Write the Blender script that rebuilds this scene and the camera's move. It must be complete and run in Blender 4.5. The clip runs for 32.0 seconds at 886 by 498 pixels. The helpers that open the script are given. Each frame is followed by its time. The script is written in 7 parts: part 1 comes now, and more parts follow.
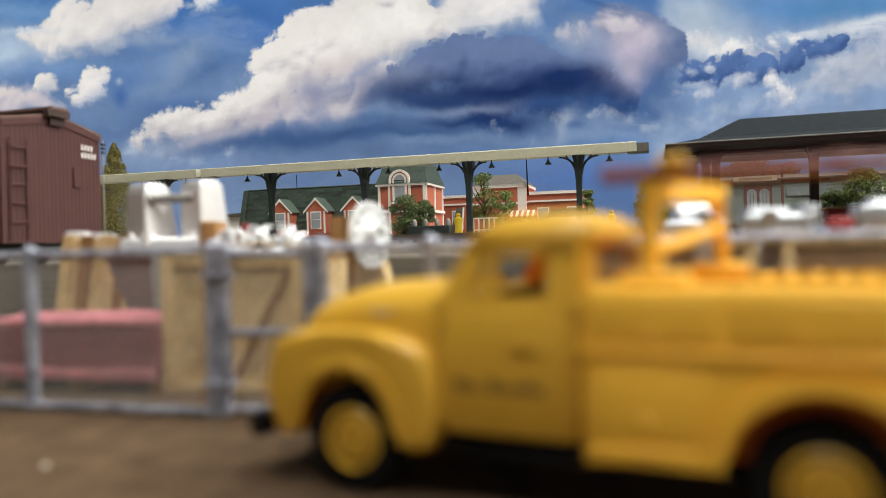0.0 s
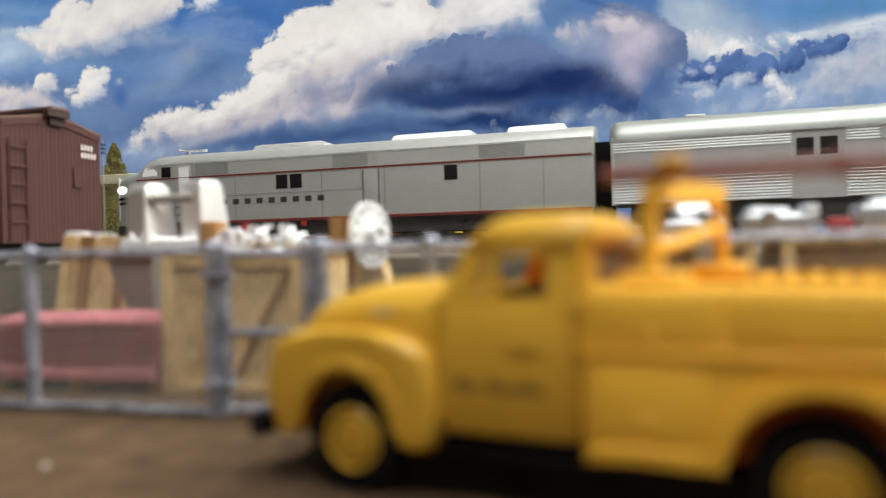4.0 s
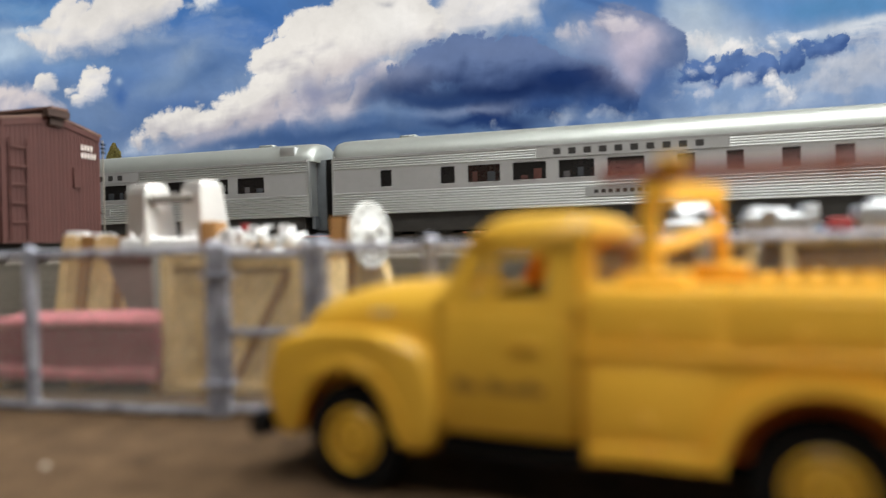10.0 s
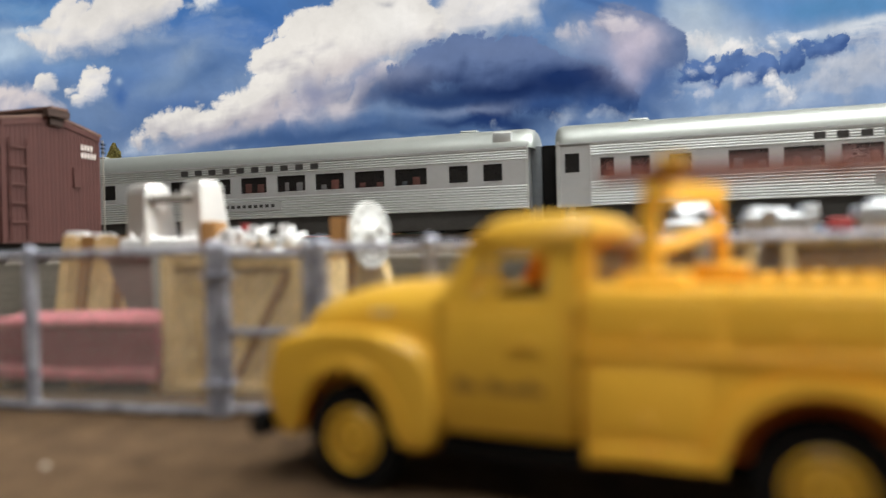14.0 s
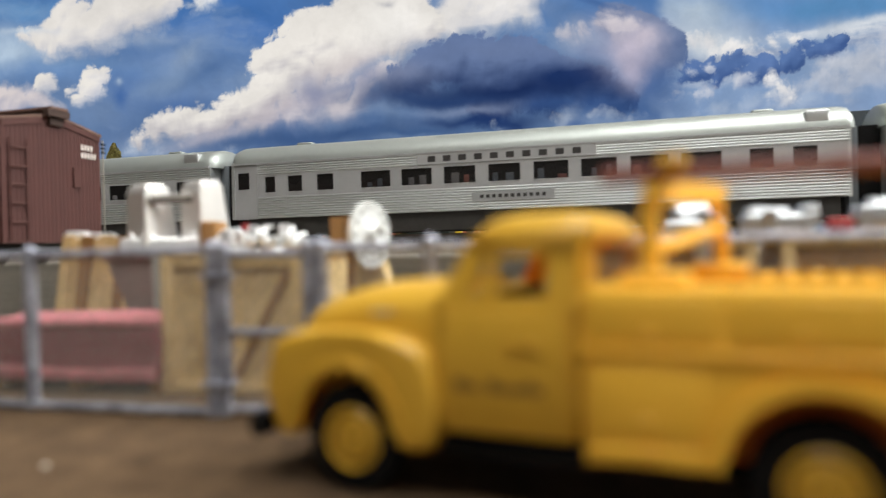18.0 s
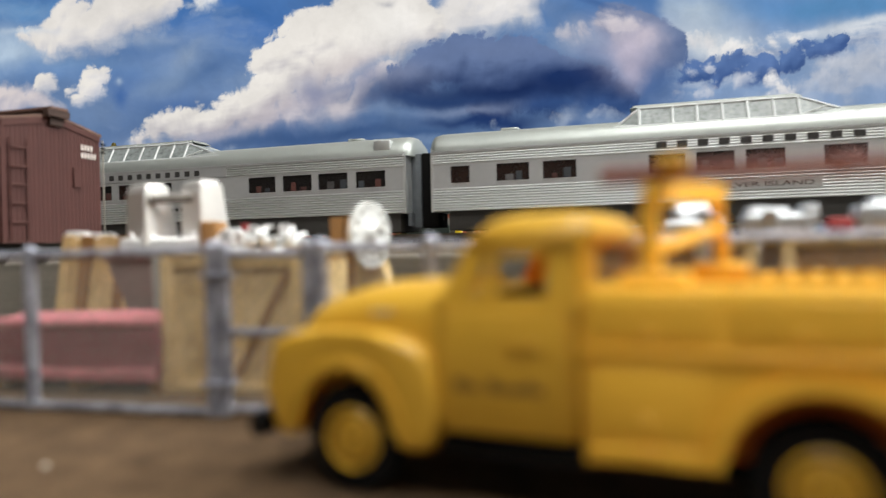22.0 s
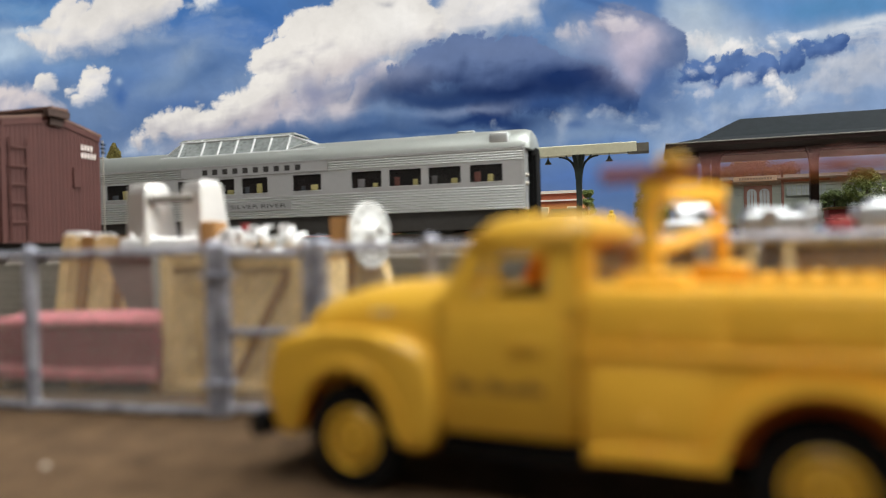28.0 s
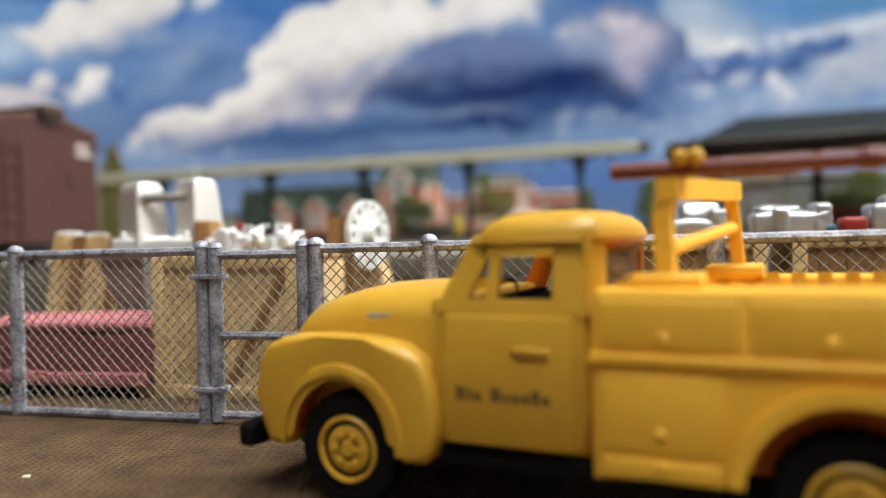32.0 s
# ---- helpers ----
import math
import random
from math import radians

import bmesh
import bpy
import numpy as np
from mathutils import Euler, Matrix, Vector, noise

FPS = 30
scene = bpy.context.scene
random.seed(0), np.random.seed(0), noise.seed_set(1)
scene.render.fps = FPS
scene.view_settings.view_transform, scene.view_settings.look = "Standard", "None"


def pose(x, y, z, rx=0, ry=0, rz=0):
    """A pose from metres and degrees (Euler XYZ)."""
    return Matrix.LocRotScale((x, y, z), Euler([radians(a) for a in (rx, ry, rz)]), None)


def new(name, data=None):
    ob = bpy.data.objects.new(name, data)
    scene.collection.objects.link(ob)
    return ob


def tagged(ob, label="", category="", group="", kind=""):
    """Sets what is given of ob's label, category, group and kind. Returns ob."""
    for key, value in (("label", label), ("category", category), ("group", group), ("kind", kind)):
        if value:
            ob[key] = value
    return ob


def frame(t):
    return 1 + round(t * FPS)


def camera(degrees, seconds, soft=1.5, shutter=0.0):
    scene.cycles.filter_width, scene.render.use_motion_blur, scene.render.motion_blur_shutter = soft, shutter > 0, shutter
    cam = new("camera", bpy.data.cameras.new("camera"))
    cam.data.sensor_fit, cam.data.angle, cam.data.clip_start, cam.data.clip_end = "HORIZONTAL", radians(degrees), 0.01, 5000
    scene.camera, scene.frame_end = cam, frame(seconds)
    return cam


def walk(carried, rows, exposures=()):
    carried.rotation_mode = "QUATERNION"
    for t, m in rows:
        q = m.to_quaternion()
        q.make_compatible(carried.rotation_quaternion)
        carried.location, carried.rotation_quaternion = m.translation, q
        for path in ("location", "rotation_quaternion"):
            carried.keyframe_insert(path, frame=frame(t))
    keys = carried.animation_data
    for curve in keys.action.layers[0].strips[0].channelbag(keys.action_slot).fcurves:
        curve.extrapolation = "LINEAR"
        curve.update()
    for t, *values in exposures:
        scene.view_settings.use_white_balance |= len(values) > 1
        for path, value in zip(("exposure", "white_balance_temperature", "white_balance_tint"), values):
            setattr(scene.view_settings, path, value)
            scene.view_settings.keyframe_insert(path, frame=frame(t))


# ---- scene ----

# A model railway in 1:87, built at the true size of the model. Lot ground is z = 0.
cam = camera(65, 32.0, soft=0.8, shutter=0.2)
cam.data.dof.use_dof = True
focus_mark = new("focus_mark")
focus_mark.empty_display_size = 0.002
cam.data.dof.focus_object = focus_mark
cam.data.dof.aperture_fstop = 16.5


def eye_pose(forward, pitch=-0.3, roll=-1.4):
    return pose(0, forward, 0.020, 90 + pitch, 0, 0) @ pose(0, 0, 0, 0, 0, roll)


walk(cam, [(0.0, eye_pose(0.0)), (31.4, eye_pose(0.0)), (32.0, eye_pose(0.0030))])

# The lens is focused on the train, and at the very end it is drawn in to the fence and the truck.
FOCUS = ((0.0, 0.55), (31.4, 0.55), (31.5, 0.26), (31.6, 0.165), (31.7, 0.122), (31.8, 0.100), (31.9, 0.086), (32.0, 0.076))

# ---- light: ceiling panels of the layout room ----
world = bpy.data.worlds.new("room_air")
scene.world = world
world.use_nodes = True
world.node_tree.nodes["Background"].inputs[0].default_value = (0.9, 0.95, 1.0, 1)
world.node_tree.nodes["Background"].inputs[1].default_value = 0.05
scene.view_settings.exposure = 0.0


def area_lamp(x, y, z, sx, sy, watts, color):
    data = bpy.data.lights.new("ceiling_panel_light", "AREA")
    data.shape, data.size, data.size_y, data.energy, data.color = "RECTANGLE", sx, sy, watts, color
    ob = new("ceiling_panel_light", data)
    ob.matrix_world = pose(x, y, z)
    return ob


CEIL = 1.25
PANELS = ((1.9, 0.1, 64.0), (0.62, 0.1, 15.0), (0.0, -0.55, 7.5))
for px, py, watts in PANELS:
    area_lamp(px, py, CEIL - 0.035, 1.2, 0.6, watts, (0.97, 1.0, 0.97))

# ---- materials ----


def rgb(r, g, b):
    f = lambda c: c / 12.92 if c <= 0.04045 else ((c + 0.055) / 1.055) ** 2.4
    return (f(r / 255), f(g / 255), f(b / 255), 1.0)


def material(name, color, rough=0.6, metal=0.0, var=0.15, scale=300.0, bump=0.15, spec=0.5, tint=None, fine=6.0, rand=0.0):
    m = bpy.data.materials.new(name)
    m.use_nodes = True
    nt = m.node_tree
    n, l = nt.nodes, nt.links
    b = n["Principled BSDF"]
    b.inputs["Metallic"].default_value = metal
    b.inputs["Specular IOR Level"].default_value = spec
    tc = n.new("ShaderNodeTexCoord")
    n1 = n.new("ShaderNodeTexNoise")
    n1.inputs["Scale"].default_value = scale
    n1.inputs["Detail"].default_value = 5
    n2 = n.new("ShaderNodeTexNoise")
    n2.inputs["Scale"].default_value = scale * fine
    n2.inputs["Detail"].default_value = 3
    l.new(tc.outputs["Object"], n1.inputs["Vector"])
    l.new(tc.outputs["Object"], n2.inputs["Vector"])
    add = n.new("ShaderNodeMath")
    add.operation = "ADD"
    l.new(n1.outputs["Fac"], add.inputs[0])
    l.new(n2.outputs["Fac"], add.inputs[1])
    half = n.new("ShaderNodeMath")
    half.operation = "MULTIPLY"
    half.inputs[1].default_value = 0.5
    l.new(add.outputs[0], half.inputs[0])
    ramp = n.new("ShaderNodeValToRGB")
    lo = [c * (1 - var) for c in color[:3]]
    hi = [min(1.0, c * (1 + var)) for c in (tint or color)[:3]]
    ramp.color_ramp.elements[0].position, ramp.color_ramp.elements[1].position = 0.35, 0.65
    ramp.color_ramp.elements[0].color = (*lo, 1)
    ramp.color_ramp.elements[1].color = (*hi, 1)
    l.new(half.outputs[0], ramp.inputs["Fac"])
    col = ramp.outputs["Color"]
    if rand:
        oi = n.new("ShaderNodeObjectInfo")
        hs = n.new("ShaderNodeHueSaturation")
        mr = n.new("ShaderNodeMapRange")
        mr.inputs["To Min"].default_value, mr.inputs["To Max"].default_value = 1 - rand, 1 + rand
        l.new(oi.outputs["Random"], mr.inputs["Value"])
        l.new(mr.outputs[0], hs.inputs["Value"])
        l.new(col, hs.inputs["Color"])
        col = hs.outputs["Color"]
    l.new(col, b.inputs["Base Color"])
    rr = n.new("ShaderNodeMapRange")
    rr.inputs["To Min"].default_value = max(0.03, rough - 0.1)
    rr.inputs["To Max"].default_value = min(1.0, rough + 0.1)
    l.new(n2.outputs["Fac"], rr.inputs["Value"])
    l.new(rr.outputs[0], b.inputs["Roughness"])
    if bump:
        bp = n.new("ShaderNodeBump")
        bp.inputs["Strength"].default_value = bump
        bp.inputs["Distance"].default_value = 0.0002
        l.new(n2.outputs["Fac"], bp.inputs["Height"])
        l.new(bp.outputs[0], b.inputs["Normal"])
    return m


# Cab yellow darkened for shade, bed yellow lightened for light; bed hue is also warmer.
YELLOW = material("yellow_plastic_shaded", rgb(203, 158, 51), 0.36, 0, 0.05, 150, 0.05, 0.5)
BED_YELLOW = material("golden_yellow_plastic_lit", rgb(240, 186, 62), 0.42, 0, 0.05, 150, 0.05, 0.45)
ORANGE = material("orange_interior_plastic", rgb(225, 120, 10), 0.5, 0, 0.06, 150, 0.05)
RUBBER = material("black_rubber", rgb(15, 14, 14), 0.85, 0, 0.2, 300, 0.2, 0.15)
BLACK = material("black_plastic", rgb(14, 14, 15), 0.7, 0, 0.2, 300, 0.1, 0.15)
PIPE = material("red_brown_pipe_plastic", rgb(112, 52, 40), 0.5, 0, 0.12, 300, 0.1)
INK = material("dark_printed_ink", rgb(112, 86, 36), 0.6, 0, 0.1, 800, 0.0)
CHROME = material("dulled_chrome_paint", rgb(190, 185, 175), 0.35, 0.7, 0.1, 300, 0.05)
CLEAR = bpy.data.materials.new("clear_cab_glazing")
CLEAR.use_nodes = True
cb = CLEAR.node_tree.nodes["Principled BSDF"]
cb.inputs["Base Color"].default_value, cb.inputs["Roughness"].default_value = (0.92, 0.93, 0.92, 1), 0.08
cb.inputs["Transmission Weight"].default_value, cb.inputs["IOR"].default_value = 1.0, 1.15
FENCE = material("silver_painted_fence", rgb(112, 114, 128), 0.45, 0.4, 0.3, 500, 0.5, tint=rgb(176, 179, 192))
WIRE = material("grey_mesh_wire", rgb(126, 120, 112), 0.5, 0.3, 0.2, 500, 0.2)
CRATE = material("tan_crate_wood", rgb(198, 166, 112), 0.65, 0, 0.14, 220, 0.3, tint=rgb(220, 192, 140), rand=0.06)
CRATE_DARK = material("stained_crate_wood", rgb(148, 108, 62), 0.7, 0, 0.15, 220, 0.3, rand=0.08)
PINK = material("pink_load_paint", rgb(170, 98, 106), 0.65, 0, 0.2, 200, 0.4, tint=rgb(190, 116, 122))
MAROON = material("maroon_load_paint", rgb(130, 66, 74), 0.6, 0, 0.14, 200, 0.3)
LOCO_SLAT = material("shadowed_grille_grey", rgb(140, 144, 142), 0.6, 0.2, 0.05, 120, 0.0)
LOCO_GREY = material("grey_locomotive_paint", rgb(180, 183, 180), 0.42, 0.45, 0.04, 60, 0.0)
SILVER = material("bright_silver_paint", rgb(248, 249, 250), 0.36, 0.7, 0.03, 250, 0.04)
MATT_WHITE = material("chalky_white_metal", rgb(214, 217, 216), 0.55, 0.1, 0.18, 500, 0.5, tint=rgb(234, 235, 234))
# white for the painted reflection on the quarter pane, and for the pale grille
WHITE_GLARE_GRILLE = material("white_pane_glare_and_grille", rgb(244, 244, 244), 0.12, 0, 0.03, 250, 0.0)
CAST_SILVER = material("satin_cast_silver", rgb(244, 242, 240), 0.5, 0.9, 0.04, 250, 0.08)
SILVER_DULL = material("dulled_silver_paint", rgb(190, 194, 198), 0.4, 0.75, 0.06, 250, 0.08)
GUN = material("grey_casting_paint", rgb(120, 116, 110), 0.55, 0.2, 0.2, 250, 0.3)
REDBIT = material("red_enamel", rgb(150, 40, 40), 0.5, 0, 0.15, 300, 0.1)
BLUEBIT = material("blue_enamel", rgb(60, 90, 120), 0.5, 0, 0.15, 300, 0.1)
STEEL = material("stainless_steel_finish", rgb(204, 207, 208), 0.46, 0.8, 0.04, 60, 0.0)
STEEL_FLAT = material("satin_grey_panel", rgb(180, 181, 183), 0.5, 0.4, 0.04, 60, 0.0)
ROOF_SILVER = material("pale_silver_roof", rgb(164, 169, 166), 0.46, 0.6, 0.05, 60, 0.0)
UNDER = material("dark_underframe", rgb(58, 56, 54), 0.7, 0.1, 0.2, 120, 0.1)
PANE = material("dark_window_pane", rgb(30, 28, 28), 0.12, 0, 0.3, 150, 0.0)
PANE_WARM = material("brown_window_pane", rgb(40, 28, 25), 0.15, 0, 0.3, 150, 0.0)
DOMEGLASS = material("grey_dome_pane", rgb(112, 118, 118), 0.3, 0, 0.14, 90, 0.0, 0.3, tint=rgb(140, 146, 146))
DOMEFRAME = material("pale_grey_dome_frame", rgb(186, 189, 190), 0.6, 0.1, 0.05, 200, 0.0)
SEAT_PALE = material("pale_yellow_chair", rgb(150, 142, 92), 0.7, 0, 0.15, 200, 0.0, rand=0.2)
DIAPH = material("grey_vestibule_rubber", rgb(92, 97, 102), 0.6, 0.1, 0.15, 200, 0.2)
SEATBIT = material("pale_interior_fitting", rgb(84, 82, 84), 0.6, 0, 0.2, 200, 0.0, rand=0.4)
SEAT_RED = material("dull_red_upholstery", rgb(78, 44, 38), 0.7, 0, 0.2, 200, 0.0, rand=0.3)
SEAT_DARK = material("dark_blue_grey_upholstery", rgb(52, 56, 62), 0.7, 0, 0.2, 200, 0.0, rand=0.3)
LETTER = material("dark_letter_ink", rgb(52, 50, 50), 0.5, 0, 0.1, 300, 0.0)
PLATE = material("name_plate_grey", rgb(176, 178, 180), 0.4, 0.4, 0.05, 300, 0.0)
STRIPE = material("red_brown_stripe", rgb(120, 44, 40), 0.5, 0, 0.1, 200, 0.0)
BOXCAR = material("boxcar_red_paint", rgb(78, 44, 40), 0.62, 0, 0.1, 120, 0.2, rand=0.06)
BOXROOF = material("weathered_boxcar_roof", rgb(108, 82, 72), 0.7, 0, 0.18, 160, 0.3)
WHITEINK = material("white_printed_ink", rgb(225, 215, 210), 0.6, 0, 0.05, 300, 0.0)
CANOPY = material("cream_grey_canopy", rgb(190, 188, 164), 0.6, 0, 0.08, 120, 0.1)
CANOPY_U = material("canopy_underside", rgb(120, 118, 104), 0.7, 0, 0.1, 120, 0.1)
POST = material("dark_green_iron", rgb(34, 46, 42), 0.5, 0, 0.15, 200, 0.1)
SHINGLE = material("dark_green_shingle", rgb(50, 62, 53), 0.8, 0, 0.3, 300, 0.5, rand=0.45)
SLATE = material("dark_grey_slate", rgb(34, 39, 43), 0.9, 0, 0.2, 300, 0.3, 0.12, rand=0.15)
DARK_TIMBER = material("nearly_black_brown_timber", rgb(40, 28, 26), 0.7, 0, 0.2, 300, 0.2, 0.2)
GREYROOF = material("grey_brown_roof", rgb(92, 88, 80), 0.8, 0, 0.2, 300, 0.3)
BRICK = material("orange_brick_print", rgb(178, 98, 70), 0.75, 0, 0.14, 500, 0.3)
TRIM = material("white_trim", rgb(225, 218, 208), 0.6, 0, 0.06, 300, 0.05)
WINDOWPALE = material("pale_depot_pane", rgb(150, 156, 158), 0.2, 0, 0.15, 200, 0.0)
SIDING = material("grey_green_siding", rgb(140, 146, 138), 0.7, 0, 0.1, 300, 0.2, rand=0.05)
BROWN = material("dark_brown_timber", rgb(66, 48, 42), 0.6, 0, 0.15, 300, 0.2)
REDTRIM = material("red_brown_trim", rgb(112, 76, 64), 0.65, 0, 0.1, 300, 0.1)
SIGN = material("cream_sign_board", rgb(190, 172, 150), 0.6, 0, 0.08, 300, 0.0)
LEAF = material("green_foliage", rgb(88, 104, 50), 0.85, 0, 0.3, 400, 0.2, tint=rgb(114, 126, 64))
LEAF_DARK = material("dark_green_foliage", rgb(62, 78, 46), 0.85, 0, 0.3, 400, 0.2, tint=rgb(94, 106, 58))
LEAF_CONE = material("olive_conifer_foliage", rgb(116, 108, 60), 0.9, 0, 0.14, 400, 0.2, 0.2, tint=rgb(130, 120, 70))
LEAF_RED = material("rust_foliage", rgb(106, 64, 50), 0.85, 0, 0.3, 400, 0.2, tint=rgb(124, 96, 52))
BARK = material("brown_bark", rgb(70, 54, 40), 0.85, 0, 0.3, 400, 0.3)
DIRT = material("brown_lot_dirt", rgb(75, 58, 43), 0.9, 0, 0.25, 260, 0.8, 0.2, tint=rgb(98, 78, 57), fine=8)
# the lot is a textured sheet with a fine woven relief
dn, dl = DIRT.node_tree.nodes, DIRT.node_tree.links
weave = []
for way in ("X", "Y"):
    wv = dn.new("ShaderNodeTexWave")
    wv.bands_direction = way
    wv.inputs["Scale"].default_value, wv.inputs["Distortion"].default_value, wv.inputs["Detail Scale"].default_value = 400.0, 1.6, 2.0
    dl.new(dn["Texture Coordinate"].outputs["Object"], wv.inputs["Vector"])
    weave.append(wv)
knit = dn.new("ShaderNodeMath")
knit.operation = "MULTIPLY"
dl.new(weave[0].outputs["Fac"], knit.inputs[0])
dl.new(weave[1].outputs["Fac"], knit.inputs[1])
wb = dn.new("ShaderNodeBump")
wb.inputs["Strength"].default_value, wb.inputs["Distance"].default_value = 0.8, 0.0004
dl.new(knit.outputs[0], wb.inputs["Height"])
dl.new(dn["Bump"].outputs[0], wb.inputs["Normal"])
dl.new(wb.outputs[0], dn["Principled BSDF"].inputs["Normal"])
BALLAST = material("grey_ballast", rgb(120, 114, 106), 0.9, 0, 0.3, 500, 0.8)
TIMBER = material("weathered_grey_timber", rgb(118, 114, 104), 0.85, 0, 0.2, 200, 0.4, rand=0.12)
CONCRETE = material("platform_concrete", rgb(160, 154, 144), 0.85, 0, 0.1, 200, 0.2)
RAIL = material("rail_steel", rgb(110, 100, 92), 0.35, 0.8, 0.2, 200, 0.1)
YELLOWFIG = material("yellow_figure_paint", rgb(226, 196, 40), 0.6, 0, 0.08, 500, 0.0)
WALLPAINT = material("room_wall_paint", rgb(205, 203, 198), 0.8, 0, 0.04, 2, 0.0)
CEILPAINT = material("ceiling_paint", rgb(232, 230, 226), 0.85, 0, 0.03, 2, 0.0)
CARPET = material("grey_floor_carpet", rgb(110, 108, 106), 0.95, 0, 0.15, 30, 0.0)


def glow(name, color, strength):
    m = bpy.data.materials.new(name)
    m.use_nodes = True
    b = m.node_tree.nodes["Principled BSDF"]
    b.inputs["Base Color"].default_value = color
    b.inputs["Emission Color"].default_value = color
    b.inputs["Emission Strength"].default_value = strength
    return m


HEADLIGHT = glow("lit_headlight", (1.0, 0.97, 0.9, 1), 3.0)
PANELGLOW = glow("ceiling_panel_glow", (1.0, 0.97, 0.92, 1), 4.0)

# ---- mesh helpers: all lengths in millimetres ----


def box(bm, x0, x1, y0, y1, z0, z1):
    v = [bm.verts.new((x, y, z)) for x in (x0, x1) for y in (y0, y1) for z in (z0, z1)]
    for f in ((0, 1, 3, 2), (4, 6, 7, 5), (0, 4, 5, 1), (2, 3, 7, 6), (0, 2, 6, 4), (1, 5, 7, 3)):
        bm.faces.new([v[i] for i in f])
    return v


def prism(bm, prof, axis, a0, a1):
    """A closed outline pulled along an axis; the outline is (y, z), (x, z) or (x, y)."""
    put = {"x": lambda a, p: (a, p[0], p[1]), "y": lambda a, p: (p[0], a, p[1]), "z": lambda a, p: (p[0], p[1], a)}[axis]
    lo = [bm.verts.new(put(a0, p)) for p in prof]
    hi = [bm.verts.new(put(a1, p)) for p in prof]
    n = len(prof)
    bm.faces.new(lo)
    bm.faces.new(list(reversed(hi)))
    for i in range(n):
        bm.faces.new((lo[i], hi[i], hi[(i + 1) % n], lo[(i + 1) % n]))


def loft(bm, sections, closed=True, caps=True):
    rings = [[bm.verts.new(p) for p in s] for s in sections]
    n = len(rings[0])
    for a, b in zip(rings, rings[1:]):
        for i in range(n if closed else n - 1):
            bm.faces.new((a[i], a[(i + 1) % n], b[(i + 1) % n], b[i]))
    if caps:
        bm.faces.new(list(reversed(rings[0])))
        bm.faces.new(rings[-1])


def tube(bm, pts, r, n=8, r_end=None):
    pts = [Vector(p) for p in pts]
    secs = []
    for i, p in enumerate(pts):
        d = (pts[min(i + 1, len(pts) - 1)] - pts[max(i - 1, 0)]).normalized()
        side = d.orthogonal().normalized() if abs(d.z) > 0.9 else d.cross(Vector((0, 0, 1))).normalized()
        up = side.cross(d)
        rr = r if r_end is None else r + (r_end - r) * i / (len(pts) - 1)
        secs.append([p + rr * (math.cos(a) * side + math.sin(a) * up) for a in (2 * math.pi * k / n for k in range(n))])
    loft(bm, secs)


def turned(bm, prof, n, place, axis="y"):
    """A turned body; prof is (radius, height along the axis)."""
    secs = []
    for r, h in prof:
        ring = []
        for k in range(n):
            a = 2 * math.pi * k / n
            c, s = r * math.cos(a), r * math.sin(a)
            ring.append(Vector(place) + Vector({"x": (h, c, s), "y": (c, h, s), "z": (c, s, h)}[axis]))
        secs.append(ring)
    loft(bm, secs)


def round_box(bm, x0, x1, y0, y1, z0, z1, r):
    b2 = bmesh.new()
    box(b2, x0, x1, y0, y1, z0, z1)
    bmesh.ops.bevel(b2, geom=list(b2.edges), offset=r, segments=3, profile=0.5, affect="EDGES", clamp_overlap=True)
    join(bm, b2)


def join(bm, other):
    vm = {v: bm.verts.new(v.co) for v in other.verts}
    for f in other.faces:
        bm.faces.new([vm[v] for v in f.verts])
    other.free()


def mesh_of(bm, name, mat, smooth=False):
    bmesh.ops.recalc_face_normals(bm, faces=list(bm.faces))
    me = bpy.data.meshes.new(name)
    bm.to_mesh(me)
    bm.free()
    co = np.empty(len(me.vertices) * 3, dtype=np.float32)
    me.vertices.foreach_get("co", co)
    me.vertices.foreach_set("co", co * 0.001)
    if smooth:
        me.polygons.foreach_set("use_smooth", [True] * len(me.polygons))
        me.set_sharp_from_angle(angle=radians(42))
    me.materials.append(mat)
    me.update()
    return me


def part(name, bm, mat, parent, label="", smooth=False):
    ob = new(name, mesh_of(bm, name, mat, smooth))
    ob.parent = parent
    return tagged(ob, label=label)


def bar(name, dims, mat, parent, label="", r=0.0):
    bm = bmesh.new()
    if r:
        round_box(bm, *dims, r)
    else:
        box(bm, *dims)
    return part(name, bm, mat, parent, label, smooth=bool(r))


def thing(name, m, label, category, group="", kind=""):
    ob = new(name)
    ob.empty_display_size = 0.005
    ob.matrix_world = m
    return tagged(ob, label, category, group, kind)


def structure(name, bm, mat, label, m=None):
    ob = new(name, mesh_of(bm, name, mat))
    if m is not None:
        ob.matrix_world = m
    return tagged(ob, label, kind="structure")


# The layout's own axes: u runs along the main track towards its near end, w away from the viewer.
LAY = Matrix.Translation((0, 0.35175, 0)) @ pose(0, 0, 0, 0, 0, -16.52)


def at(u, w, z=0.0, rz=0.0):
    """A pose on the layout, in millimetres."""
    return LAY @ pose(u * 0.001, w * 0.001, z * 0.001, 0, 0, rz)


UP = 16.5  # height of the yard behind the timber wall
RAILTOP = 26.0

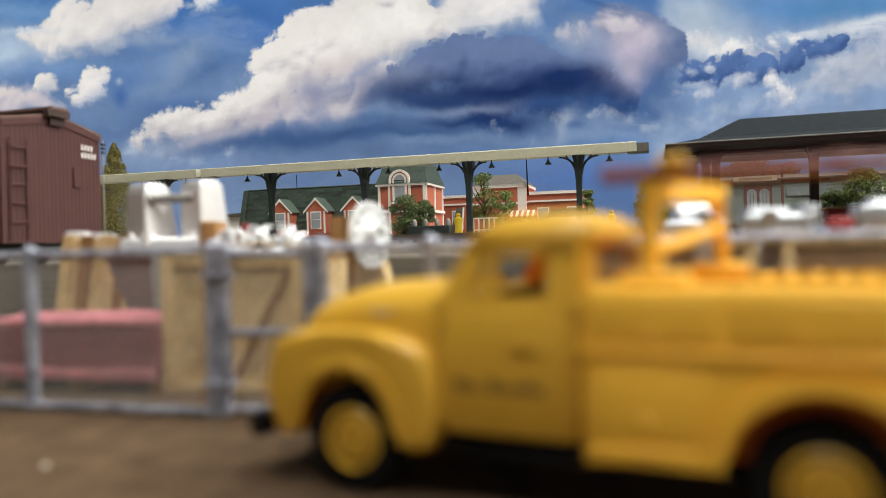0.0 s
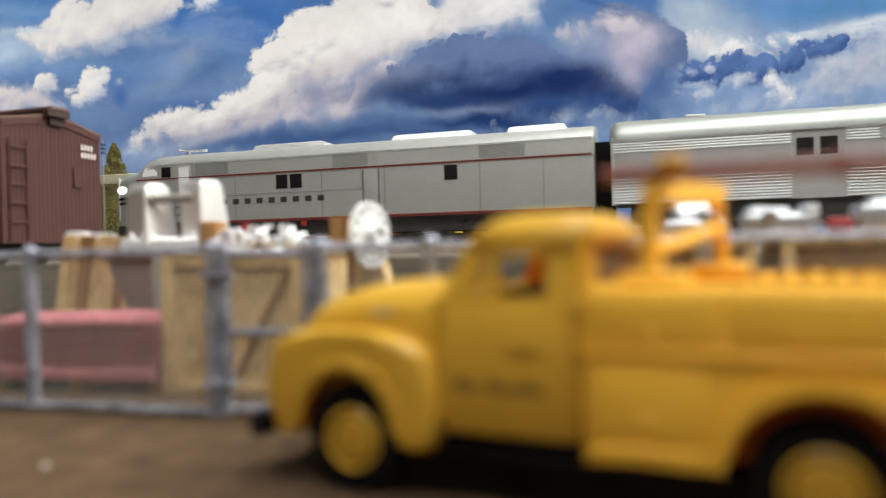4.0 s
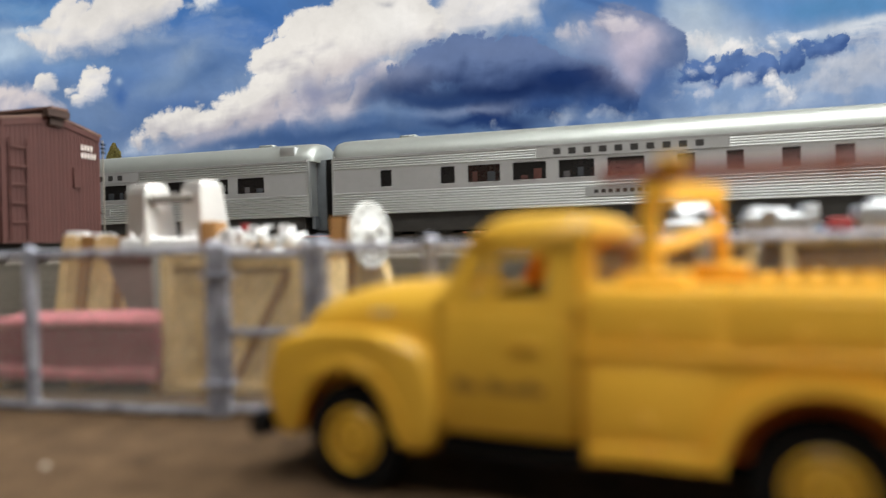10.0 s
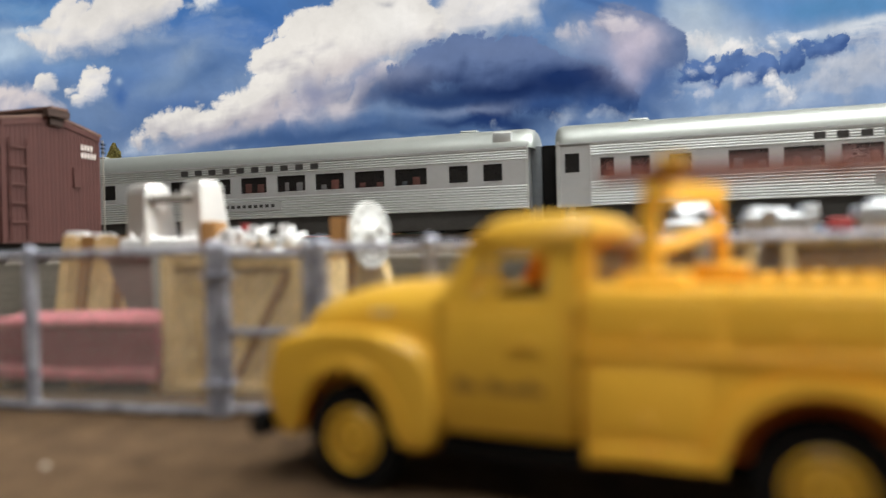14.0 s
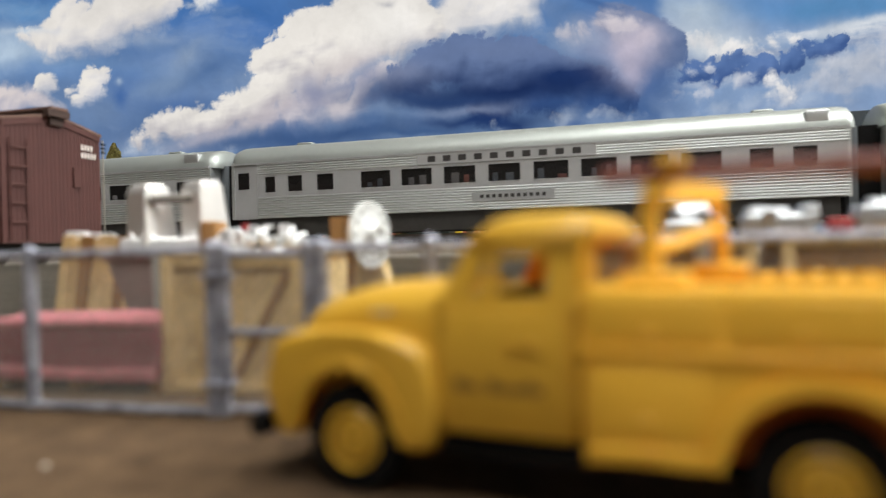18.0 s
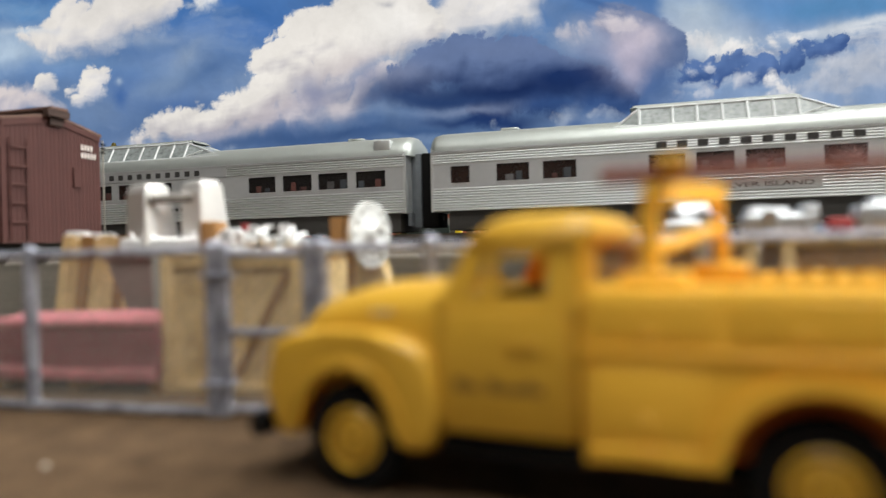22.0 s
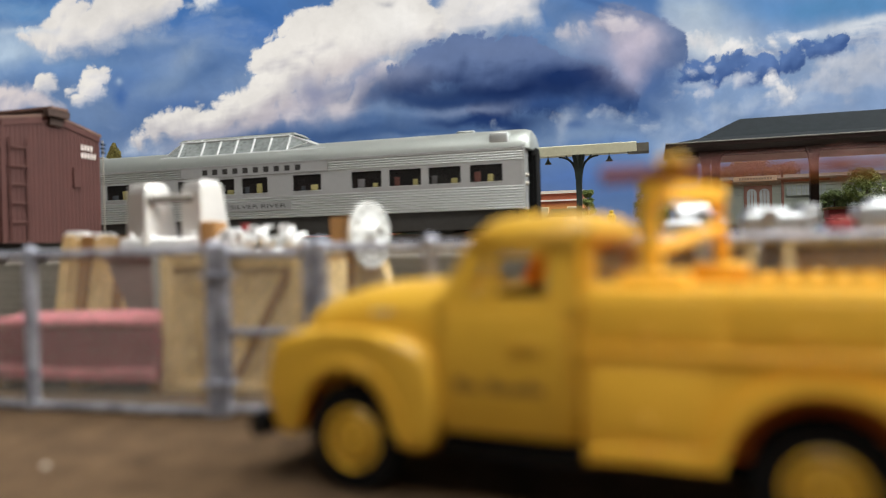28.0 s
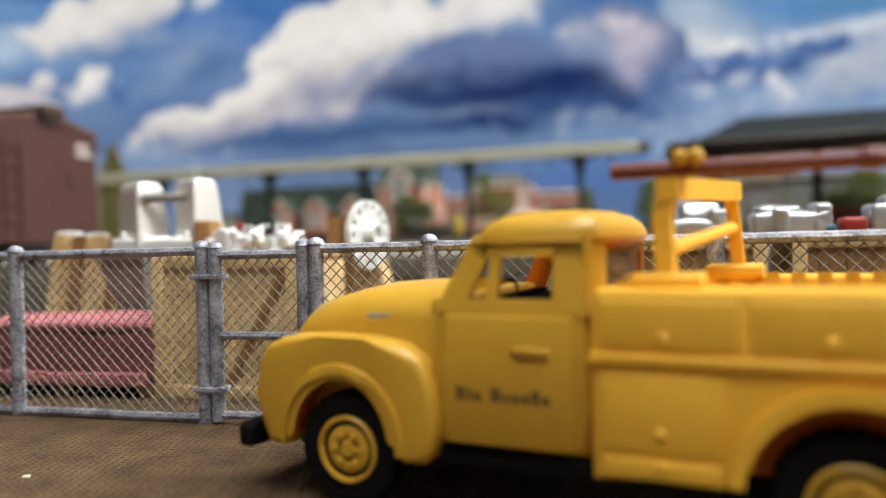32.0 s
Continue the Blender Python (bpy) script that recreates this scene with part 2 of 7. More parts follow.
# ---- room ----
bm = bmesh.new(); box(bm, -5300, 5300, -2500, 2700, -1260, -1200)
structure("floor", bm, CARPET, "grey carpet floor of the layout room")
bm = bmesh.new(); box(bm, -5300, 5300, -2500, 2700, CEIL * 1000, CEIL * 1000 + 60)
structure("ceiling", bm, CEILPAINT, "white painted ceiling of the layout room")
for nm, dims in (("wall_north", (-5300, 5300, 2700, 2760, -1200, 1250)), ("wall_south", (-5300, 5300, -2560, -2500, -1200, 1250)),
                 ("wall_east", (5300, 5360, -2500, 2700, -1200, 1250)), ("wall_west", (-5360, -5300, -2500, 2700, -1200, 1250))):
    bm = bmesh.new(); box(bm, *dims)
    structure(nm, bm, WALLPAINT, "plain off-white wall of the layout room")

# ---- ground ----
bm = bmesh.new(); box(bm, -4900, 4900, -1700, 2300, -40, 0)
structure("ground", bm, DIRT, "brown gritty dirt lot on the layout board")
# raised yard behind the timber wall, along the main track
bm = bmesh.new(); box(bm, -4800, 4800, -185, 600, 0.5, UP)
structure("yard_ground", bm, BALLAST, "grey gravel yard raised behind a timber wall", at(0, 0))
bm = bmesh.new(); prism(bm, [(-32, UP - 0.1), (-24, 21.5), (24, 21.5), (32, UP - 0.1)], "x", -4780, 4780)
structure("roadbed", bm, BALLAST, "grey ballast bank under the main track", at(0, 0))
bm = bmesh.new()
for y in (-8.25, 8.25):
    box(bm, -4700, 4700, y - 0.5, y + 0.5, 23.2, RAILTOP)
structure("track_rails", bm, RAIL, "pair of steel rails of the main track", at(0, 0))
bm = bmesh.new()
for i in range(260):
    x = -900 + i * 7.0
    box(bm, x, x + 2.6, -15, 15, 21.3, 23.2)
structure("track_ties", bm, BROWN, "brown wooden ties under the rails", at(0, 0))
bm = bmesh.new(); box(bm, -1200, 1200, 27, 100, UP - 0.1, 25.5)
structure("platform", bm, CONCRETE, "grey concrete station platform", at(0, 0))
wall = tagged(new("timber_wall"), "weathered grey timber wall holding up the yard", kind="structure")
wall.matrix_world = at(0, -187.5)
bm = bmesh.new(); box(bm, -0.5, 99.5, -1.2, 1.2, 0.12, 1.95)
plank_me = mesh_of(bm, "plank", TIMBER)
for row in range(9):
    for k in range(-3, 4):
        p = new("plank", plank_me)
        p.parent = wall
        p.location = (k * 0.1 - 0.05 * (row % 2), random.uniform(-0.0003, 0.0003), row * 0.00195)

# ---- sky print on the backdrop board ----


def value_noise(rng, xs, ys, cell):
    turn = rng.random() * 6.28
    gx = (xs * math.cos(turn) - ys * math.sin(turn)) / cell + rng.random() * 9
    gy = (xs * math.sin(turn) + ys * math.cos(turn)) / cell + rng.random() * 9
    x0, y0 = np.floor(gx).astype(int), np.floor(gy).astype(int)
    fx, fy = gx - x0, gy - y0
    fx, fy = fx * fx * fx * (fx * (fx * 6 - 15) + 10), fy * fy * fy * (fy * (fy * 6 - 15) + 10)
    x0 -= x0.min(); y0 -= y0.min()
    g = rng.random((y0.max() + 2, x0.max() + 2))
    a = g[y0, x0] * (1 - fx) + g[y0, x0 + 1] * fx
    b = g[y0 + 1, x0] * (1 - fx) + g[y0 + 1, x0 + 1] * fx
    return (a * (1 - fy) + b * fy) * 2 - 1


def fractal(rng, xs, ys, cell, octaves, gain=0.5, billow=False):
    out, amp, total = np.zeros_like(xs), 1.0, 0.0
    for _ in range(octaves):
        v = value_noise(rng, xs, ys, cell)
        out += amp * (2.2 * np.abs(v) - 0.8 if billow else v)
        total += amp
        amp *= gain
        cell *= 0.48
    return out / total * 1.6


def blurred(a, n):
    for axis in (0, 1):
        pad = [(0, 0), (0, 0)]
        pad[axis] = (n + 1, n)
        c = np.cumsum(np.pad(a, pad, mode="edge"), axis=axis)
        hi, lo = [slice(None)] * 2, [slice(None)] * 2
        hi[axis], lo[axis] = slice(2 * n + 1, None), slice(None, -(2 * n + 1))
        a = (c[tuple(hi)] - c[tuple(lo)]) / (2 * n + 1)
    return a


def sky_print(px, py):
    """Colours of the printed sky over print coordinates (units of 1/1230 of the board's distance)."""
    rng = np.random.default_rng(11)
    wx, wy = fractal(rng, px, py, 80, 5), fractal(rng, px, py, 80, 5)
    puffs = fractal(rng, px + 10 * wx, py + 10 * wy, 46, 5, 0.55, billow=True)
    soft = fractal(rng, px * 0.5 + 20 * wx, py + 14 * wy, 120, 6, 0.55)
    fine = fractal(rng, px + 8 * wx, py + 8 * wy, 44, 6, 0.6)
    streak = fractal(rng, px * 0.22 + py * 0.14, py + 5 * wy, 30, 5, 0.55)
    lin = lambda c: np.array(rgb(*c)[:3])
    img = np.empty(px.shape + (3,))
    cell = abs(px[0, 1] - px[0, 0])

    def put(mask, color):
        m = np.clip(mask, 0, 1)[..., None]
        img[:] = img * (1 - m) + (color if isinstance(color, np.ndarray) and color.ndim == 3 else lin(color)) * m

    def step(v, a, b):
        t = np.clip((v - a) / (b - a), 0, 1)
        return t * t * (3 - 2 * t)

    def haze(cx, cy, rx, ry, color, alpha, rough=0.5, tilt=0.0):
        x, y = px - cx + 16 * wx, py - cy + 9 * wy
        c, s = math.cos(radians(tilt)), math.sin(radians(tilt))
        q = ((x * c + y * s) / rx) ** 2 + ((y * c - x * s) / ry) ** 2
        put(alpha * np.exp(-q) * (1 + rough * soft), color)

    def cloud(circles, lit, shade, edge=8, warp=9, puff=8, alpha=1.0, relief=1.0, tone=0.6, fall=0.0, wisp=0.0):
        """Round heaps melted into one another, with billowing edges, lit from the upper left."""
        x, y = px + warp * wx, py + warp * wy
        acc = np.zeros_like(px)
        for cx, cy, r in circles:
            acc += np.exp(np.clip((r - np.hypot(x - cx, y - cy)) / 7.0, -30, 30))
        d = 7.0 * np.log(acc + 1e-9) + puff * (puffs + 0.32) + wisp * fine
        h = blurred(np.clip(d, -6, 40) + 10 * puffs, 5)
        big = blurred(np.clip(d, -6, 60), 20)
        gy, gx = np.gradient(h, cell)
        hy, hx = np.gradient(big, cell)
        light = tone + relief * (0.20 * (gx * 0.6 - gy) + 0.34 * (hx * 0.6 - hy) + 0.08 * fine + 0.12 * soft)
        if fall:
            cy0 = np.mean([c[1] for c in circles])
            light = light - fall * (py - cy0) / 100
        light = np.clip(light, 0, 1)[..., None]
        width = edge * (1 + 4.0 * np.clip(hy, 0, 1))
        put(alpha * step(d / width, 0, 1), lin(shade) * (1 - light) + lin(lit) * light)

    # clear air
    t = np.clip(py / 300, 0, 1)[..., None]
    img[:] = lin((70, 114, 180)) * (1 - t) + lin((98, 120, 164)) * t
    haze(420, 40, 130, 60, (56, 108, 188), 0.8)
    haze(330, 130, 170, 60, (100, 126, 176), 0.9)
    haze(250, 210, 150, 40, (82, 110, 160), 0.7)
    haze(280, 110, 90, 18, (118, 142, 192), 0.6, tilt=-8)
    haze(330, 165, 110, 14, (112, 138, 190), 0.5, tilt=-6)
    haze(310, 185, 60, 16, (62, 100, 172), 0.6)
    haze(15, 90, 70, 34, (176, 194, 220), 0.95)
    haze(50, 25, 90, 22, (92, 142, 202), 0.7)
    haze(130, 120, 120, 16, (120, 150, 196), 0.6)
    haze(120, 130, 150, 16, (96, 132, 192), 0.6)
    haze(215, 165, 60, 50, (78, 114, 180), 0.7)
    haze(200, 230, 50, 60, (80, 108, 162), 0.8)
    haze(480, 290, 200, 24, (104, 126, 172), 0.8)
    haze(270, 270, 70, 24, (150, 166, 200), 0.7)
    haze(360, 285, 230, 26, (122, 144, 188), 0.8)
    haze(700, 268, 260, 22, (84, 106, 150), 0.8)
    haze(560, 330, 260, 30, (106, 126, 166), 0.8)
    haze(900, 275, 140, 24, (96, 126, 180), 0.7)
    haze(1040, 320, 150, 40, (68, 108, 190), 0.7)
    haze(1110, 250, 120, 34, (108, 142, 202), 0.7)
    haze(330, 100, 60, 22, (132, 150, 184), 0.7, tilt=-30)
    haze(290, 150, 80, 16, (124, 146, 186), 0.6, tilt=-24)
    haze(370, 120, 50, 14, (60, 96, 156), 0.6, tilt=-30)
    haze(400, 20, 90, 16, (48, 100, 172), 0.7)
    put(0.4 * step(soft + 0.3 * streak, 0.0, 1.1), (142, 160, 194))
    put(0.35 * step(-soft + 0.3 * fine, 0.1, 1.2), (58, 92, 156))
    # upper left cumulus
    cloud([(44, 66, 16), (70, 78, 22), (96, 88, 24), (130, 90, 22), (165, 82, 24), (140, 58, 46), (195, 38, 56), (250, 24, 52), (284, 10, 34), (205, 76, 20), (250, 56, 22), (110, 46, 30)],
          (222, 217, 211), (182, 184, 198), 12, 6, 9, tone=0.72, wisp=2, fall=0.18)
    haze(255, 72, 70, 12, (150, 164, 194), 0.55, tilt=-6)
    haze(40, 62, 60, 5, (190, 202, 220), 0.6, tilt=-4)
    cloud([(355, 2, 24), (382, -4, 20)], (226, 226, 228), (176, 186, 206), 16, 10, 8)
    haze(150, 190, 90, 40, (120, 142, 184), 0.7)
    cloud([(5, 176, 32), (40, 180, 30), (75, 192, 24), (100, 196, 18), (20, 200, 40)], (214, 204, 204), (146, 150, 182), 24, 8, 7, fall=0.5)
    cloud([(80, 146, 10), (88, 153, 14), (98, 160, 10)], (226, 221, 214), (176, 180, 200), 8, 5, 7, tone=0.66, fall=0.4, wisp=3)
    cloud([(176, 128, 11), (162, 132, 12), (154, 146, 13), (172, 146, 14), (160, 160, 12), (174, 162, 8), (146, 168, 8), (130, 170, 8), (122, 162, 6)],
          (228, 223, 216), (172, 178, 202), 8, 5, 8, tone=0.66, fall=0.4, wisp=3)
    haze(214, 172, 15, 20, (58, 98, 168), 0.9)
    haze(212, 146, 7, 6, (170, 186, 214), 0.7)
    # low bright drift under the great cumulus
    cloud([(245, 262, 22), (236, 285, 14), (300, 284, 18), (345, 288, 18), (410, 270, 16), (290, 262, 20)], (190, 198, 216), (118, 142, 184), 28, 12, 10, 0.8, wisp=8)
    # great cumulus
    cloud([(820, 30, 58), (880, 24, 60), (925, 16, 44), (800, 60, 44), (860, 60, 44), (920, 40, 36)], (228, 224, 220), (180, 186, 204), 24, 8, 8, 0.97, tone=0.78)
    cloud([(590, 192, 42), (550, 198, 40), (625, 182, 36), (510, 214, 30), (560, 165, 44), (605, 206, 24), (645, 160, 34), (690, 140, 36), (520, 205, 32), (470, 215, 30)],
          (200, 194, 202), (136, 138, 172), 26, 7, 12, tone=0.62, wisp=6)
    cloud([(690, 30, 84), (738, 58, 46), (645, 60, 72), (565, 72, 52), (605, 108, 50), (515, 98, 50), (540, 46, 26), (470, 112, 34), (700, 92, 34),
           (490, 158, 52), (450, 184, 44), (400, 208, 36), (352, 218, 33), (312, 226, 30), (280, 238, 24), (248, 250, 15), (540, 138, 46), (436, 220, 28), (590, 60, 40)],
          (230, 225, 218), (172, 168, 178), 12, 4, 11, tone=0.72, fall=0.30)
    haze(700, 40, 66, 60, (236, 233, 228), 0.75)
    haze(470, 205, 80, 20, (190, 180, 186), 0.7, tilt=-22)
    haze(380, 236, 80, 12, (178, 172, 186), 0.7, tilt=-14)
    haze(600, 120, 60, 24, (200, 190, 190), 0.5, tilt=-20)
    haze(556, 168, 30, 28, (142, 142, 172), 0.75)
    haze(606, 150, 34, 9, (140, 144, 176), 0.55, tilt=-12)
    haze(600, 194, 30, 16, (206, 198, 202), 0.5)
    haze(650, 138, 30, 18, (168, 164, 186), 0.6, tilt=-20)
    haze(470, 252, 120, 14, (52, 82, 136), 0.95, tilt=-4)
    haze(590, 238, 120, 15, (42, 72, 128), 0.95, tilt=-4)
    # dark cloud
    cloud([(664, 176, 26), (700, 168, 36), (740, 155, 44), (640, 190, 24), (760, 190, 40)], (104, 120, 164), (66, 86, 136), 44, 8, 12, 0.9, tone=0.5, wisp=5, fall=0.5)
    cloud([(760, 122, 40), (800, 118, 48), (850, 110, 51), (905, 108, 49), (945, 118, 42), (985, 142, 44), (1040, 156, 46), (1085, 166, 40),
           (730, 146, 34), (860, 165, 56), (960, 172, 46)],
          (100, 118, 168), (24, 46, 100), 7, 3, 12, tone=0.62, relief=0.6, fall=0.95)
    haze(710, 142, 60, 26, (124, 130, 164), 0.75, tilt=-25)
    haze(860, 88, 90, 20, (108, 122, 166), 0.55)
    haze(800, 158, 170, 18, (62, 82, 132), 0.5)
    haze(1010, 146, 105, 36, (22, 46, 100), 1.0, 0.3)
    haze(880, 168, 170, 20, (20, 40, 90), 1.0, 0.3)
    haze(780, 176, 110, 14, (36, 60, 112), 0.9)
    # bands under the dark cloud
    haze(846, 195, 78, 10, (132, 142, 178), 0.62, 0.9, tilt=-3)
    haze(860, 217, 130, 15, (24, 50, 106), 1.0, 0.3)
    haze(980, 190, 70, 13, (44, 74, 134), 0.85)
    haze(650, 214, 60, 12, (70, 98, 150), 0.6)
    haze(720, 236, 130, 9, (58, 86, 138), 0.85, tilt=-3)
    cloud([(985, 222, 11), (1003, 208, 13), (962, 234, 12), (940, 242, 11), (1040, 214, 13), (1080, 210, 15), (1120, 218, 18), (905, 246, 10), (878, 240, 7), (1150, 228, 18)],
          (190, 196, 212), (122, 146, 188), 24, 12, 11, 0.85, wisp=9)
    haze(1085, 222, 74, 17, (152, 168, 202), 0.65)
    haze(1002, 226, 9, 30, (186, 194, 214), 0.6, tilt=24)
    haze(1018, 228, 14, 8, (66, 96, 156), 0.85)
    haze(850, 246, 120, 8, (112, 134, 174), 0.6)
    haze(1060, 245, 110, 10, (140, 160, 194), 0.6)
    # second sheet, past the joint
    right = step(px + 10 * wx, 1154, 1184)
    base = img.copy()
    img[:] = lin((126, 150, 196))
    haze(1330, 4, 160, 26, (86, 134, 200), 0.95)
    haze(1500, 14, 150, 28, (82, 134, 192), 0.95)
    haze(1225, 24, 70, 40, (176, 190, 210), 0.95)
    haze(1240, 74, 80, 26, (206, 212, 220), 0.9)
    put(0.85 * step(streak + 0.45 * fine - np.abs(py - 62 + (px - 1400) * 0.10) / 22, -0.6, 0.7), (212, 214, 220))
    haze(1330, 94, 150, 8, (150, 158, 186), 0.8, tilt=-6)
    haze(1500, 48, 120, 9, (214, 218, 226), 0.8, tilt=-8)
    haze(1500, 80, 120, 10, (140, 152, 186), 0.7, tilt=-8)
    cloud([(1225, 74, 22), (1250, 76, 22), (1285, 78, 22), (1325, 76, 18), (1365, 70, 14), (1405, 66, 10), (1250, 104, 10), (1275, 102, 10), (1320, 100, 12), (1360, 98, 10)],
          (230, 228, 226), (176, 182, 202), 16, 8, 9, 0.95, wisp=7, tone=0.7)
    put(0.75 * step(streak + 0.4 * fine - np.abs(py - 108 + (px - 1480) * 0.14) / 24, -0.5, 0.8), (176, 184, 206))
    cloud([(1470, 150, 60), (1540, 135, 60), (1610, 130, 80), (1500, 180, 50), (1400, 170, 50)], (186, 190, 206), (130, 146, 184), 40, 14, 14, 0.85, wisp=10)
    cloud([(1222, 130, 20), (1240, 126, 24), (1262, 126, 22), (1284, 116, 19), (1302, 108, 12), (1330, 132, 16), (1346, 128, 20), (1366, 122, 21), (1388, 114, 21), (1410, 107, 20),
           (1430, 100, 17), (1448, 92, 15), (1464, 84, 13), (1480, 76, 12), (1490, 68, 8), (1204, 134, 14), (1318, 120, 10)],
          (84, 114, 178), (48, 80, 146), 8, 12, 12, 0.95, wisp=15, tone=0.45)
    cloud([(1190, 160, 14), (1172, 145, 12), (1222, 164, 11), (1302, 140, 12), (1246, 152, 8), (1244, 116, 6), (1200, 116, 9), (1252, 158, 9)], (214, 214, 222), (150, 162, 196), 18, 12, 12, 0.7, wisp=16, tone=0.65)
    cloud([(1280, 190, 40), (1340, 195, 50), (1440, 185, 50), (1220, 220, 40), (1180, 250, 40), (1300, 240, 60)], (160, 174, 204), (108, 132, 184), 44, 16, 14, 0.85, wisp=10)
    cloud([(1385, 158, 22), (1402, 172, 20), (1372, 148, 12), (1360, 165, 14)], (234, 231, 228), (180, 186, 206), 16, 7, 9, tone=0.7, wisp=5)
    haze(1500, 116, 50, 14, (200, 202, 212), 0.7)
    haze(1330, 208, 40, 10, (104, 128, 170), 0.6)
    haze(1470, 210, 90, 16, (146, 156, 184), 0.6)
    haze(1300, 300, 300, 30, (84, 112, 164), 0.8)
    img[:] = base * (1 - right[..., None]) + img * right[..., None]
    # lavender tower
    haze(1025, 66, 44, 26, (170, 176, 198), 0.6, 0.4)
    cloud([(1000, 66, 18), (1022, 74, 16), (984, 60, 12), (1030, 58, 16)], (208, 202, 208), (140, 148, 184), 14, 6, 8, 0.9, tone=0.6, wisp=4)
    haze(1042, 92, 40, 16, (120, 134, 178), 0.6)
    cloud([(1085, 40, 34), (1110, 50, 40), (1150, 64, 42), (1174, 76, 38), (1180, 104, 26), (1168, 130, 26), (1150, 150, 28), (1120, 120, 44)],
          (110, 126, 170), (70, 94, 148), 9, 4, 7, tone=0.55, relief=0.7)
    haze(1112, 78, 52, 44, (190, 180, 200), 1.0, 0.3)
    haze(1124, 120, 34, 34, (176, 168, 194), 0.9, 0.3)
    cloud([(1062, 46, 20), (1084, 40, 24), (1108, 44, 20), (1092, 66, 26)], (222, 212, 214), (176, 170, 194), 26, 6, 9, 0.85, tone=0.6, relief=0.6, wisp=4)
    haze(1140, 62, 26, 18, (206, 194, 206), 0.7, 0.4)
    haze(1168, 150, 30, 36, (66, 98, 160), 0.8)
    haze(1100, 192, 100, 24, (54, 86, 148), 0.9)
    haze(980, 18, 44, 24, (96, 124, 176), 0.9)
    haze(1060, 6, 40, 7, (64, 100, 164), 0.8, tilt=14)
    haze(1168, 235, 10, 60, (160, 176, 206), 0.3, 0.1)
    haze(686, 6, 12, 5, (120, 126, 150), 0.5)
    grey = img @ np.array([0.25, 0.6, 0.15])
    img[:] = img * 0.86 + (grey[..., None] * np.array([1.01, 1.0, 0.98])) * 0.14
    blue = np.clip((img[..., 2] - img[..., 0]) / (img[..., 2] + 0.02), 0, 1)[..., None]
    img[:] *= (1 + blue * np.array([-0.11, 0.04, -0.05])) * (1.03 + 0.08 * fine + 0.06 * soft)[..., None]
    return np.clip(img, 0.004, 0.9)


NX, NY = 1400, 440
BW0, BW1, BH0, BH1, BD = -0.72, 0.72, -0.01, 0.44, 1.0
gx, gz = np.meshgrid(np.linspace(BW0, BW1, NX), np.linspace(BH0, BH1, NY))
lean = radians(1.4)
dx, dz = gx / BD * 1230, (gz - 0.020 + 0.0052) / BD * 1230
colours = sky_print(784 + dx * math.cos(lean) - dz * math.sin(lean), 441 - dz * math.cos(lean) - dx * math.sin(lean))
me = bpy.data.meshes.new("backdrop")
idx = np.arange(NX * NY).reshape(NY, NX)
quads = np.stack([idx[:-1, :-1], idx[:-1, 1:], idx[1:, 1:], idx[1:, :-1]], axis=-1).reshape(-1, 4)
me.vertices.add(NX * NY)
me.vertices.foreach_set("co", np.stack([gx, np.full_like(gx, BD), gz], -1).astype(np.float32).ravel())
me.loops.add(quads.size)
me.loops.foreach_set("vertex_index", quads.astype(np.int32).ravel())
me.polygons.add(len(quads))
me.polygons.foreach_set("loop_start", (np.arange(len(quads)) * 4).astype(np.int32))
me.update()
ca = me.color_attributes.new("print", "FLOAT_COLOR", "POINT")
ca.data.foreach_set("color", np.concatenate([colours, np.ones(colours.shape[:2] + (1,))], -1).astype(np.float32).ravel())
sky_mat = bpy.data.materials.new("printed_sky")
sky_mat.use_nodes = True
nt = sky_mat.node_tree
att = nt.nodes.new("ShaderNodeAttribute")
att.attribute_name = "print"
em = nt.nodes.new("ShaderNodeEmission")
nt.links.new(att.outputs["Color"], em.inputs["Color"])
nt.links.new(em.outputs[0], nt.nodes["Material Output"].inputs["Surface"])
me.materials.append(sky_mat)
backdrop = tagged(new("backdrop", me), "printed backdrop of blue sky with cumulus clouds", kind="structure")
bm = bmesh.new(); box(bm, -720, 720, 1004, 1016, -10, 440)
structure("backdrop_board", bm, WALLPAINT, "thin board behind the printed sky")

# ---- pickup truck ----
TRUCK = Matrix.Translation((-0.0076, 0.0557, 0)) @ pose(0, 0, 0, 0, 0, -25.5)


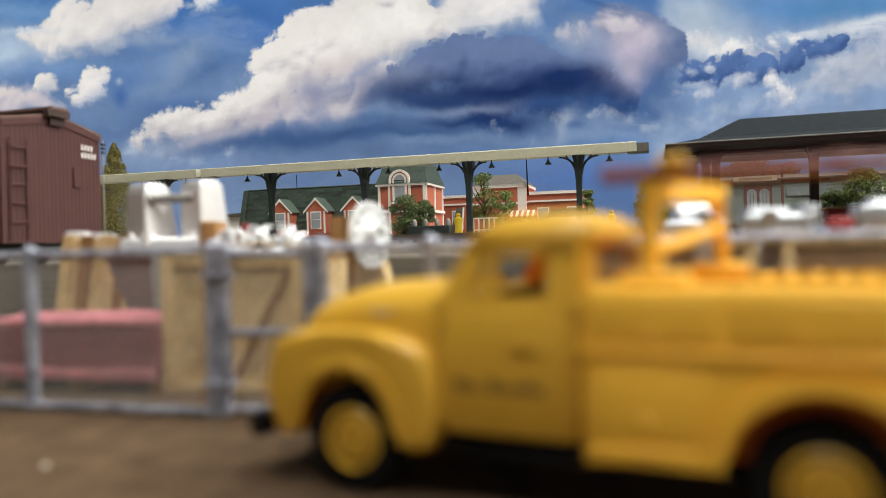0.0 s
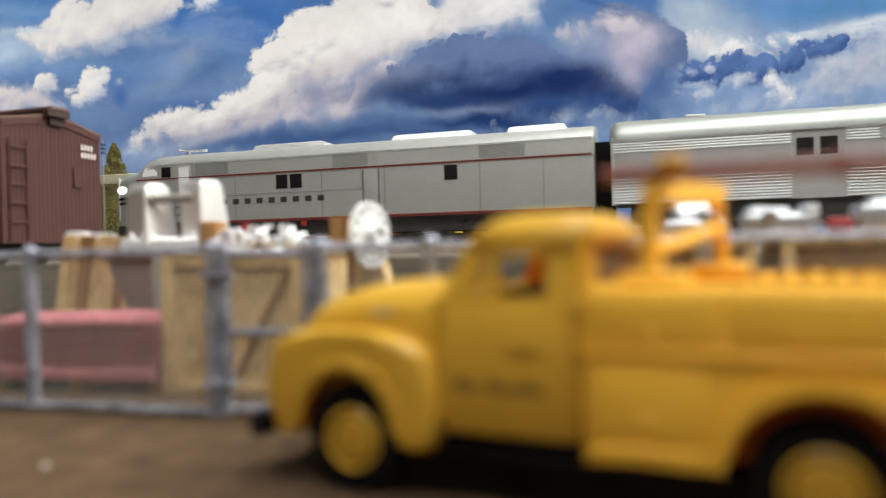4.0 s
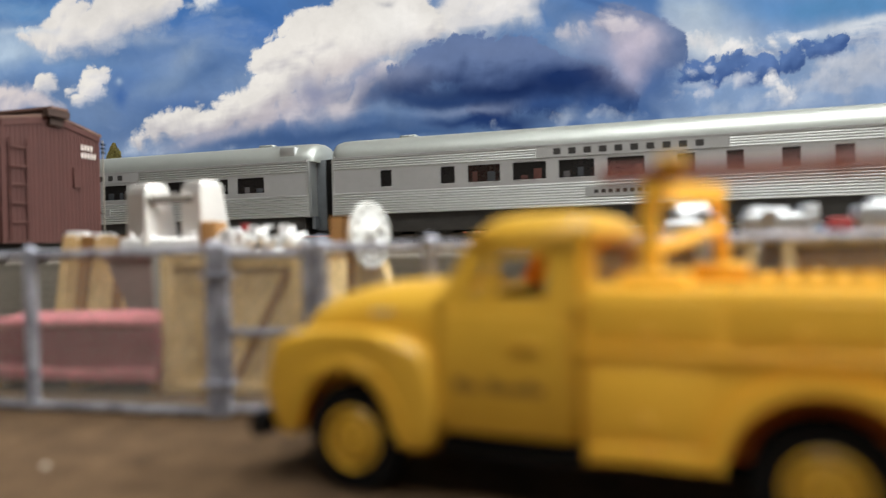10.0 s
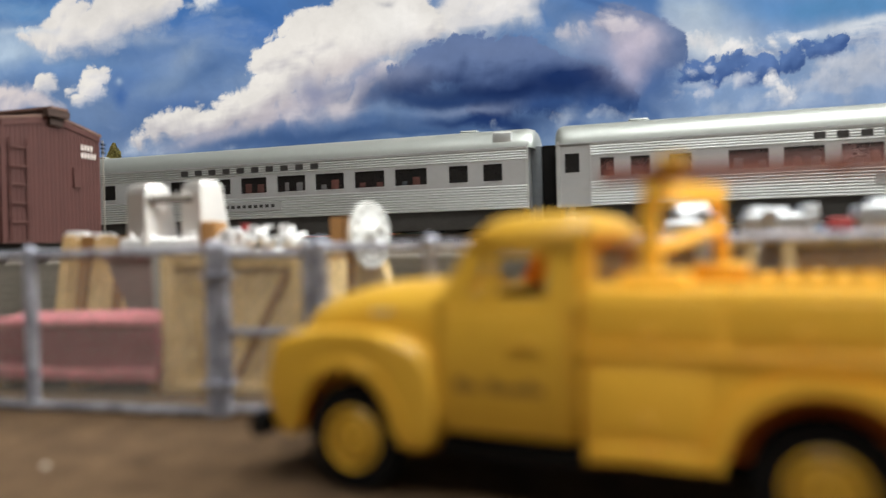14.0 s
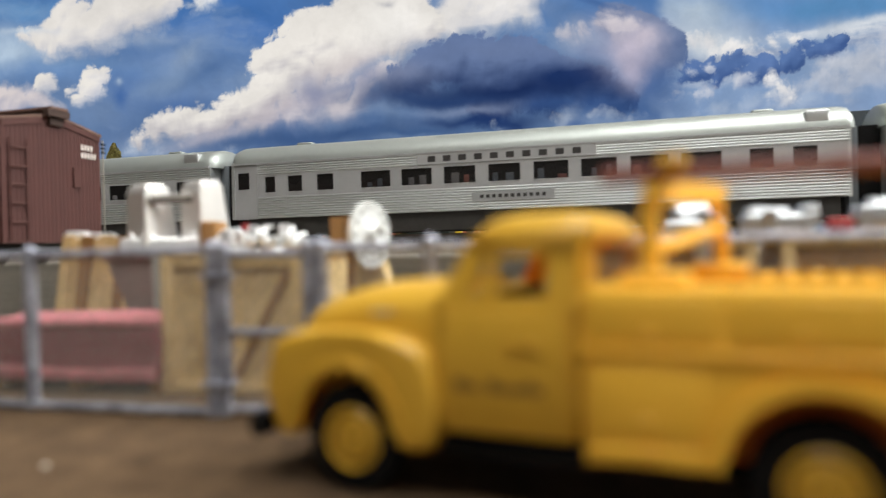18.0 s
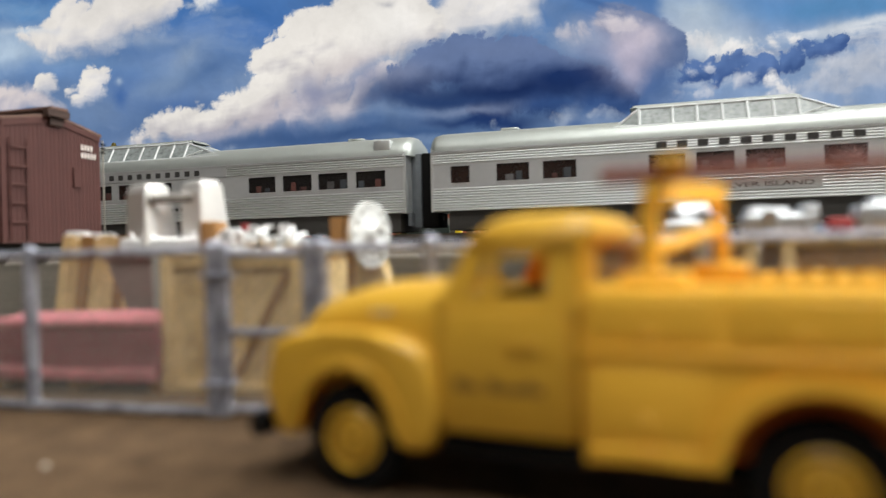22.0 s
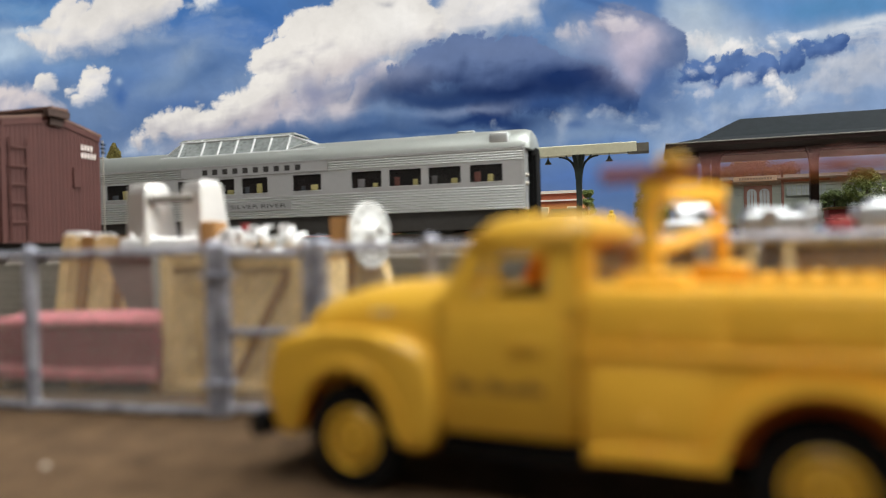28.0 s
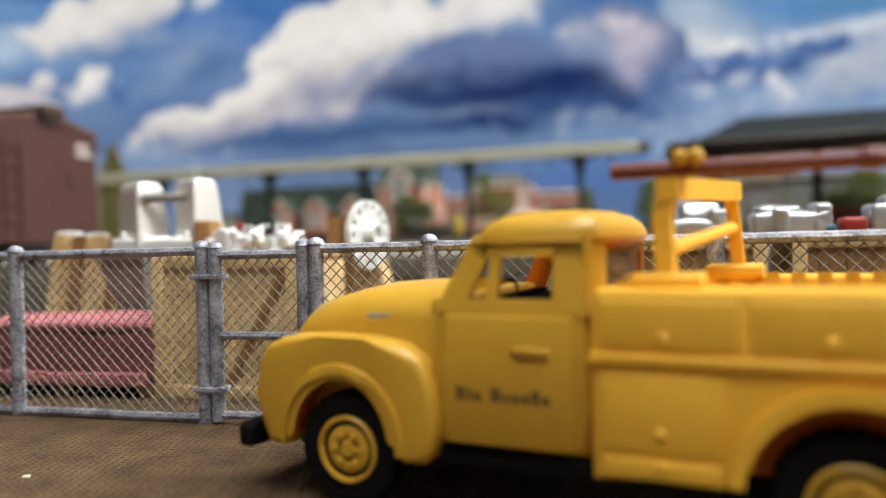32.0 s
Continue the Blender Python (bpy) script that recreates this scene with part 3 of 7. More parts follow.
def wheel_set(parent, x, y, flip):
    s = -1 if flip else 1
    bm = bmesh.new()
    turned(bm, [(2.5, 0.35 * s), (3.5, 0.1 * s), (4.2, 0.25 * s), (4.45, 0.7 * s), (4.45, 2.2 * s), (4.1, 2.7 * s), (2.5, 2.6 * s)], 72, (x, y, 4.45))
    bm.verts.ensure_lookup_table()
    for i, v in enumerate(bm.verts):
        if 2 <= i // 72 <= 5 and (i % 72) % 3 == 0:
            v.co.x, v.co.z = x + (v.co.x - x) * 0.965, 4.45 + (v.co.z - 4.45) * 0.965
    w = part("wheel", bm, RUBBER, parent, "black rubber tyre", True)
    bm = bmesh.new()
    turned(bm, [(2.55, 0.7 * s), (2.62, 0.1 * s), (2.5, 0.0), (2.3, 0.02 * s), (2.18, 0.42 * s), (1.95, 0.46 * s), (1.8, 0.28 * s), (1.5, 0.16 * s), (1.1, 0.2 * s), (0.85, 0.4 * s), (0.7, 0.3 * s), (0.6, 0.02 * s), (0.1, -0.05 * s)],
           48, (x, y, 4.45))
    rim = part("rim", bm, YELLOW, w, "yellow stamped wheel rim", True)
    for k in range(6):
        a = 2 * math.pi * k / 6
        bm = bmesh.new()
        turned(bm, [(0.3, 0.3 * s), (0.3, 0.0), (0.15, -0.08 * s)], 8, (x + 1.15 * math.cos(a), y, 4.45 + 1.15 * math.sin(a)))
        part("wheel_nut", bm, YELLOW, w)
    return w


def arch(cx, cz, r, a0, a1, n):
    return [(cx + r * math.cos(radians(a0 + (a1 - a0) * k / n)), cz + r * math.sin(radians(a0 + (a1 - a0) * k / n))) for k in range(n + 1)]


def bevelled_prism(prof, axis, a0, a1, r, seg=2):
    b2 = bmesh.new()
    prism(b2, prof, axis, a0, a1)
    b2.edges.ensure_lookup_table()
    k = {"x": 0, "y": 1, "z": 2}[axis]
    rim = [e for e in b2.edges if abs(e.verts[0].co[k] - e.verts[1].co[k]) < 1e-6]
    bmesh.ops.bevel(b2, geom=rim, offset=r, segments=seg, profile=0.5, affect="EDGES", clamp_overlap=True)
    return b2


def make_truck():
    t = thing("utility_truck", TRUCK, "yellow plastic 1950s utility pickup truck carrying a brown pipe", "truck")
    # front fenders
    out = [(-6.6, 4.3), (-7.7, 4.5), (-8.4, 6.0), (-8.7, 8.5), (-8.6, 10.8), (-7.9, 12.2), (-6.2, 13.0), (-2.6, 13.2), (1.5, 13.15), (4.4, 12.75), (6.2, 11.7),
           (7.2, 9.7), (7.5, 7.0), (7.2, 5.0), (6.4, 4.1), (4.6, 4.0)]
    inner = [(-0.8 + 5.0 * math.cos(a), 5.0 + 5.6 * math.sin(a)) for a in np.linspace(-0.10, math.pi + 0.10, 17)]
    lip_out = [(-0.8 + 5.6 * math.cos(a), 5.0 + 6.2 * math.sin(a)) for a in np.linspace(-0.08, math.pi + 0.08, 21)]
    lip_in = [(-0.8 + 4.95 * math.cos(a), 5.0 + 5.55 * math.sin(a)) for a in np.linspace(math.pi + 0.08, -0.08, 21)]
    for y0, y1, yl in ((0.0, 4.0, -0.25), (18.0, 22.0, 21.75)):
        fd = part("front_fender", bevelled_prism(out + inner, "y", y0, y1, 0.7, 3), YELLOW, t, "rounded yellow front fender", True)
        part("fender_lip", bevelled_prism(lip_out + lip_in, "y", yl, yl + 0.5, 0.2, 2), YELLOW, fd, "raised lip round the wheel opening", True)
    bm = bmesh.new(); prism(bm, [(-0.8 + 5.4 * math.cos(a), 5.0 + 6.0 * math.sin(a)) for a in np.linspace(0, math.pi, 15)], "y", 3.9, 4.3)
    part("wheel_well", bm, BLACK, t)
    bm = bmesh.new()
    liner = lambda k: [(-0.8 + k * 4.97 * math.cos(a), 5.0 + k * 5.57 * math.sin(a)) for a in np.linspace(0, math.pi, 21)]
    prism(bm, liner(1.0) + liner(0.97)[::-1], "y", 0.45, 4.0)
    part("wheel_liner", bm, ORANGE, t, "orange inside of the wheel opening", True)
    # hood
    bm = bmesh.new()
    secs = []
    for x, zt, w in ((-8.9, 11.5, 4.6), (-8.7, 12.9, 5.4), (-8.0, 14.0, 6.0), (-6.6, 15.2, 6.5), (-4.0, 16.1, 6.9), (-1.0, 16.7, 7.2), (3.0, 17.0, 7.6), (7.4, 17.1, 8.2)):
        secs.append([(x, 10 - w, 7.0), (x, 10 - w, zt - 2.6), (x, 10 - w + 0.7, zt - 1.2), (x, 10 - w * 0.6, zt - 0.2), (x, 10, zt + 0.15),
                     (x, 10 + w * 0.6, zt - 0.2), (x, 10 + w - 0.7, zt - 1.2), (x, 10 + w, zt - 2.6), (x, 10 + w, 7.0)])
    loft(bm, secs)
    hood = part("hood", bm, YELLOW, t, "rounded yellow hood", True)
    bar("hood_badge", (0.4, 3.3, 2.6, 2.9, 14.3, 14.8), CHROME, hood, "dull chrome badge", 0.12)
    bm = bmesh.new()
    round_box(bm, -9.3, -8.5, 3.4, 16.6, 5.5, 10.5, 0.4)
    grille = part("grille", bm, YELLOW, t, "yellow front grille", True)
    for k in range(4):
        bar("grille_bar", (-9.6, -9.2, 4.2, 15.8, 6.3 + k * 1.05, 6.7 + k * 1.05), CHROME, grille)
    for y in (2.2, 17.8):
        bm = bmesh.new(); turned(bm, [(1.3, -8.2), (1.35, -9.0), (1.1, -9.3), (0.3, -9.5)], 20, (0, y, 10.3), "x")
        part("headlight", bm, CHROME, t, "round headlight", True)
    bm = bmesh.new(); round_box(bm, -11.0, -9.4, 0.2, 19.8, 3.7, 5.8, 0.5)
    part("front_bumper", bm, BLACK, t, "black front bumper", True)
    for y in (4.0, 15.0):
        bar("bumper_bracket", (-9.5, -7.5, y, y + 1.0, 4.2, 5.2), BLACK, t)
    # chassis
    bm = bmesh.new(); box(bm, -7.5, 46, 4.2, 15.8, 3.4, 6.2)
    part("chassis", bm, BLACK, t, "black chassis")
    for y in (1.3, 18.5):
        bar("running_board", (7.2, 18.6, y, y + 2.2, 4.1, 5.4), BLACK, t, "black running board", 0.2)
    # cab
    side = [(6.9, 5.6), (18.3, 5.6), (18.5, 9), (18.4, 15.4), (7.2, 15.4), (6.8, 11)]
    part("cab_body", bevelled_prism(side, "y", 1.0, 21.0, 0.8, 3), YELLOW, t, "yellow cab body", True)
    bm = bmesh.new(); round_box(bm, 6.2, 9.0, 2.0, 20.0, 14.5, 16.3, 0.6)
    part("cowl", bm, YELLOW, t, "", True)
    for y0, near in ((1.0, True), (20.3, False)):
        bm = bmesh.new()
        ya, yb = (y0, y0 + 0.7)
        for prof in ([(7.1, 15.2), (9.3, 15.2), (11.6, 20.4), (9.9, 20.7)], [(11.0, 15.2), (11.9, 15.2), (12.0, 19.3), (11.3, 19.3)],
                     [(15.9 if near else 17.9, 15.2), (18.4, 15.2), (18.0, 20.7), (15.9 if near else 17.7, 20.6)], [(10.4, 19.05), (18.0, 19.1), (17.9, 20.7), (10.6, 20.7)], [(8.0, 15.0), (18.4, 15.0), (18.4, 16.1), (8.2, 16.1)] if near else [(8.0, 15.0), (18.4, 15.0), (18.4, 15.5), (8.2, 15.5)]):
            lean = 1.1
            secs = [[(p[0], (ya if s == 0 else yb) + (1 if near else -1) * lean * max(0, p[1] - 15.2) / 5.6, p[1]) for p in prof] for s in (0, 1)]
            loft(bm, secs)
        part("window_frame", bm, YELLOW, t, "yellow side window frame")
        if not near:
            bm = bmesh.new()
            loft(bm, [[(7.3, y, 15.4), (9.5, y, 15.4), (11.8, y - 1.0, 20.3), (10.1, y - 1.0, 20.5)] for y in (19.75, 20.2)])
            part("pillar_lining", bm, ORANGE, t, "orange inner lining of the cab")
        yd = 1.72 if near else 20.0
        bar("drip_rail", (9.9, 18.0, yd - 0.05, yd + 0.35, 20.0, 20.25), YELLOW, t, "", 0.08)

    def back_x(y):
        return 18.3 + 1.7 * max(0.0, math.sin(math.pi * (y - 1.6) / 18.8)) ** 0.6

    # roof with a back that bows out over the curved rear window
    bm = bmesh.new()
    secs = []
    for z, g in ((20.3, 0.0), (20.9, 0.12), (21.5, 0.55), (22.0, 1.4), (22.3, 2.8), (22.42, 5.0)):
        ring = [(9.7 + g * 1.1, 3.4 + g), (10.2 + g, 2.5 + g * 0.9), (11.4 + g, 1.95 + g * 0.9), (16.8 - g * 0.3, 1.95 + g * 0.9)]
        for y in np.linspace(2.2, 19.8, 13):
            yy = 11 + (y - 11) * (9.05 - g * 0.9) / 8.8
            ring.append((back_x(y) + 0.25 - g * 0.8, yy))
        ring += [(16.8 - g * 0.3, 20.05 - g * 0.9), (11.4 + g, 20.05 - g * 0.9), (10.2 + g, 19.5 - g * 0.9), (9.7 + g * 1.1, 18.6 - g)]
        secs.append([(x, y, z) for x, y in ring])
    loft(bm, secs)
    part("cab_roof", bm, YELLOW, t, "rounded yellow cab roof", True)

    def back_band(bm, y0, y1, z0, z1, inset, thick):
        n = max(2, int((y1 - y0) / 1.2))
        secs = []
        for k in range(n + 1):
            y = y0 + (y1 - y0) * k / n
            x = back_x(y) - inset
            secs.append([(x, y, z0), (x, y, z1), (x - thick, y, z1), (x - thick, y, z0)])
        loft(bm, secs)

    for nm, mat, inset, lab in (("rear_window_frame", YELLOW, 0.0, "yellow curved rear window frame"), ("rear_lining", ORANGE, 0.45, "orange lining round the rear window")):
        bm = bmesh.new()
        g = 0.0 if inset == 0 else 0.5
        for d in ((1.6 if not g else 2.8, 3.4 + g, 15.2, 20.6), (18.6 - g, 20.4 - g, 15.2, 20.6), (3.4 + g, 18.6 - g, 15.2, 16.5 + g * 0.6), (3.4 + g, 18.6 - g, 19.9 - g * 0.6, 20.6)):
            back_band(bm, *d, inset, 0.42)
        part(nm, bm, mat, t, lab, True)
    bm = bmesh.new(); back_band(bm, 3.4, 18.6, 16.4, 20.0, 0.3, 0.12)
    pane = part("rear_window", bm, CLEAR, t, "clear curved rear window", True)
    pane.visible_shadow = False
    bm = bmesh.new()
    round_box(bm, 15.6, 17.2, 3.6, 18.4, 15.3, 16.2, 0.35)
    part("seat", bm, ORANGE, t, "orange plastic bench seat", True)
    bar("cab_floor", (9.5, 15.4, 2.2, 19.8, 15.36, 15.46), BLACK, t, "black cab floor")
    bar("dashboard", (9.4, 10.2, 3.0, 19.0, 15.4, 15.9), BLACK, t, "black dashboard", 0.2)
    bar("door_sill", (10.5, 17.0, 19.7, 20.0, 15.4, 15.7), BLACK, t, "black inner sill")
    bm = bmesh.new(); tube(bm, [(11.0 + 0.9 * math.cos(a) * 0.3, 6.0 + 1.5 * math.cos(a), 16.3 + 1.0 * math.sin(a)) for a in np.linspace(0, 6.28, 17)], 0.14, 6)
    part("steering_wheel", bm, BLACK, t)
    bm = bmesh.new()
    loft(bm, [[(9.2, y, 16.0), (11.2, y, 16.0), (11.4, y + 0.65, 19.2), (10.9, y + 0.65, 19.2)] for y in (1.45, 1.57)])
    loft(bm, [[(11.8, y, 16.0), (16.0, y, 16.0), (16.0, y + 0.65, 19.2), (11.9, y + 0.65, 19.2)] for y in (1.45, 1.57)])
    pane = part("side_window", bm, CLEAR, t, "clear side window")
    pane.visible_shadow = False
    # door
    door_prof = [(7.9, 5.9), (17.3, 5.9), (17.5, 9), (17.4, 15.0), (8.1, 15.0), (7.7, 11)]
    for y0, y1 in ((0.72, 1.1), (20.9, 21.28)):
        d = part("door", bevelled_prism(door_prof, "y", y0, y1, 0.18), YELLOW, t, "yellow cab door with faded lettering", True)
        s = 0.45 if y0 < 5 else 21.2
        bar("door_handle", (13.2, 15.7, s, s + 0.4, 12.3, 12.9), YELLOW, d, "", 0.15)
        if y0 < 5:
            x = 8.8
            for w, h in ((0.75, 1.0), (0.35, 0.8), (0.6, 0.6), (0.45, 0), (0.8, 1.0), (0.5, 0.6), (0.55, 0.65), (0.6, 0.65), (0.6, 1.0), (0.55, 0.65)):
                if h:
                    bar("lettering", (x, x + w, 0.69, 0.73, 9.0, 9.0 + h), INK, d)
                x += w + 0.13
    # utility bed
    rear = arch(33.4, 4.9, 5.85, 175, 5, 14)
    sideb = [(18.7, 4.7), (18.7, 16.4), (19.1, 16.9), (45.6, 16.9), (46, 16.4), (46, 4.7)] + list(reversed(rear))
    for y0, y1, m in ((0.0, 4.4, 1), (17.6, 22.0, -1)):
        b = part("bed_side", bevelled_prism(sideb, "y", y0, y1, 0.35, 2), BED_YELLOW, t, "yellow utility bed side with tool lockers", True)
        o = y0 if m > 0 else y1
        lo, hi = sorted((o - 0.35 * m, o + 0.1 * m))
        bm = bmesh.new(); round_box(bm, 18.6, 46, lo, hi, 12.2, 12.9, 0.18)
        part("moulding", bm, BED_YELLOW, b, "", True)
        for x0, x1, z0, z1 in ((19.4, 26.6, 6.7, 11.7), (19.4, 26.6, 5.1, 6.4), (19.4, 27.6, 13.2, 16.3), (28.2, 38.2, 13.2, 16.3), (38.8, 45.6, 13.2, 16.3), (39.6, 45.6, 5.4, 11.7)):
            lo, hi = sorted((o - 0.16 * m, o + 0.1 * m))
            bm = bmesh.new(); round_box(bm, x0, x1, lo, hi, z0, z1, 0.12)
            part("locker_door", bm, BED_YELLOW, b, "", True)
        for x, z in ((23.2, 13.9), (32.4, 13.9), (42, 13.9), (23.0, 8.0), (23.0, 6.0), (42.5, 8.5)):
            bm = bmesh.new(); turned(bm, [(0.42, o), (0.42, o - 0.25 * m), (0.25, o - 0.4 * m)], 10, (x, 0, z))
            part("locker_latch", bm, BED_YELLOW, b, "", True)
        bm = bmesh.new()
        ring_o, ring_i = arch(33.4, 4.9, 6.7, 176, 4, 16), arch(33.4, 4.9, 5.75, 176, 4, 16)
        lo, hi = sorted((o - 0.6 * m, o + 0.3 * m))
        prism(bm, ring_o + list(reversed(ring_i)), "y", lo, hi)
        part("rear_fender", bm, BED_YELLOW, b, "yellow flared rear fender lip", True)
        bm = bmesh.new()
        box(bm, 0, 1.0, (4.35 if m > 0 else 17.2), (4.8 if m > 0 else 17.65), 9, 17.2)
        stake = mesh_of(bm, "stake", YELLOW)
        for k in range(14):
            o2 = new("stake", stake)
            o2.parent = b
            o2.location.x = (19.6 + k * 1.85) * 0.001
    bm = bmesh.new(); box(bm, 18.7, 46, 4.3, 17.7, 8.4, 9.0)
    part("bed_floor", bm, BED_YELLOW, t)
    bm = bmesh.new(); box(bm, 18.7, 19.4, 4.3, 17.7, 9, 16.8); box(bm, 45.4, 46, 4.3, 17.7, 9, 15.5)
    part("bed_end_boards", bm, BED_YELLOW, t)
    bm = bmesh.new(); prism(bm, arch(33.4, 4.9, 6.3, 0, 180, 12), "y", 4.0, 4.4)
    part("wheel_well", bm, ORANGE, t)
    # rack over the bed
    bm = bmesh.new(); round_box(bm, 20.9, 25.5, 2.0, 5.0, 16.8, 17.8, 0.3)
    part("rack_foot", bm, BED_YELLOW, t, "", True)
    bm = bmesh.new(); round_box(bm, 24.4, 28.8, 15.6, 19.4, 16.8, 17.9, 0.3)
    part("rack_foot", bm, BED_YELLOW, t, "", True)
    bm = bmesh.new(); loft(bm, [[(x - a, y - b, z) for a, b in ((0.6, 0.8), (-0.6, 0.8), (-0.6, -0.8), (0.6, -0.8))] for x, y, z in ((23.1, 3.5, 17.6), (22.9, 3.5, 21.5), (23.3, 3.6, 23.4))])
    part("rack_leg", bm, BED_YELLOW, t)
    bm = bmesh.new(); loft(bm, [[(x - a, y - b, z) for a, b in ((0.5, 0.8), (-0.5, 0.8), (-0.5, -0.8), (0.5, -0.8))] for x, y, z in ((26.9, 17, 17.7), (26.6, 16.8, 21.5), (26.4, 16.5, 23.8))])
    part("rack_leg", bm, BED_YELLOW, t)
    bm = bmesh.new(); loft(bm, [[(x - a, y, z + c) for a, c in ((0.7, 0.0), (-0.7, 0.0), (-0.7, -1.5), (0.7, -1.5))] for x, y, z in ((23.3, 2.6, 24.0), (24.6, 9, 24.3), (26.5, 17.4, 24.6))])
    part("rack_beam", bm, BED_YELLOW, t)
    bm = bmesh.new(); tube(bm, [(23.3, 3.8, 19.4), (26.6, 16.6, 20.9)], 0.5, 8)
    part("rack_brace", bm, BED_YELLOW, t)
    bm = bmesh.new(); round_box(bm, 23.5, 24.5, 2.9, 4.6, 24.8, 25.95, 0.45); round_box(bm, 24.5, 25.5, 2.9, 4.6, 24.8, 25.95, 0.45)
    part("pipe_clamp", bm, YELLOW, t, "yellow lump clamping the pipe", True)
    wheel_set(t, -0.5, 0.5, False); wheel_set(t, -0.5, 21.5, True)
    wheel_set(t, 33.4, 0.5, False); wheel_set(t, 33.4, 21.5, True)
    return t


truck = make_truck()
pipe = thing("pipe_load", TRUCK @ pose(0, 0, 0), "red-brown plastic pipe lying on the truck rack", "pipe")
bm = bmesh.new(); tube(bm, [(19.5, 4.0, 24.72), (34, 4.0, 24.55), (48, 4.0, 24.35)], 0.56, 14)
part("pipe", bm, PIPE, pipe, "", True)
bm = bmesh.new(); turned(bm, [(0.58, 34.2), (0.72, 34.4), (0.72, 35.3), (0.58, 35.5)], 14, (0, 4.0, 24.54), "x")
part("pipe_collar", bm, PIPE, pipe, "", True)

# ---- chain-link fence and gate ----
FEN = Matrix.Translation((0, 0.0770, 0)) @ pose(0, 0, 0, 0, 0, -14.04)
TOP = 20.0


def fence_post(parent, q, tall=20.4, r=0.85):
    bm = bmesh.new()
    turned(bm, [(r, 0.0), (r, tall), (r * 1.18, tall + 0.05), (r * 1.15, tall + 0.3), (r * 0.85, tall + 0.65), (r * 0.4, tall + 0.85), (0.1, tall + 0.9)], 12, (q, 0, 0), "z")
    return part("post", bm, FENCE, parent, "", True)


def fence_rail(parent, q0, q1, z, r=0.55, name="rail"):
    bm = bmesh.new()
    n = max(2, int((q1 - q0) / 3))
    tube(bm, [(q0 + (q1 - q0) * k / n, 0, z + random.uniform(-0.06, 0.06)) for k in range(n + 1)], r, 8)
    return part(name, bm, FENCE, parent, "", True)


def chain_mesh(parent, q0, q1, z0, z1, pitch=1.36):
    bm = bmesh.new()
    h = z1 - z0
    for way in (1, -1):
        off = 0.13 * way
        k = math.floor((q0 - h) / pitch)
        while k * pitch < q1 + h:
            s = k * pitch
            a, b = (s, z0), (s + way * h, z1)
            t0, t1 = 0.0, 1.0
            dxx = way * h
            ta, tb = (q0 - s) / dxx, (q1 - s) / dxx
            t0, t1 = max(t0, min(ta, tb)), min(t1, max(ta, tb))
            if t1 - t0 > 0.01:
                tube(bm, [(s + dxx * t0, off, z0 + h * t0), (s + dxx * t1, off, z0 + h * t1)], 0.075, 4)
            k += 1
    return part("wire_mesh", bm, WIRE, parent, "diamond wire mesh")


def band(parent, q, z, w=1.9):
    bm = bmesh.new(); round_box(bm, q - w, q + w, -1.05, 1.05, z - 0.3, z + 0.3, 0.12)
    return part("hinge_band", bm, FENCE, parent, "", True)


def fence_run(posts, label):
    f = thing("chain_link_fence", FEN, label, "fence", "lot fence")
    for q in posts:
        fence_post(f, q)
    for a, b in zip(posts, posts[1:]):
        fence_rail(f, a, b, TOP)
        fence_rail(f, a, b, 0.55)
        chain_mesh(f, a + 0.6, b - 0.6, 0.9, TOP - 0.3)
    return f


fence_run([-83.0, -55.4, -28.9], "silver-painted chain-link fence along the lot")
fence_run([-14.6, -1.5, 27.2, 56.0, 84.6, 113.0], "silver-painted chain-link fence behind the truck")
gate = thing("chain_link_gate", FEN, "closed silver-painted chain-link gate with a middle rail", "gate")
for q in (-27.25, -16.2):
    bm = bmesh.new(); turned(bm, [(0.8, 0.3), (0.8, 20.3), (0.9, 20.35), (0.7, 20.9), (0.2, 21.1)], 12, (q, 0, 0), "z")
    part("gate_upright", bm, FENCE, gate, "", True)
for z in (1.0, 10.2, 19.5):
    fence_rail(gate, -27.25, -16.2, z, 0.5, "gate_rail")
chain_mesh(gate, -26.7, -16.8, 1.2, 19.4)
for z in (4.0, 17.0):
    band(gate, -28.1, z)

# ---- crates and machinery behind the fence ----


def yard(x, y, z=0.0, rz=-12.0):
    return pose(x * 0.001, y * 0.001, z * 0.001, 0, 0, rz)


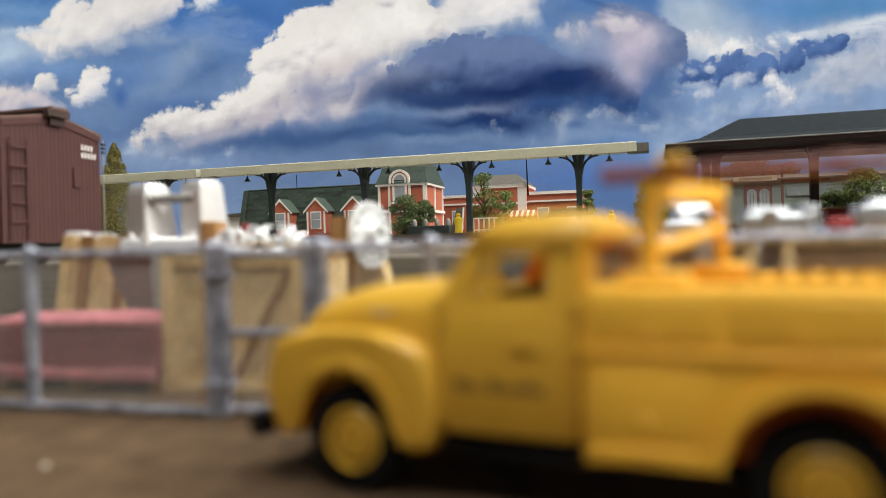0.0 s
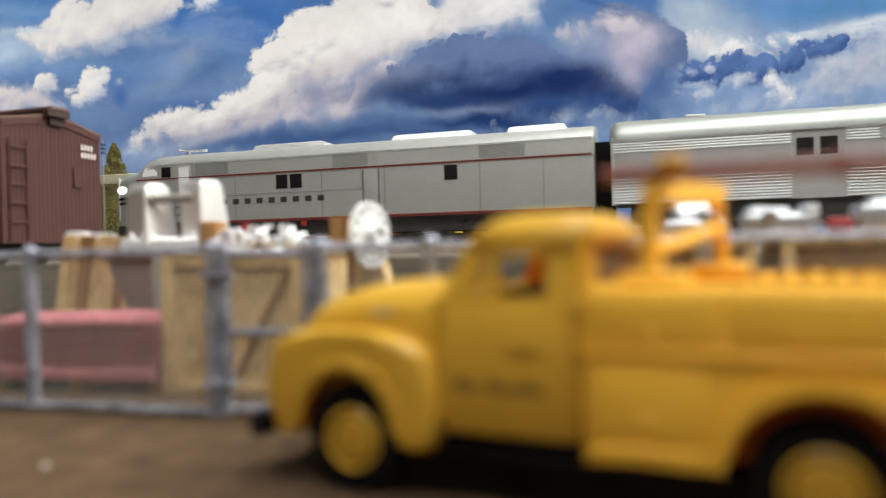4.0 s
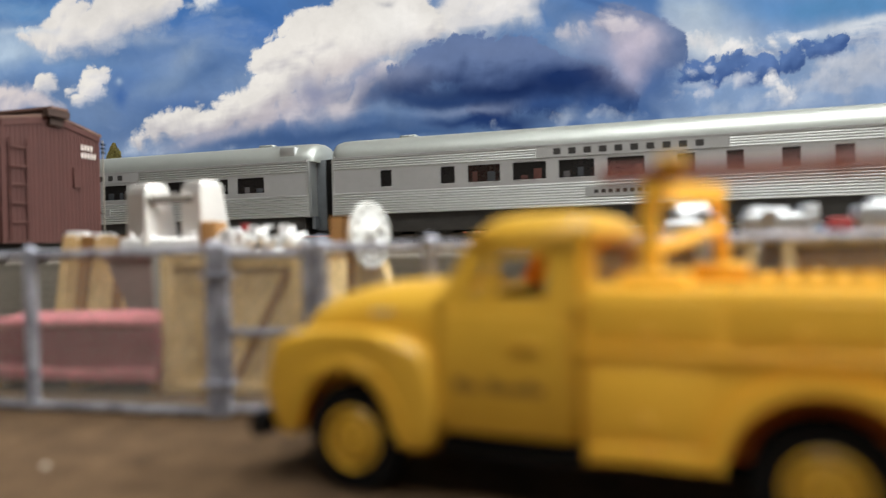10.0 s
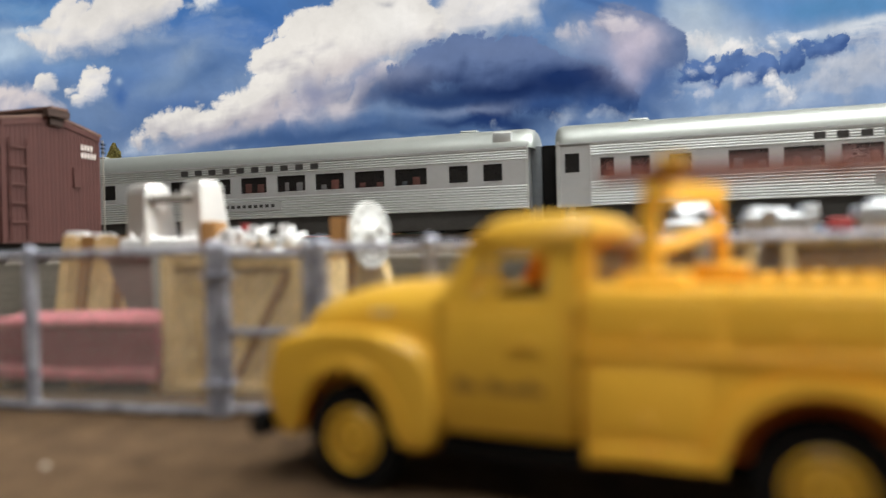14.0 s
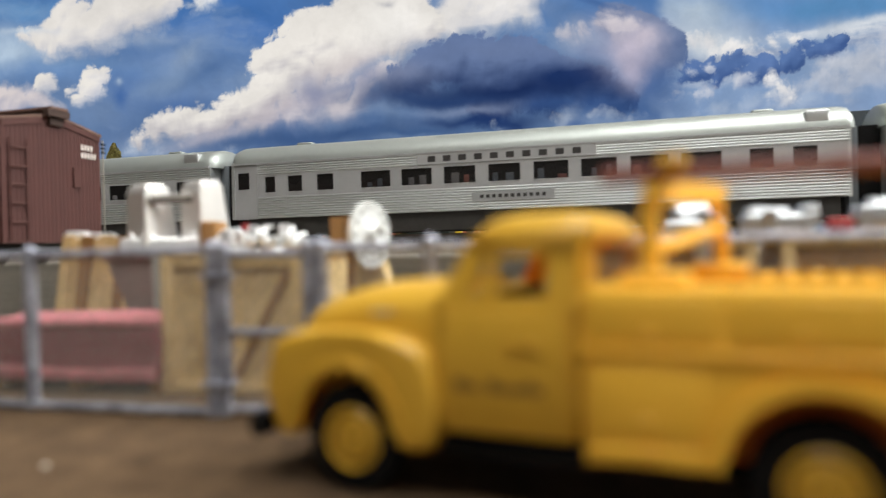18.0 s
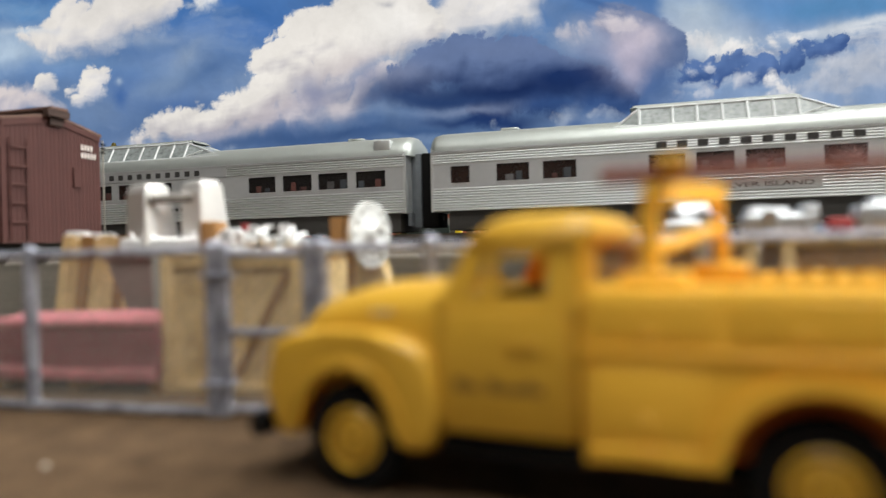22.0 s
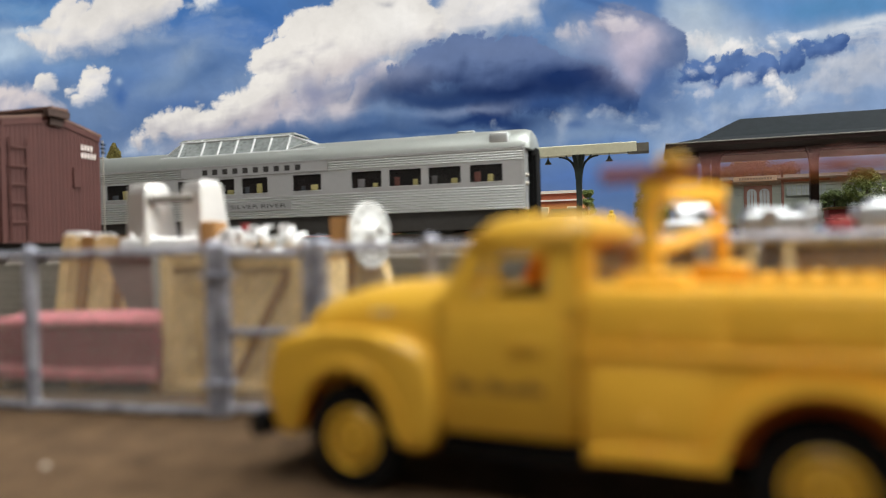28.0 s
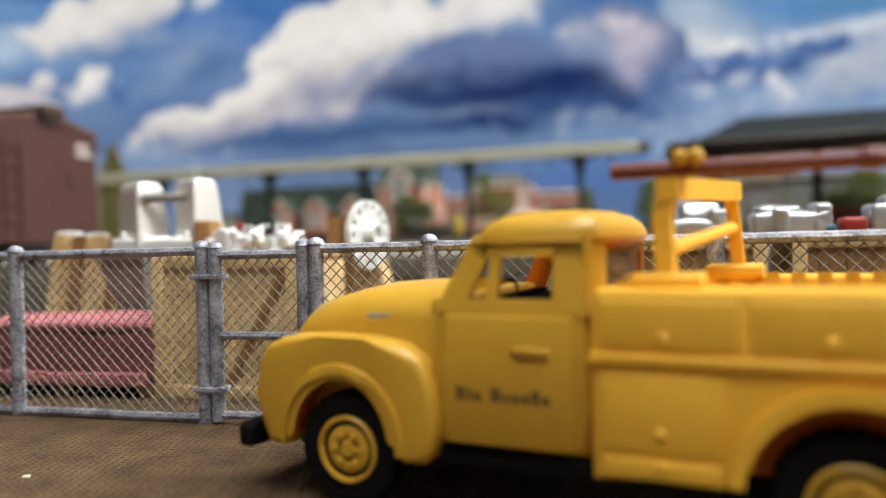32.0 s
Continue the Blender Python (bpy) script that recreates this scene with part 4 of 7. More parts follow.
def crate(m, w, d, h, label, brace=1, group="crates behind the fence", dark=False):
    c = thing("wooden_crate", m, label, "crate", group)
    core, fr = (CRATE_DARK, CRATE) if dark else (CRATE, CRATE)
    n = max(3, round(w / 3.4))
    for k in range(n):
        x0 = k * w / n
        bar("board", (x0 + 0.06, x0 + w / n - 0.06, 0.5, 0.9, 0.3, h - 0.3), core, c)
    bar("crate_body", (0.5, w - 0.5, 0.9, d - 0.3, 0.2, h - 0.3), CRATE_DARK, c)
    for x0 in (0, w - 1.8):
        bar("corner_board", (x0, x0 + 1.8, 0, 0.5, 0, h), fr, c, "", 0.1)
    for z0 in (0, h - 1.7):
        bar("edge_board", (1.8, w - 1.8, 0.05, 0.5, z0, z0 + 1.7), fr, c, "", 0.1)
    if brace:
        bm = bmesh.new()
        x0, x1, z0, z1 = 1.8, w - 1.8, 1.7, h - 1.7
        if brace < 0:
            x0, x1 = x1, x0
        dx, dz = x1 - x0, z1 - z0
        ln = math.hypot(dx, dz)
        nx, nz = -dz / ln * 0.5, dx / ln * 0.5
        loft(bm, [[(x0 + nx, y, z0 + nz), (x0 - nx, y, z0 - nz), (x1 - nx, y, z1 - nz), (x1 + nx, y, z1 + nz)] for y in (0.1, 0.5)])
        part("brace_board", bm, CRATE_DARK, c, "darker diagonal brace")
    for k in range(2):
        bar("side_board", (w - 0.5, w - 0.05, 0.6, d - 0.3, 0.6 + k * h * 0.5, 0.45 * h + k * h * 0.5), core, c)
    bm = bmesh.new(); box(bm, 0.1, w - 0.1, 0.5, d, h - 0.3, h)
    part("crate_lid", bm, core, c)
    return c


crate(yard(-31.2, 96.5), 12.4, 18, 19.2, "tall tan wooden crate with a diagonal brace", 1)
crate(yard(-40.2, 98.6), 8.4, 16, 19.4, "tall tan wooden crate beside the braced one", 0)


def bumpy(x0, x1, y0, y1, z0, z1, amp, cuts=10, r=1.2, seed=3):
    b2 = bmesh.new()
    round_box(b2, x0, x1, y0, y1, z0, z1, r)
    bmesh.ops.triangulate(b2, faces=list(b2.faces))
    bmesh.ops.subdivide_edges(b2, edges=list(b2.edges), cuts=3, use_grid_fill=True)
    bmesh.ops.recalc_face_normals(b2, faces=list(b2.faces))
    b2.normal_update()
    for v in b2.verts:
        v.co += v.normal * amp * noise.noise(v.co * 0.45 + Vector((seed * 7.1, 0, 0)))
    return b2


pinky = thing("pink_covered_load", yard(-69.2, 104.5, 0, -13), "pink and maroon covered load on a dark pallet", "load")
part("load_block", bumpy(0, 29.5, 0, 14, 1.8, 9.8, 0.5, r=1.0), MAROON, pinky, "maroon sides of the load", True)
part("load_cover", bumpy(-0.3, 29.7, -0.4, 14.4, 9.4, 10.7, 0.6, r=0.55, seed=9), PINK, pinky, "rumpled pink cover", True)
part("load_skirt", bumpy(2.5, 29.2, -0.7, 0.6, 1.6, 3.6, 0.4, r=0.4, seed=5), PINK, pinky, "pink lower fold", True)
for k in range(3):
    bar("pallet_runner", (0.5 + k * 13.5, 2.5 + k * 13.5, 0.5, 13.5, 0, 1.8), CRATE_DARK, pinky)
for k in range(6):
    bar("pallet_board", (0.3, 29.0, 0.3 + k * 2.3, 2.1 + k * 2.3, 1.6, 1.9), CRATE_DARK, pinky)


def leaning_crate(m, w, h, label):
    c = thing("open_crate", m, label, "crate", "crates behind the fence")
    for k in range(3):
        bm = bmesh.new()
        x0 = k * (w - 2.0) / 2
        loft(bm, [[(x0 + s * 2.4, 0, 0), (x0 + 2.0 + s * 2.4, 0, 0), (x0 + 2.0 + s * 2.4, 0.8, 0), (x0 + s * 2.4, 0.8, 0)] if s == 0 else
                  [(x0 + 2.4, 1.5, h), (x0 + 4.4, 1.5, h), (x0 + 4.4, 2.3, h), (x0 + 2.4, 2.3, h)] for s in (0, 1)])
        part("slat", bm, CRATE if k != 1 else CRATE_DARK, c)
    bm = bmesh.new()
    loft(bm, [[(0.2, 0.9, 0), (w - 0.2, 0.9, 0), (w - 0.2, 10, 0), (0.2, 10, 0)], [(2.6, 2.4, h - 0.6), (w + 2.2, 2.4, h - 0.6), (w + 2.2, 10, h - 0.6), (2.6, 10, h - 0.6)]])
    part("crate_body", bm, CRATE, c)
    bar("cross_board", (1.0, w + 1, 0.4, 1.2, h * 0.35, h * 0.35 + 1.8), CRATE, c)
    return c


leaning_crate(yard(-72.5, 127, 0, -8), 9.5, 23.4, "tan open-slatted crate with tapering sides")
leaning_crate(yard(-63.0, 124.5, 0, -8), 6.0, 23.0, "narrow tan slatted crate with tapering sides")
for nm, x in (("silver_canister", -68.6), ("silver_canister", -63.8)):
    can = thing(nm, yard(x, 131, 22.9 if x < -65 else 22.5), "short silver canister lying on a crate", "canister", "canisters")
    bm = bmesh.new(); turned(bm, [(2.2, 0), (2.4, 0.3), (2.4, 0.9), (1.9, 1.3), (0.3, 1.4)], 18, (0, 0, 0), "z")
    part("canister_body", bm, SILVER, can, "", True)

hopper = thing("grey_hopper", yard(-56.5, 117.5, 0, -10), "dark grey tapered cast hopper on a stand", "hopper")
bm = bmesh.new(); loft(bm, [[(3.2, 1, 9.5), (7.6, 1, 9.5), (7.6, 6, 9.5), (3.2, 6, 9.5)], [(0, 0, 17.5), (7.8, 0, 17.5), (7.8, 8, 17.5), (0, 8, 17.5)], [(0, 0, 19.5), (7.8, 0, 19.5), (7.8, 8, 19.5), (0, 8, 19.5)]])
part("hopper_body", bm, GUN, hopper)
for x in (3.4, 6.6):
    bar("stand_leg", (x, x + 0.9, 2, 5, 0, 9.6), CRATE_DARK, hopper)
bm = bmesh.new(); tube(bm, [(-0.6, -0.3, 19.2), (8.2, -0.3, 19.2)], 0.5, 8)
part("hopper_lip", bm, GUN, hopper, "", True)

mach = thing("silver_machine", yard(-57.0, 124.0, 0, 8), "silver machine with two rounded uprights joined by a shaft", "machine")
bar("machine_base", (-0.5, 18.5, -0.8, 10.8, 17.0, 22.6), SILVER, mach, "silver base plate", 0.5)
bar("machine_plinth", (1, 17, 0.5, 9.5, 0, 17.1), CRATE_DARK, mach, "wooden packing under the machine")
for x, y0, zt in ((4.2, -1.4, 32.4), (13.6, -1.2, 33.0)):
    prof = [(0, 21), (0.05, 30.6), (0.5, zt - 0.6), (1.3, zt), (4.4, zt), (5.6, zt - 0.9), (7.6, 21)]
    b2 = bevelled_prism(prof, "y", 0, 5.4, 0.55, 3)
    bmesh.ops.rotate(b2, verts=list(b2.verts), cent=(0, 0, 0), matrix=Matrix.Rotation(radians(52), 3, "Z"))
    bmesh.ops.translate(b2, verts=list(b2.verts), vec=(x, y0, 0))
    part("upright", b2, CAST_SILVER, mach, "rounded silver upright")
bm = bmesh.new(); tube(bm, [(5.0, -0.6, 29.4), (12.0, 0.4, 29.8)], 0.8, 12)
part("shaft", bm, GUN, mach, "silver connecting shaft", True)
for x in (1.5, 5.0, 12, 15.5):
    bm = bmesh.new(); turned(bm, [(0.5, 22.4), (0.5, 23.2), (0.25, 23.5)], 8, (x, -0.2, 0), "z")
    part("bolt", bm, SILVER, mach, "", True)


def machine_pile(m, length, seed, label, base_h, count=11):
    rnd = random.Random(seed)
    p = thing("machine_parts", m, label, "machine parts", "silver machine parts")
    bar("skid", (0, length, 0.5, 8, 0, base_h), CRATE, p, "tan wooden skid", 0.2)
    bm = bmesh.new(); round_box(bm, 0.4, length - 0.4, 0.2, 7.8, base_h - 0.1, base_h + 1.8, 0.4)
    part("bed_casting", bm, SILVER, p, "long silver casting", True)
    for k in range(count):
        x = 0.4 + (length - 2.6) * k / (count - 1) + rnd.uniform(-0.5, 0.5)
        y = rnd.uniform(-0.2, 5.0)
        h = rnd.uniform(1.6, 4.8)
        bm = bmesh.new()
        if k % 4 == 1:
            turned(bm, [(0.2, -0.9), (0.8, -0.8), (1.0, -0.2), (1.0, 1.0), (0.7, 1.3), (0.3, 1.4)], 12, (x + 1.0, y, base_h + 1.6 + h * 0.5), "y")
        elif k % 4 == 2:
            turned(bm, [(0.7, 0), (0.75, h * 0.4), (0.45, h * 0.5), (0.45, h * 0.8), (0.6, h * 0.86), (0.4, h), (0.1, h + 0.1)], 10, (x + 0.8, y + 0.8, base_h + 1.5), "z")
        elif k % 4 == 3:
            tube(bm, [(x, y, base_h + 1.6), (x + 0.3, y, base_h + 1.4 + h), (x + 1.6, y + 0.5, base_h + 1.6 + h * 0.9)], 0.35, 8)
        else:
            round_box(bm, x, x + rnd.uniform(1.2, 2.2), y, y + 2.0, base_h + 1.4, base_h + 1.2 + h * 0.9, 0.3)
        part("casting", bm, SILVER, p, "", True)
    return p


pile = machine_pile(yard(-40.2, 119.5, 0, -4), 17.6, 4, "pile of bright silver engine castings on a tan skid", 18.4, 34)
bm = bmesh.new(); round_box(bm, 4.9, 6.2, 2.0, 3.2, 23.4, 24.6, 0.35)
part("red_cap", bm, REDBIT, pile, "small dark red cap", True)
tan = thing("tan_wood_block", yard(-42.2, 120.5, 0, -4), "tan wooden block with a rounded top", "block")
bm = bmesh.new(); round_box(bm, 0, 3.2, 0, 5, 0, 25.2, 0.5)
part("block_body", bm, CRATE_DARK, tan, "", True)

# flywheel standing on a tapered crate
fly = thing("flywheel", pose(-0.0125, 0.1195, 0.0221, 0, 0, 61), "silver flanged wheel with a ring of holes", "flywheel")
bm = bmesh.new()


def circle_edges(bm, cx, cz, r, y, n):
    vs = [bm.verts.new((cx + r * math.cos(2 * math.pi * k / n), y, cz + r * math.sin(2 * math.pi * k / n))) for k in range(n)]
    return vs, [bm.edges.new((vs[k], vs[(k + 1) % n])) for k in range(n)]


holes = [(0, 0, 5.75, 64), (0, 0, 2.6, 40)] + [(4.75 * math.cos(2 * math.pi * k / 14), 4.75 * math.sin(2 * math.pi * k / 14), 0.56, 12) for k in range(14)]
rims = []
for y in (-0.45, 0.45):
    rings, es = [], []
    for cx, cz, r, n in holes:
        vs, e = circle_edges(bm, cx, cz, r, y, n)
        rings.append(vs)
        es += e
    bmesh.ops.triangle_fill(bm, use_beauty=True, edges=es)
    rims.append(rings)
for ra, rb in zip(*rims):
    for k in range(len(ra)):
        bm.faces.new((ra[k], ra[(k + 1) % len(ra)], rb[(k + 1) % len(ra)], rb[k]))
part("flange", bm, MATT_WHITE, fly, "silver flange with holes", True)
bm = bmesh.new(); turned(bm, [(2.6, 0.6), (2.7, -0.4), (2.0, -0.9), (1.8, -1.8), (1.5, -2.1), (1.1, -1.8), (1.0, -1.2), (0.1, -1.2)], 30, (0, 0, 0))
part("wheel_hub", bm, MATT_WHITE, fly, "silver drum hub", True)
fc = thing("tapered_crate", yard(-21.5, 121.5, 0, -6), "tan crate with tapered sides carrying the silver wheel", "crate")
bm = bmesh.new(); loft(bm, [[(0, 0, 0), (14.5, 0, 0), (14.5, 9, 0), (0, 9, 0)], [(1.0, 1, 17.2), (10.6, 1, 17.2), (10.6, 9, 17.2), (1.0, 9, 17.2)], [(1.0, 2, 17.4), (10.6, 2, 17.4), (10.6, 9, 17.4), (1.0, 9, 17.4)]])
part("crate_body", bm, CRATE, fc)
for x in (1.2, 4.2):
    bm = bmesh.new(); loft(bm, [[(x - 0.9, -0.5, 0.2), (x + 1.2, -0.5, 0.2), (x + 1.2, 0.1, 0.2), (x - 0.9, 0.1, 0.2)], [(x, 0.4, 19), (x + 1.9, 0.4, 19), (x + 1.9, 1.0, 19), (x, 1.0, 19)]])
    part("corner_board", bm, CRATE_DARK if x > 2 else CRATE, fc)
for x in (0.8, 3.6):
    bar("upright_board", (x, x + 2.5, 4, 6, 17.3, 25.6), CRATE_DARK, fc, "brown upright board")

# right of the truck: crates with silver machinery
crate(yard(20, 101.5, 0, -14), 24, 16, 20.2, "weathered brown wooden crate behind the truck", -1, dark=True)
crate(yard(46, 94.5, 0, -14), 26, 16, 20.2, "long weathered brown wooden crate behind the truck", 1, dark=True)
crate(yard(75, 87, 0, -14), 26, 16, 20.2, "weathered brown wooden crate at the end of the row", -1, dark=True)


def silver_wreck(m, parts, label):
    p = thing("silver_casting", m, label, "machine part", "silver machine parts")
    for k, (x0, x1, z0, z1, y0, y1, r) in enumerate(parts):
        part("casting" if k else "main_casting", bumpy(x0, x1, y0, y1, z0, z1, 0.6, r=r, seed=k + 2), SILVER_DULL, p, "", True)
    return p


silver_wreck(yard(33.0, 104, 20.1, -14), [(0, 9.2, 0, 2.8, 0, 6, 0.9), (1.5, 7.0, 2.2, 5.2, 1, 5, 1.2), (5.6, 8.6, 1.6, 4.2, 0, 3, 0.6)], "silver rounded engine casting on a crate")
silver_wreck(yard(43.2, 99.6, 20.1, -14), [(0, 9.9, 0, 3.4, 0, 6, 0.7), (0.5, 6.5, 2.8, 4.3, 1, 5, 0.5), (7.8, 10.2, 0, 4.4, 0, 5, 0.5), (2.6, 4.4, 0, 3.8, -0.6, 1, 0.4)], "long silver machine bed on a crate")
silver_wreck(yard(57.4, 96.0, 20.1, -14), [(0, 10, 0, 4.2, 0, 5, 0.8), (2, 6, 3.6, 5.0, 1, 4, 0.6)], "silver gearbox casting on a crate")
for nm, mat, x, y, zz, w, h, lab in (("red_tank", REDBIT, 53.8, 96.6, 20.1, 3.2, 2.4, "small red tank on the castings"), ("blue_tank", BLUEBIT, 51.2, 97.6, 20.1, 2.4, 1.6, "small blue tank on the crate")):
    o = thing(nm, yard(x, y, zz, -14), lab, "tank")
    bm = bmesh.new(); round_box(bm, 0, w, 0, 3, 0, h, 0.6)
    part("tank_body", bm, mat, o, "", True)

chip = thing("white_chip", pose(-0.0385, 0.0655, 0), "tiny white paint chip lying on the dirt", "chip")
bm = bmesh.new(); round_box(bm, 0.1, 0.7, 0, 0.4, -0.05, 0.15, 0.06)
part("chip_body", bm, TRIM, chip)

# ---- boxcar on the siding ----


def make_boxcar():
    W, Lc = 38.0, 150.0
    # the near left corner of its end
    m = at(-80.4, -179.0, 0) 
    c = thing("wooden_boxcar", m, "brown-red wooden boxcar with end ladder and weathered roof", "boxcar")
    floor_z, eave, peak = 23.8, 60.6, 65.0
    bm = bmesh.new(); prism(bm, [(0, floor_z), (W, floor_z), (W, eave), (W / 2, peak - 1.2), (0, eave)], "x", -Lc, -0.3)
    part("car_body", bm, BOXCAR, c)
    n = 24
    for k in range(n):
        y0, y1 = k * W / n, (k + 1) * W / n
        top = lambda y: eave + (peak - 1.2 - eave) * (1 - abs(y - W / 2) / (W / 2))
        bm = bmesh.new(); prism(bm, [(y0 + 0.05, floor_z), (y1 - 0.05, floor_z), (y1 - 0.05, top(y1) - 0.1), (y0 + 0.05, top(y0) - 0.1)], "x", -0.35, -0.12)
        part("board", bm, BOXCAR, c)
    nside = 40
    bm = bmesh.new(); box(bm, 0.06, Lc / nside - 0.06, -0.35, 0.05, floor_z, eave - 0.2)
    sb = mesh_of(bm, "side_board", BOXCAR)
    for k in range(nside):
        o = new("side_board", sb); o.parent = c; o.location = (-(k + 1) * Lc / nside * 0.001, 0, 0)
    bm = bmesh.new(); prism(bm, [(-0.6, eave - 0.6), (-0.6, eave + 0.3), (W / 2, peak), (W + 0.6, eave + 0.3), (W + 0.6, eave - 0.6), (W / 2, peak - 0.9)], "x", -Lc - 0.3, 0.25)
    part("roof", bm, BOXROOF, c, "weathered brown roof")
    bm = bmesh.new(); prism(bm, [(0, eave - 2.4), (0, eave - 0.7), (W / 2, peak - 1.0), (W, eave - 0.7), (W, eave - 2.4), (W / 2, peak - 3.0)], "x", -0.1, 0.2)
    part("end_fascia", bm, BOXCAR, c, "brown-red fascia under the roof")
    bm = bmesh.new()
    for y in (-3.3, -1.1, 1.1):
        box(bm, -Lc - 1, 2.6, W / 2 + y, W / 2 + y + 2.0, peak + 0.7, peak + 1.5)
    part("roof_walk", bm, BOXROOF, c, "three-plank roof walk")
    bm = bmesh.new(); box(bm, 0.2, 2.4, W / 2 - 4.5, W / 2 + 4.0, peak - 1.5, peak + 0.7); box(bm, 0.2, 1.0, W / 2 - 2.6, W / 2 + 2.6, peak - 4.0, peak - 1.5)
    part("walk_bracket", bm, BROWN, c, "dark bracket under the roof walk")
    # end ladder
    bm = bmesh.new()
    for y in (2.0, 8.0):
        tube(bm, [(0.6, y, floor_z + 1), (0.6, y, 55)], 0.26, 6)
    lad = part("ladder", bm, BOXCAR, c, "brown end ladder")
    for k in range(5):
        bm = bmesh.new(); tube(bm, [(0.65, 2.0, 30 + k * 5.6), (0.65, 8.0, 30 + k * 5.6)], 0.3, 6)
        part("rung", bm, BOXCAR, lad)
    bar("tack_board", (-0.1, 0.5, 26.0, 29.0, 42, 48.5), BOXCAR, c, "small wooden tack board")
    for r in range(2):
        for k in range(5 if r else 4):
            bar("lettering", (0.1, 0.2, 29.6 + k * 1.35, 30.4 + k * 1.35, 54.6 - r * 2.6, 56.4 - r * 2.6), WHITEINK, c)
    bm = bmesh.new(); tube(bm, [(0.6, W + 0.6, 28), (0.6, W + 0.6, 59)], 0.28, 6)
    part("grab_iron", bm, CHROME, c, "bright grab iron")
    for k in range(3):
        bar("corner_grab", (0.2, 1.0, W, W + 1.6, 54.5 + k * 1.4, 55.0 + k * 1.4), BLACK, c)
    bar("underframe", (-Lc + 2, -2, 8, W - 8, 21.5, 27.0), UNDER, c)
    for x in (-28, -Lc + 28):
        for dx in (-9, 9):
            for y in (8, W - 10.5):
                bm = bmesh.new(); turned(bm, [(4.6, 0), (4.8, 0.3), (4.6, 2.2), (5.2, 2.3), (5.2, 2.8)], 20, (x + dx, y, 21.7))
                part("wheel", bm, UNDER, c, "", True)
    return c


make_boxcar()
bm = bmesh.new(); box(bm, -900, 700, -171, -170, UP - 0.1, UP + 0.3); box(bm, -900, 700, -153.5, -152.5, UP - 0.1, UP + 0.3)
structure("siding_rails", bm, RAIL, "steel rails of the siding", at(0, 0))

# ---- streamlined train ----
TRAIN = []
C0, PITCH = 307.6, 302.57


def fluted(y, z0, z1, n, depth, sign=-1):
    """Outline of a corrugated panel: a wall with n rounded ribs on its outer face."""
    pts = [(y - sign * 1.0, z0), (y, z0)]
    for k in range(n):
        a = z0 + (z1 - z0) * k / n
        s = (z1 - z0) / n
        pts += [(y, a + 0.12 * s), (y + sign * depth * 0.8, a + 0.28 * s), (y + sign * depth, a + 0.5 * s), (y + sign * depth * 0.8, a + 0.72 * s), (y, a + 0.88 * s)]
    pts += [(y, z1), (y - sign * 1.0, z1)]
    return pts


def z_(z):
    return z - 26.0


def bogie(parent, x, wheels=3):
    bar("bogie_frame", (x - 18, x + 18, -14.2, -12.6, 3.6, 6.6), UNDER, parent, "dark bogie side frame", 0.4)
    bar("bogie_frame", (x - 18, x + 18, 12.6, 14.2, 3.6, 6.6), UNDER, parent, "", 0.4)
    bar("bolster", (x - 3, x + 3, -12.6, 12.6, 5.0, 8.4), UNDER, parent)
    for dx in (-13, 0, 13)[: 3] if wheels == 3 else (-11.5, 11.5):
        for y, s in ((-11.4, 1), (11.4, -1)):
            bm = bmesh.new()
            turned(bm, [(0.4, -0.2 * s), (1.4, 0), (4.6, 0.2 * s), (5.2, 0.3 * s), (5.2, 2.4 * s), (5.9, 2.5 * s), (5.9, 3.0 * s), (0.5, 3.0 * s)], 22, (x + dx, y, 5.25))
            part("wheel", bm, UNDER, parent, "", True)
        bm = bmesh.new(); round_box(bm, x + dx - 1.8, x + dx + 1.8, -15.0, -14.1, 3.8, 7.0, 0.4)
        part("journal_box", bm, UNDER, parent, "", True)


def side_text(parent, word, x0, x1, z, h, y, mat=LETTER):
    cu = bpy.data.curves.new("plate_text", "FONT")
    cu.body, cu.size, cu.align_x, cu.extrude = word, 1.0, "CENTER", 0.02
    tmp = bpy.data.objects.new("plate_text", cu)
    scene.collection.objects.link(tmp)
    me = bpy.data.meshes.new_from_object(tmp.evaluated_get(bpy.context.evaluated_depsgraph_get()))
    bpy.data.objects.remove(tmp)
    co = np.empty(len(me.vertices) * 3, dtype=np.float32)
    me.vertices.foreach_get("co", co)
    co = co.reshape(-1, 3)
    wx = co[:, 0].max() - co[:, 0].min()
    out = np.empty_like(co)
    out[:, 0] = (co[:, 0] / wx * (x1 - x0) + (x0 + x1) / 2) * 0.001
    out[:, 1] = (y - 0.06 * (co[:, 2] > 0)) * 0.001
    out[:, 2] = (co[:, 1] / 0.70 * h + z) * 0.001
    me.vertices.foreach_set("co", out.ravel())
    me.materials.append(mat)
    me.update()
    ob = new("plate_text", me)
    ob.parent = parent
    return ob


def letter_bars(parent, x0, x1, z0, h, n, y, mat=LETTER, fill=0.5):
    """A row of plain blocks of the lettering's size and colour."""
    step = (x1 - x0) / (n - 0.4)
    for k in range(n):
        a = x0 + k * step
        bm = bmesh.new()
        box(bm, a, a + step * fill, y - 0.1, y + 0.05, z0, z0 + h)
        part("letter_mark", bm, mat, parent)


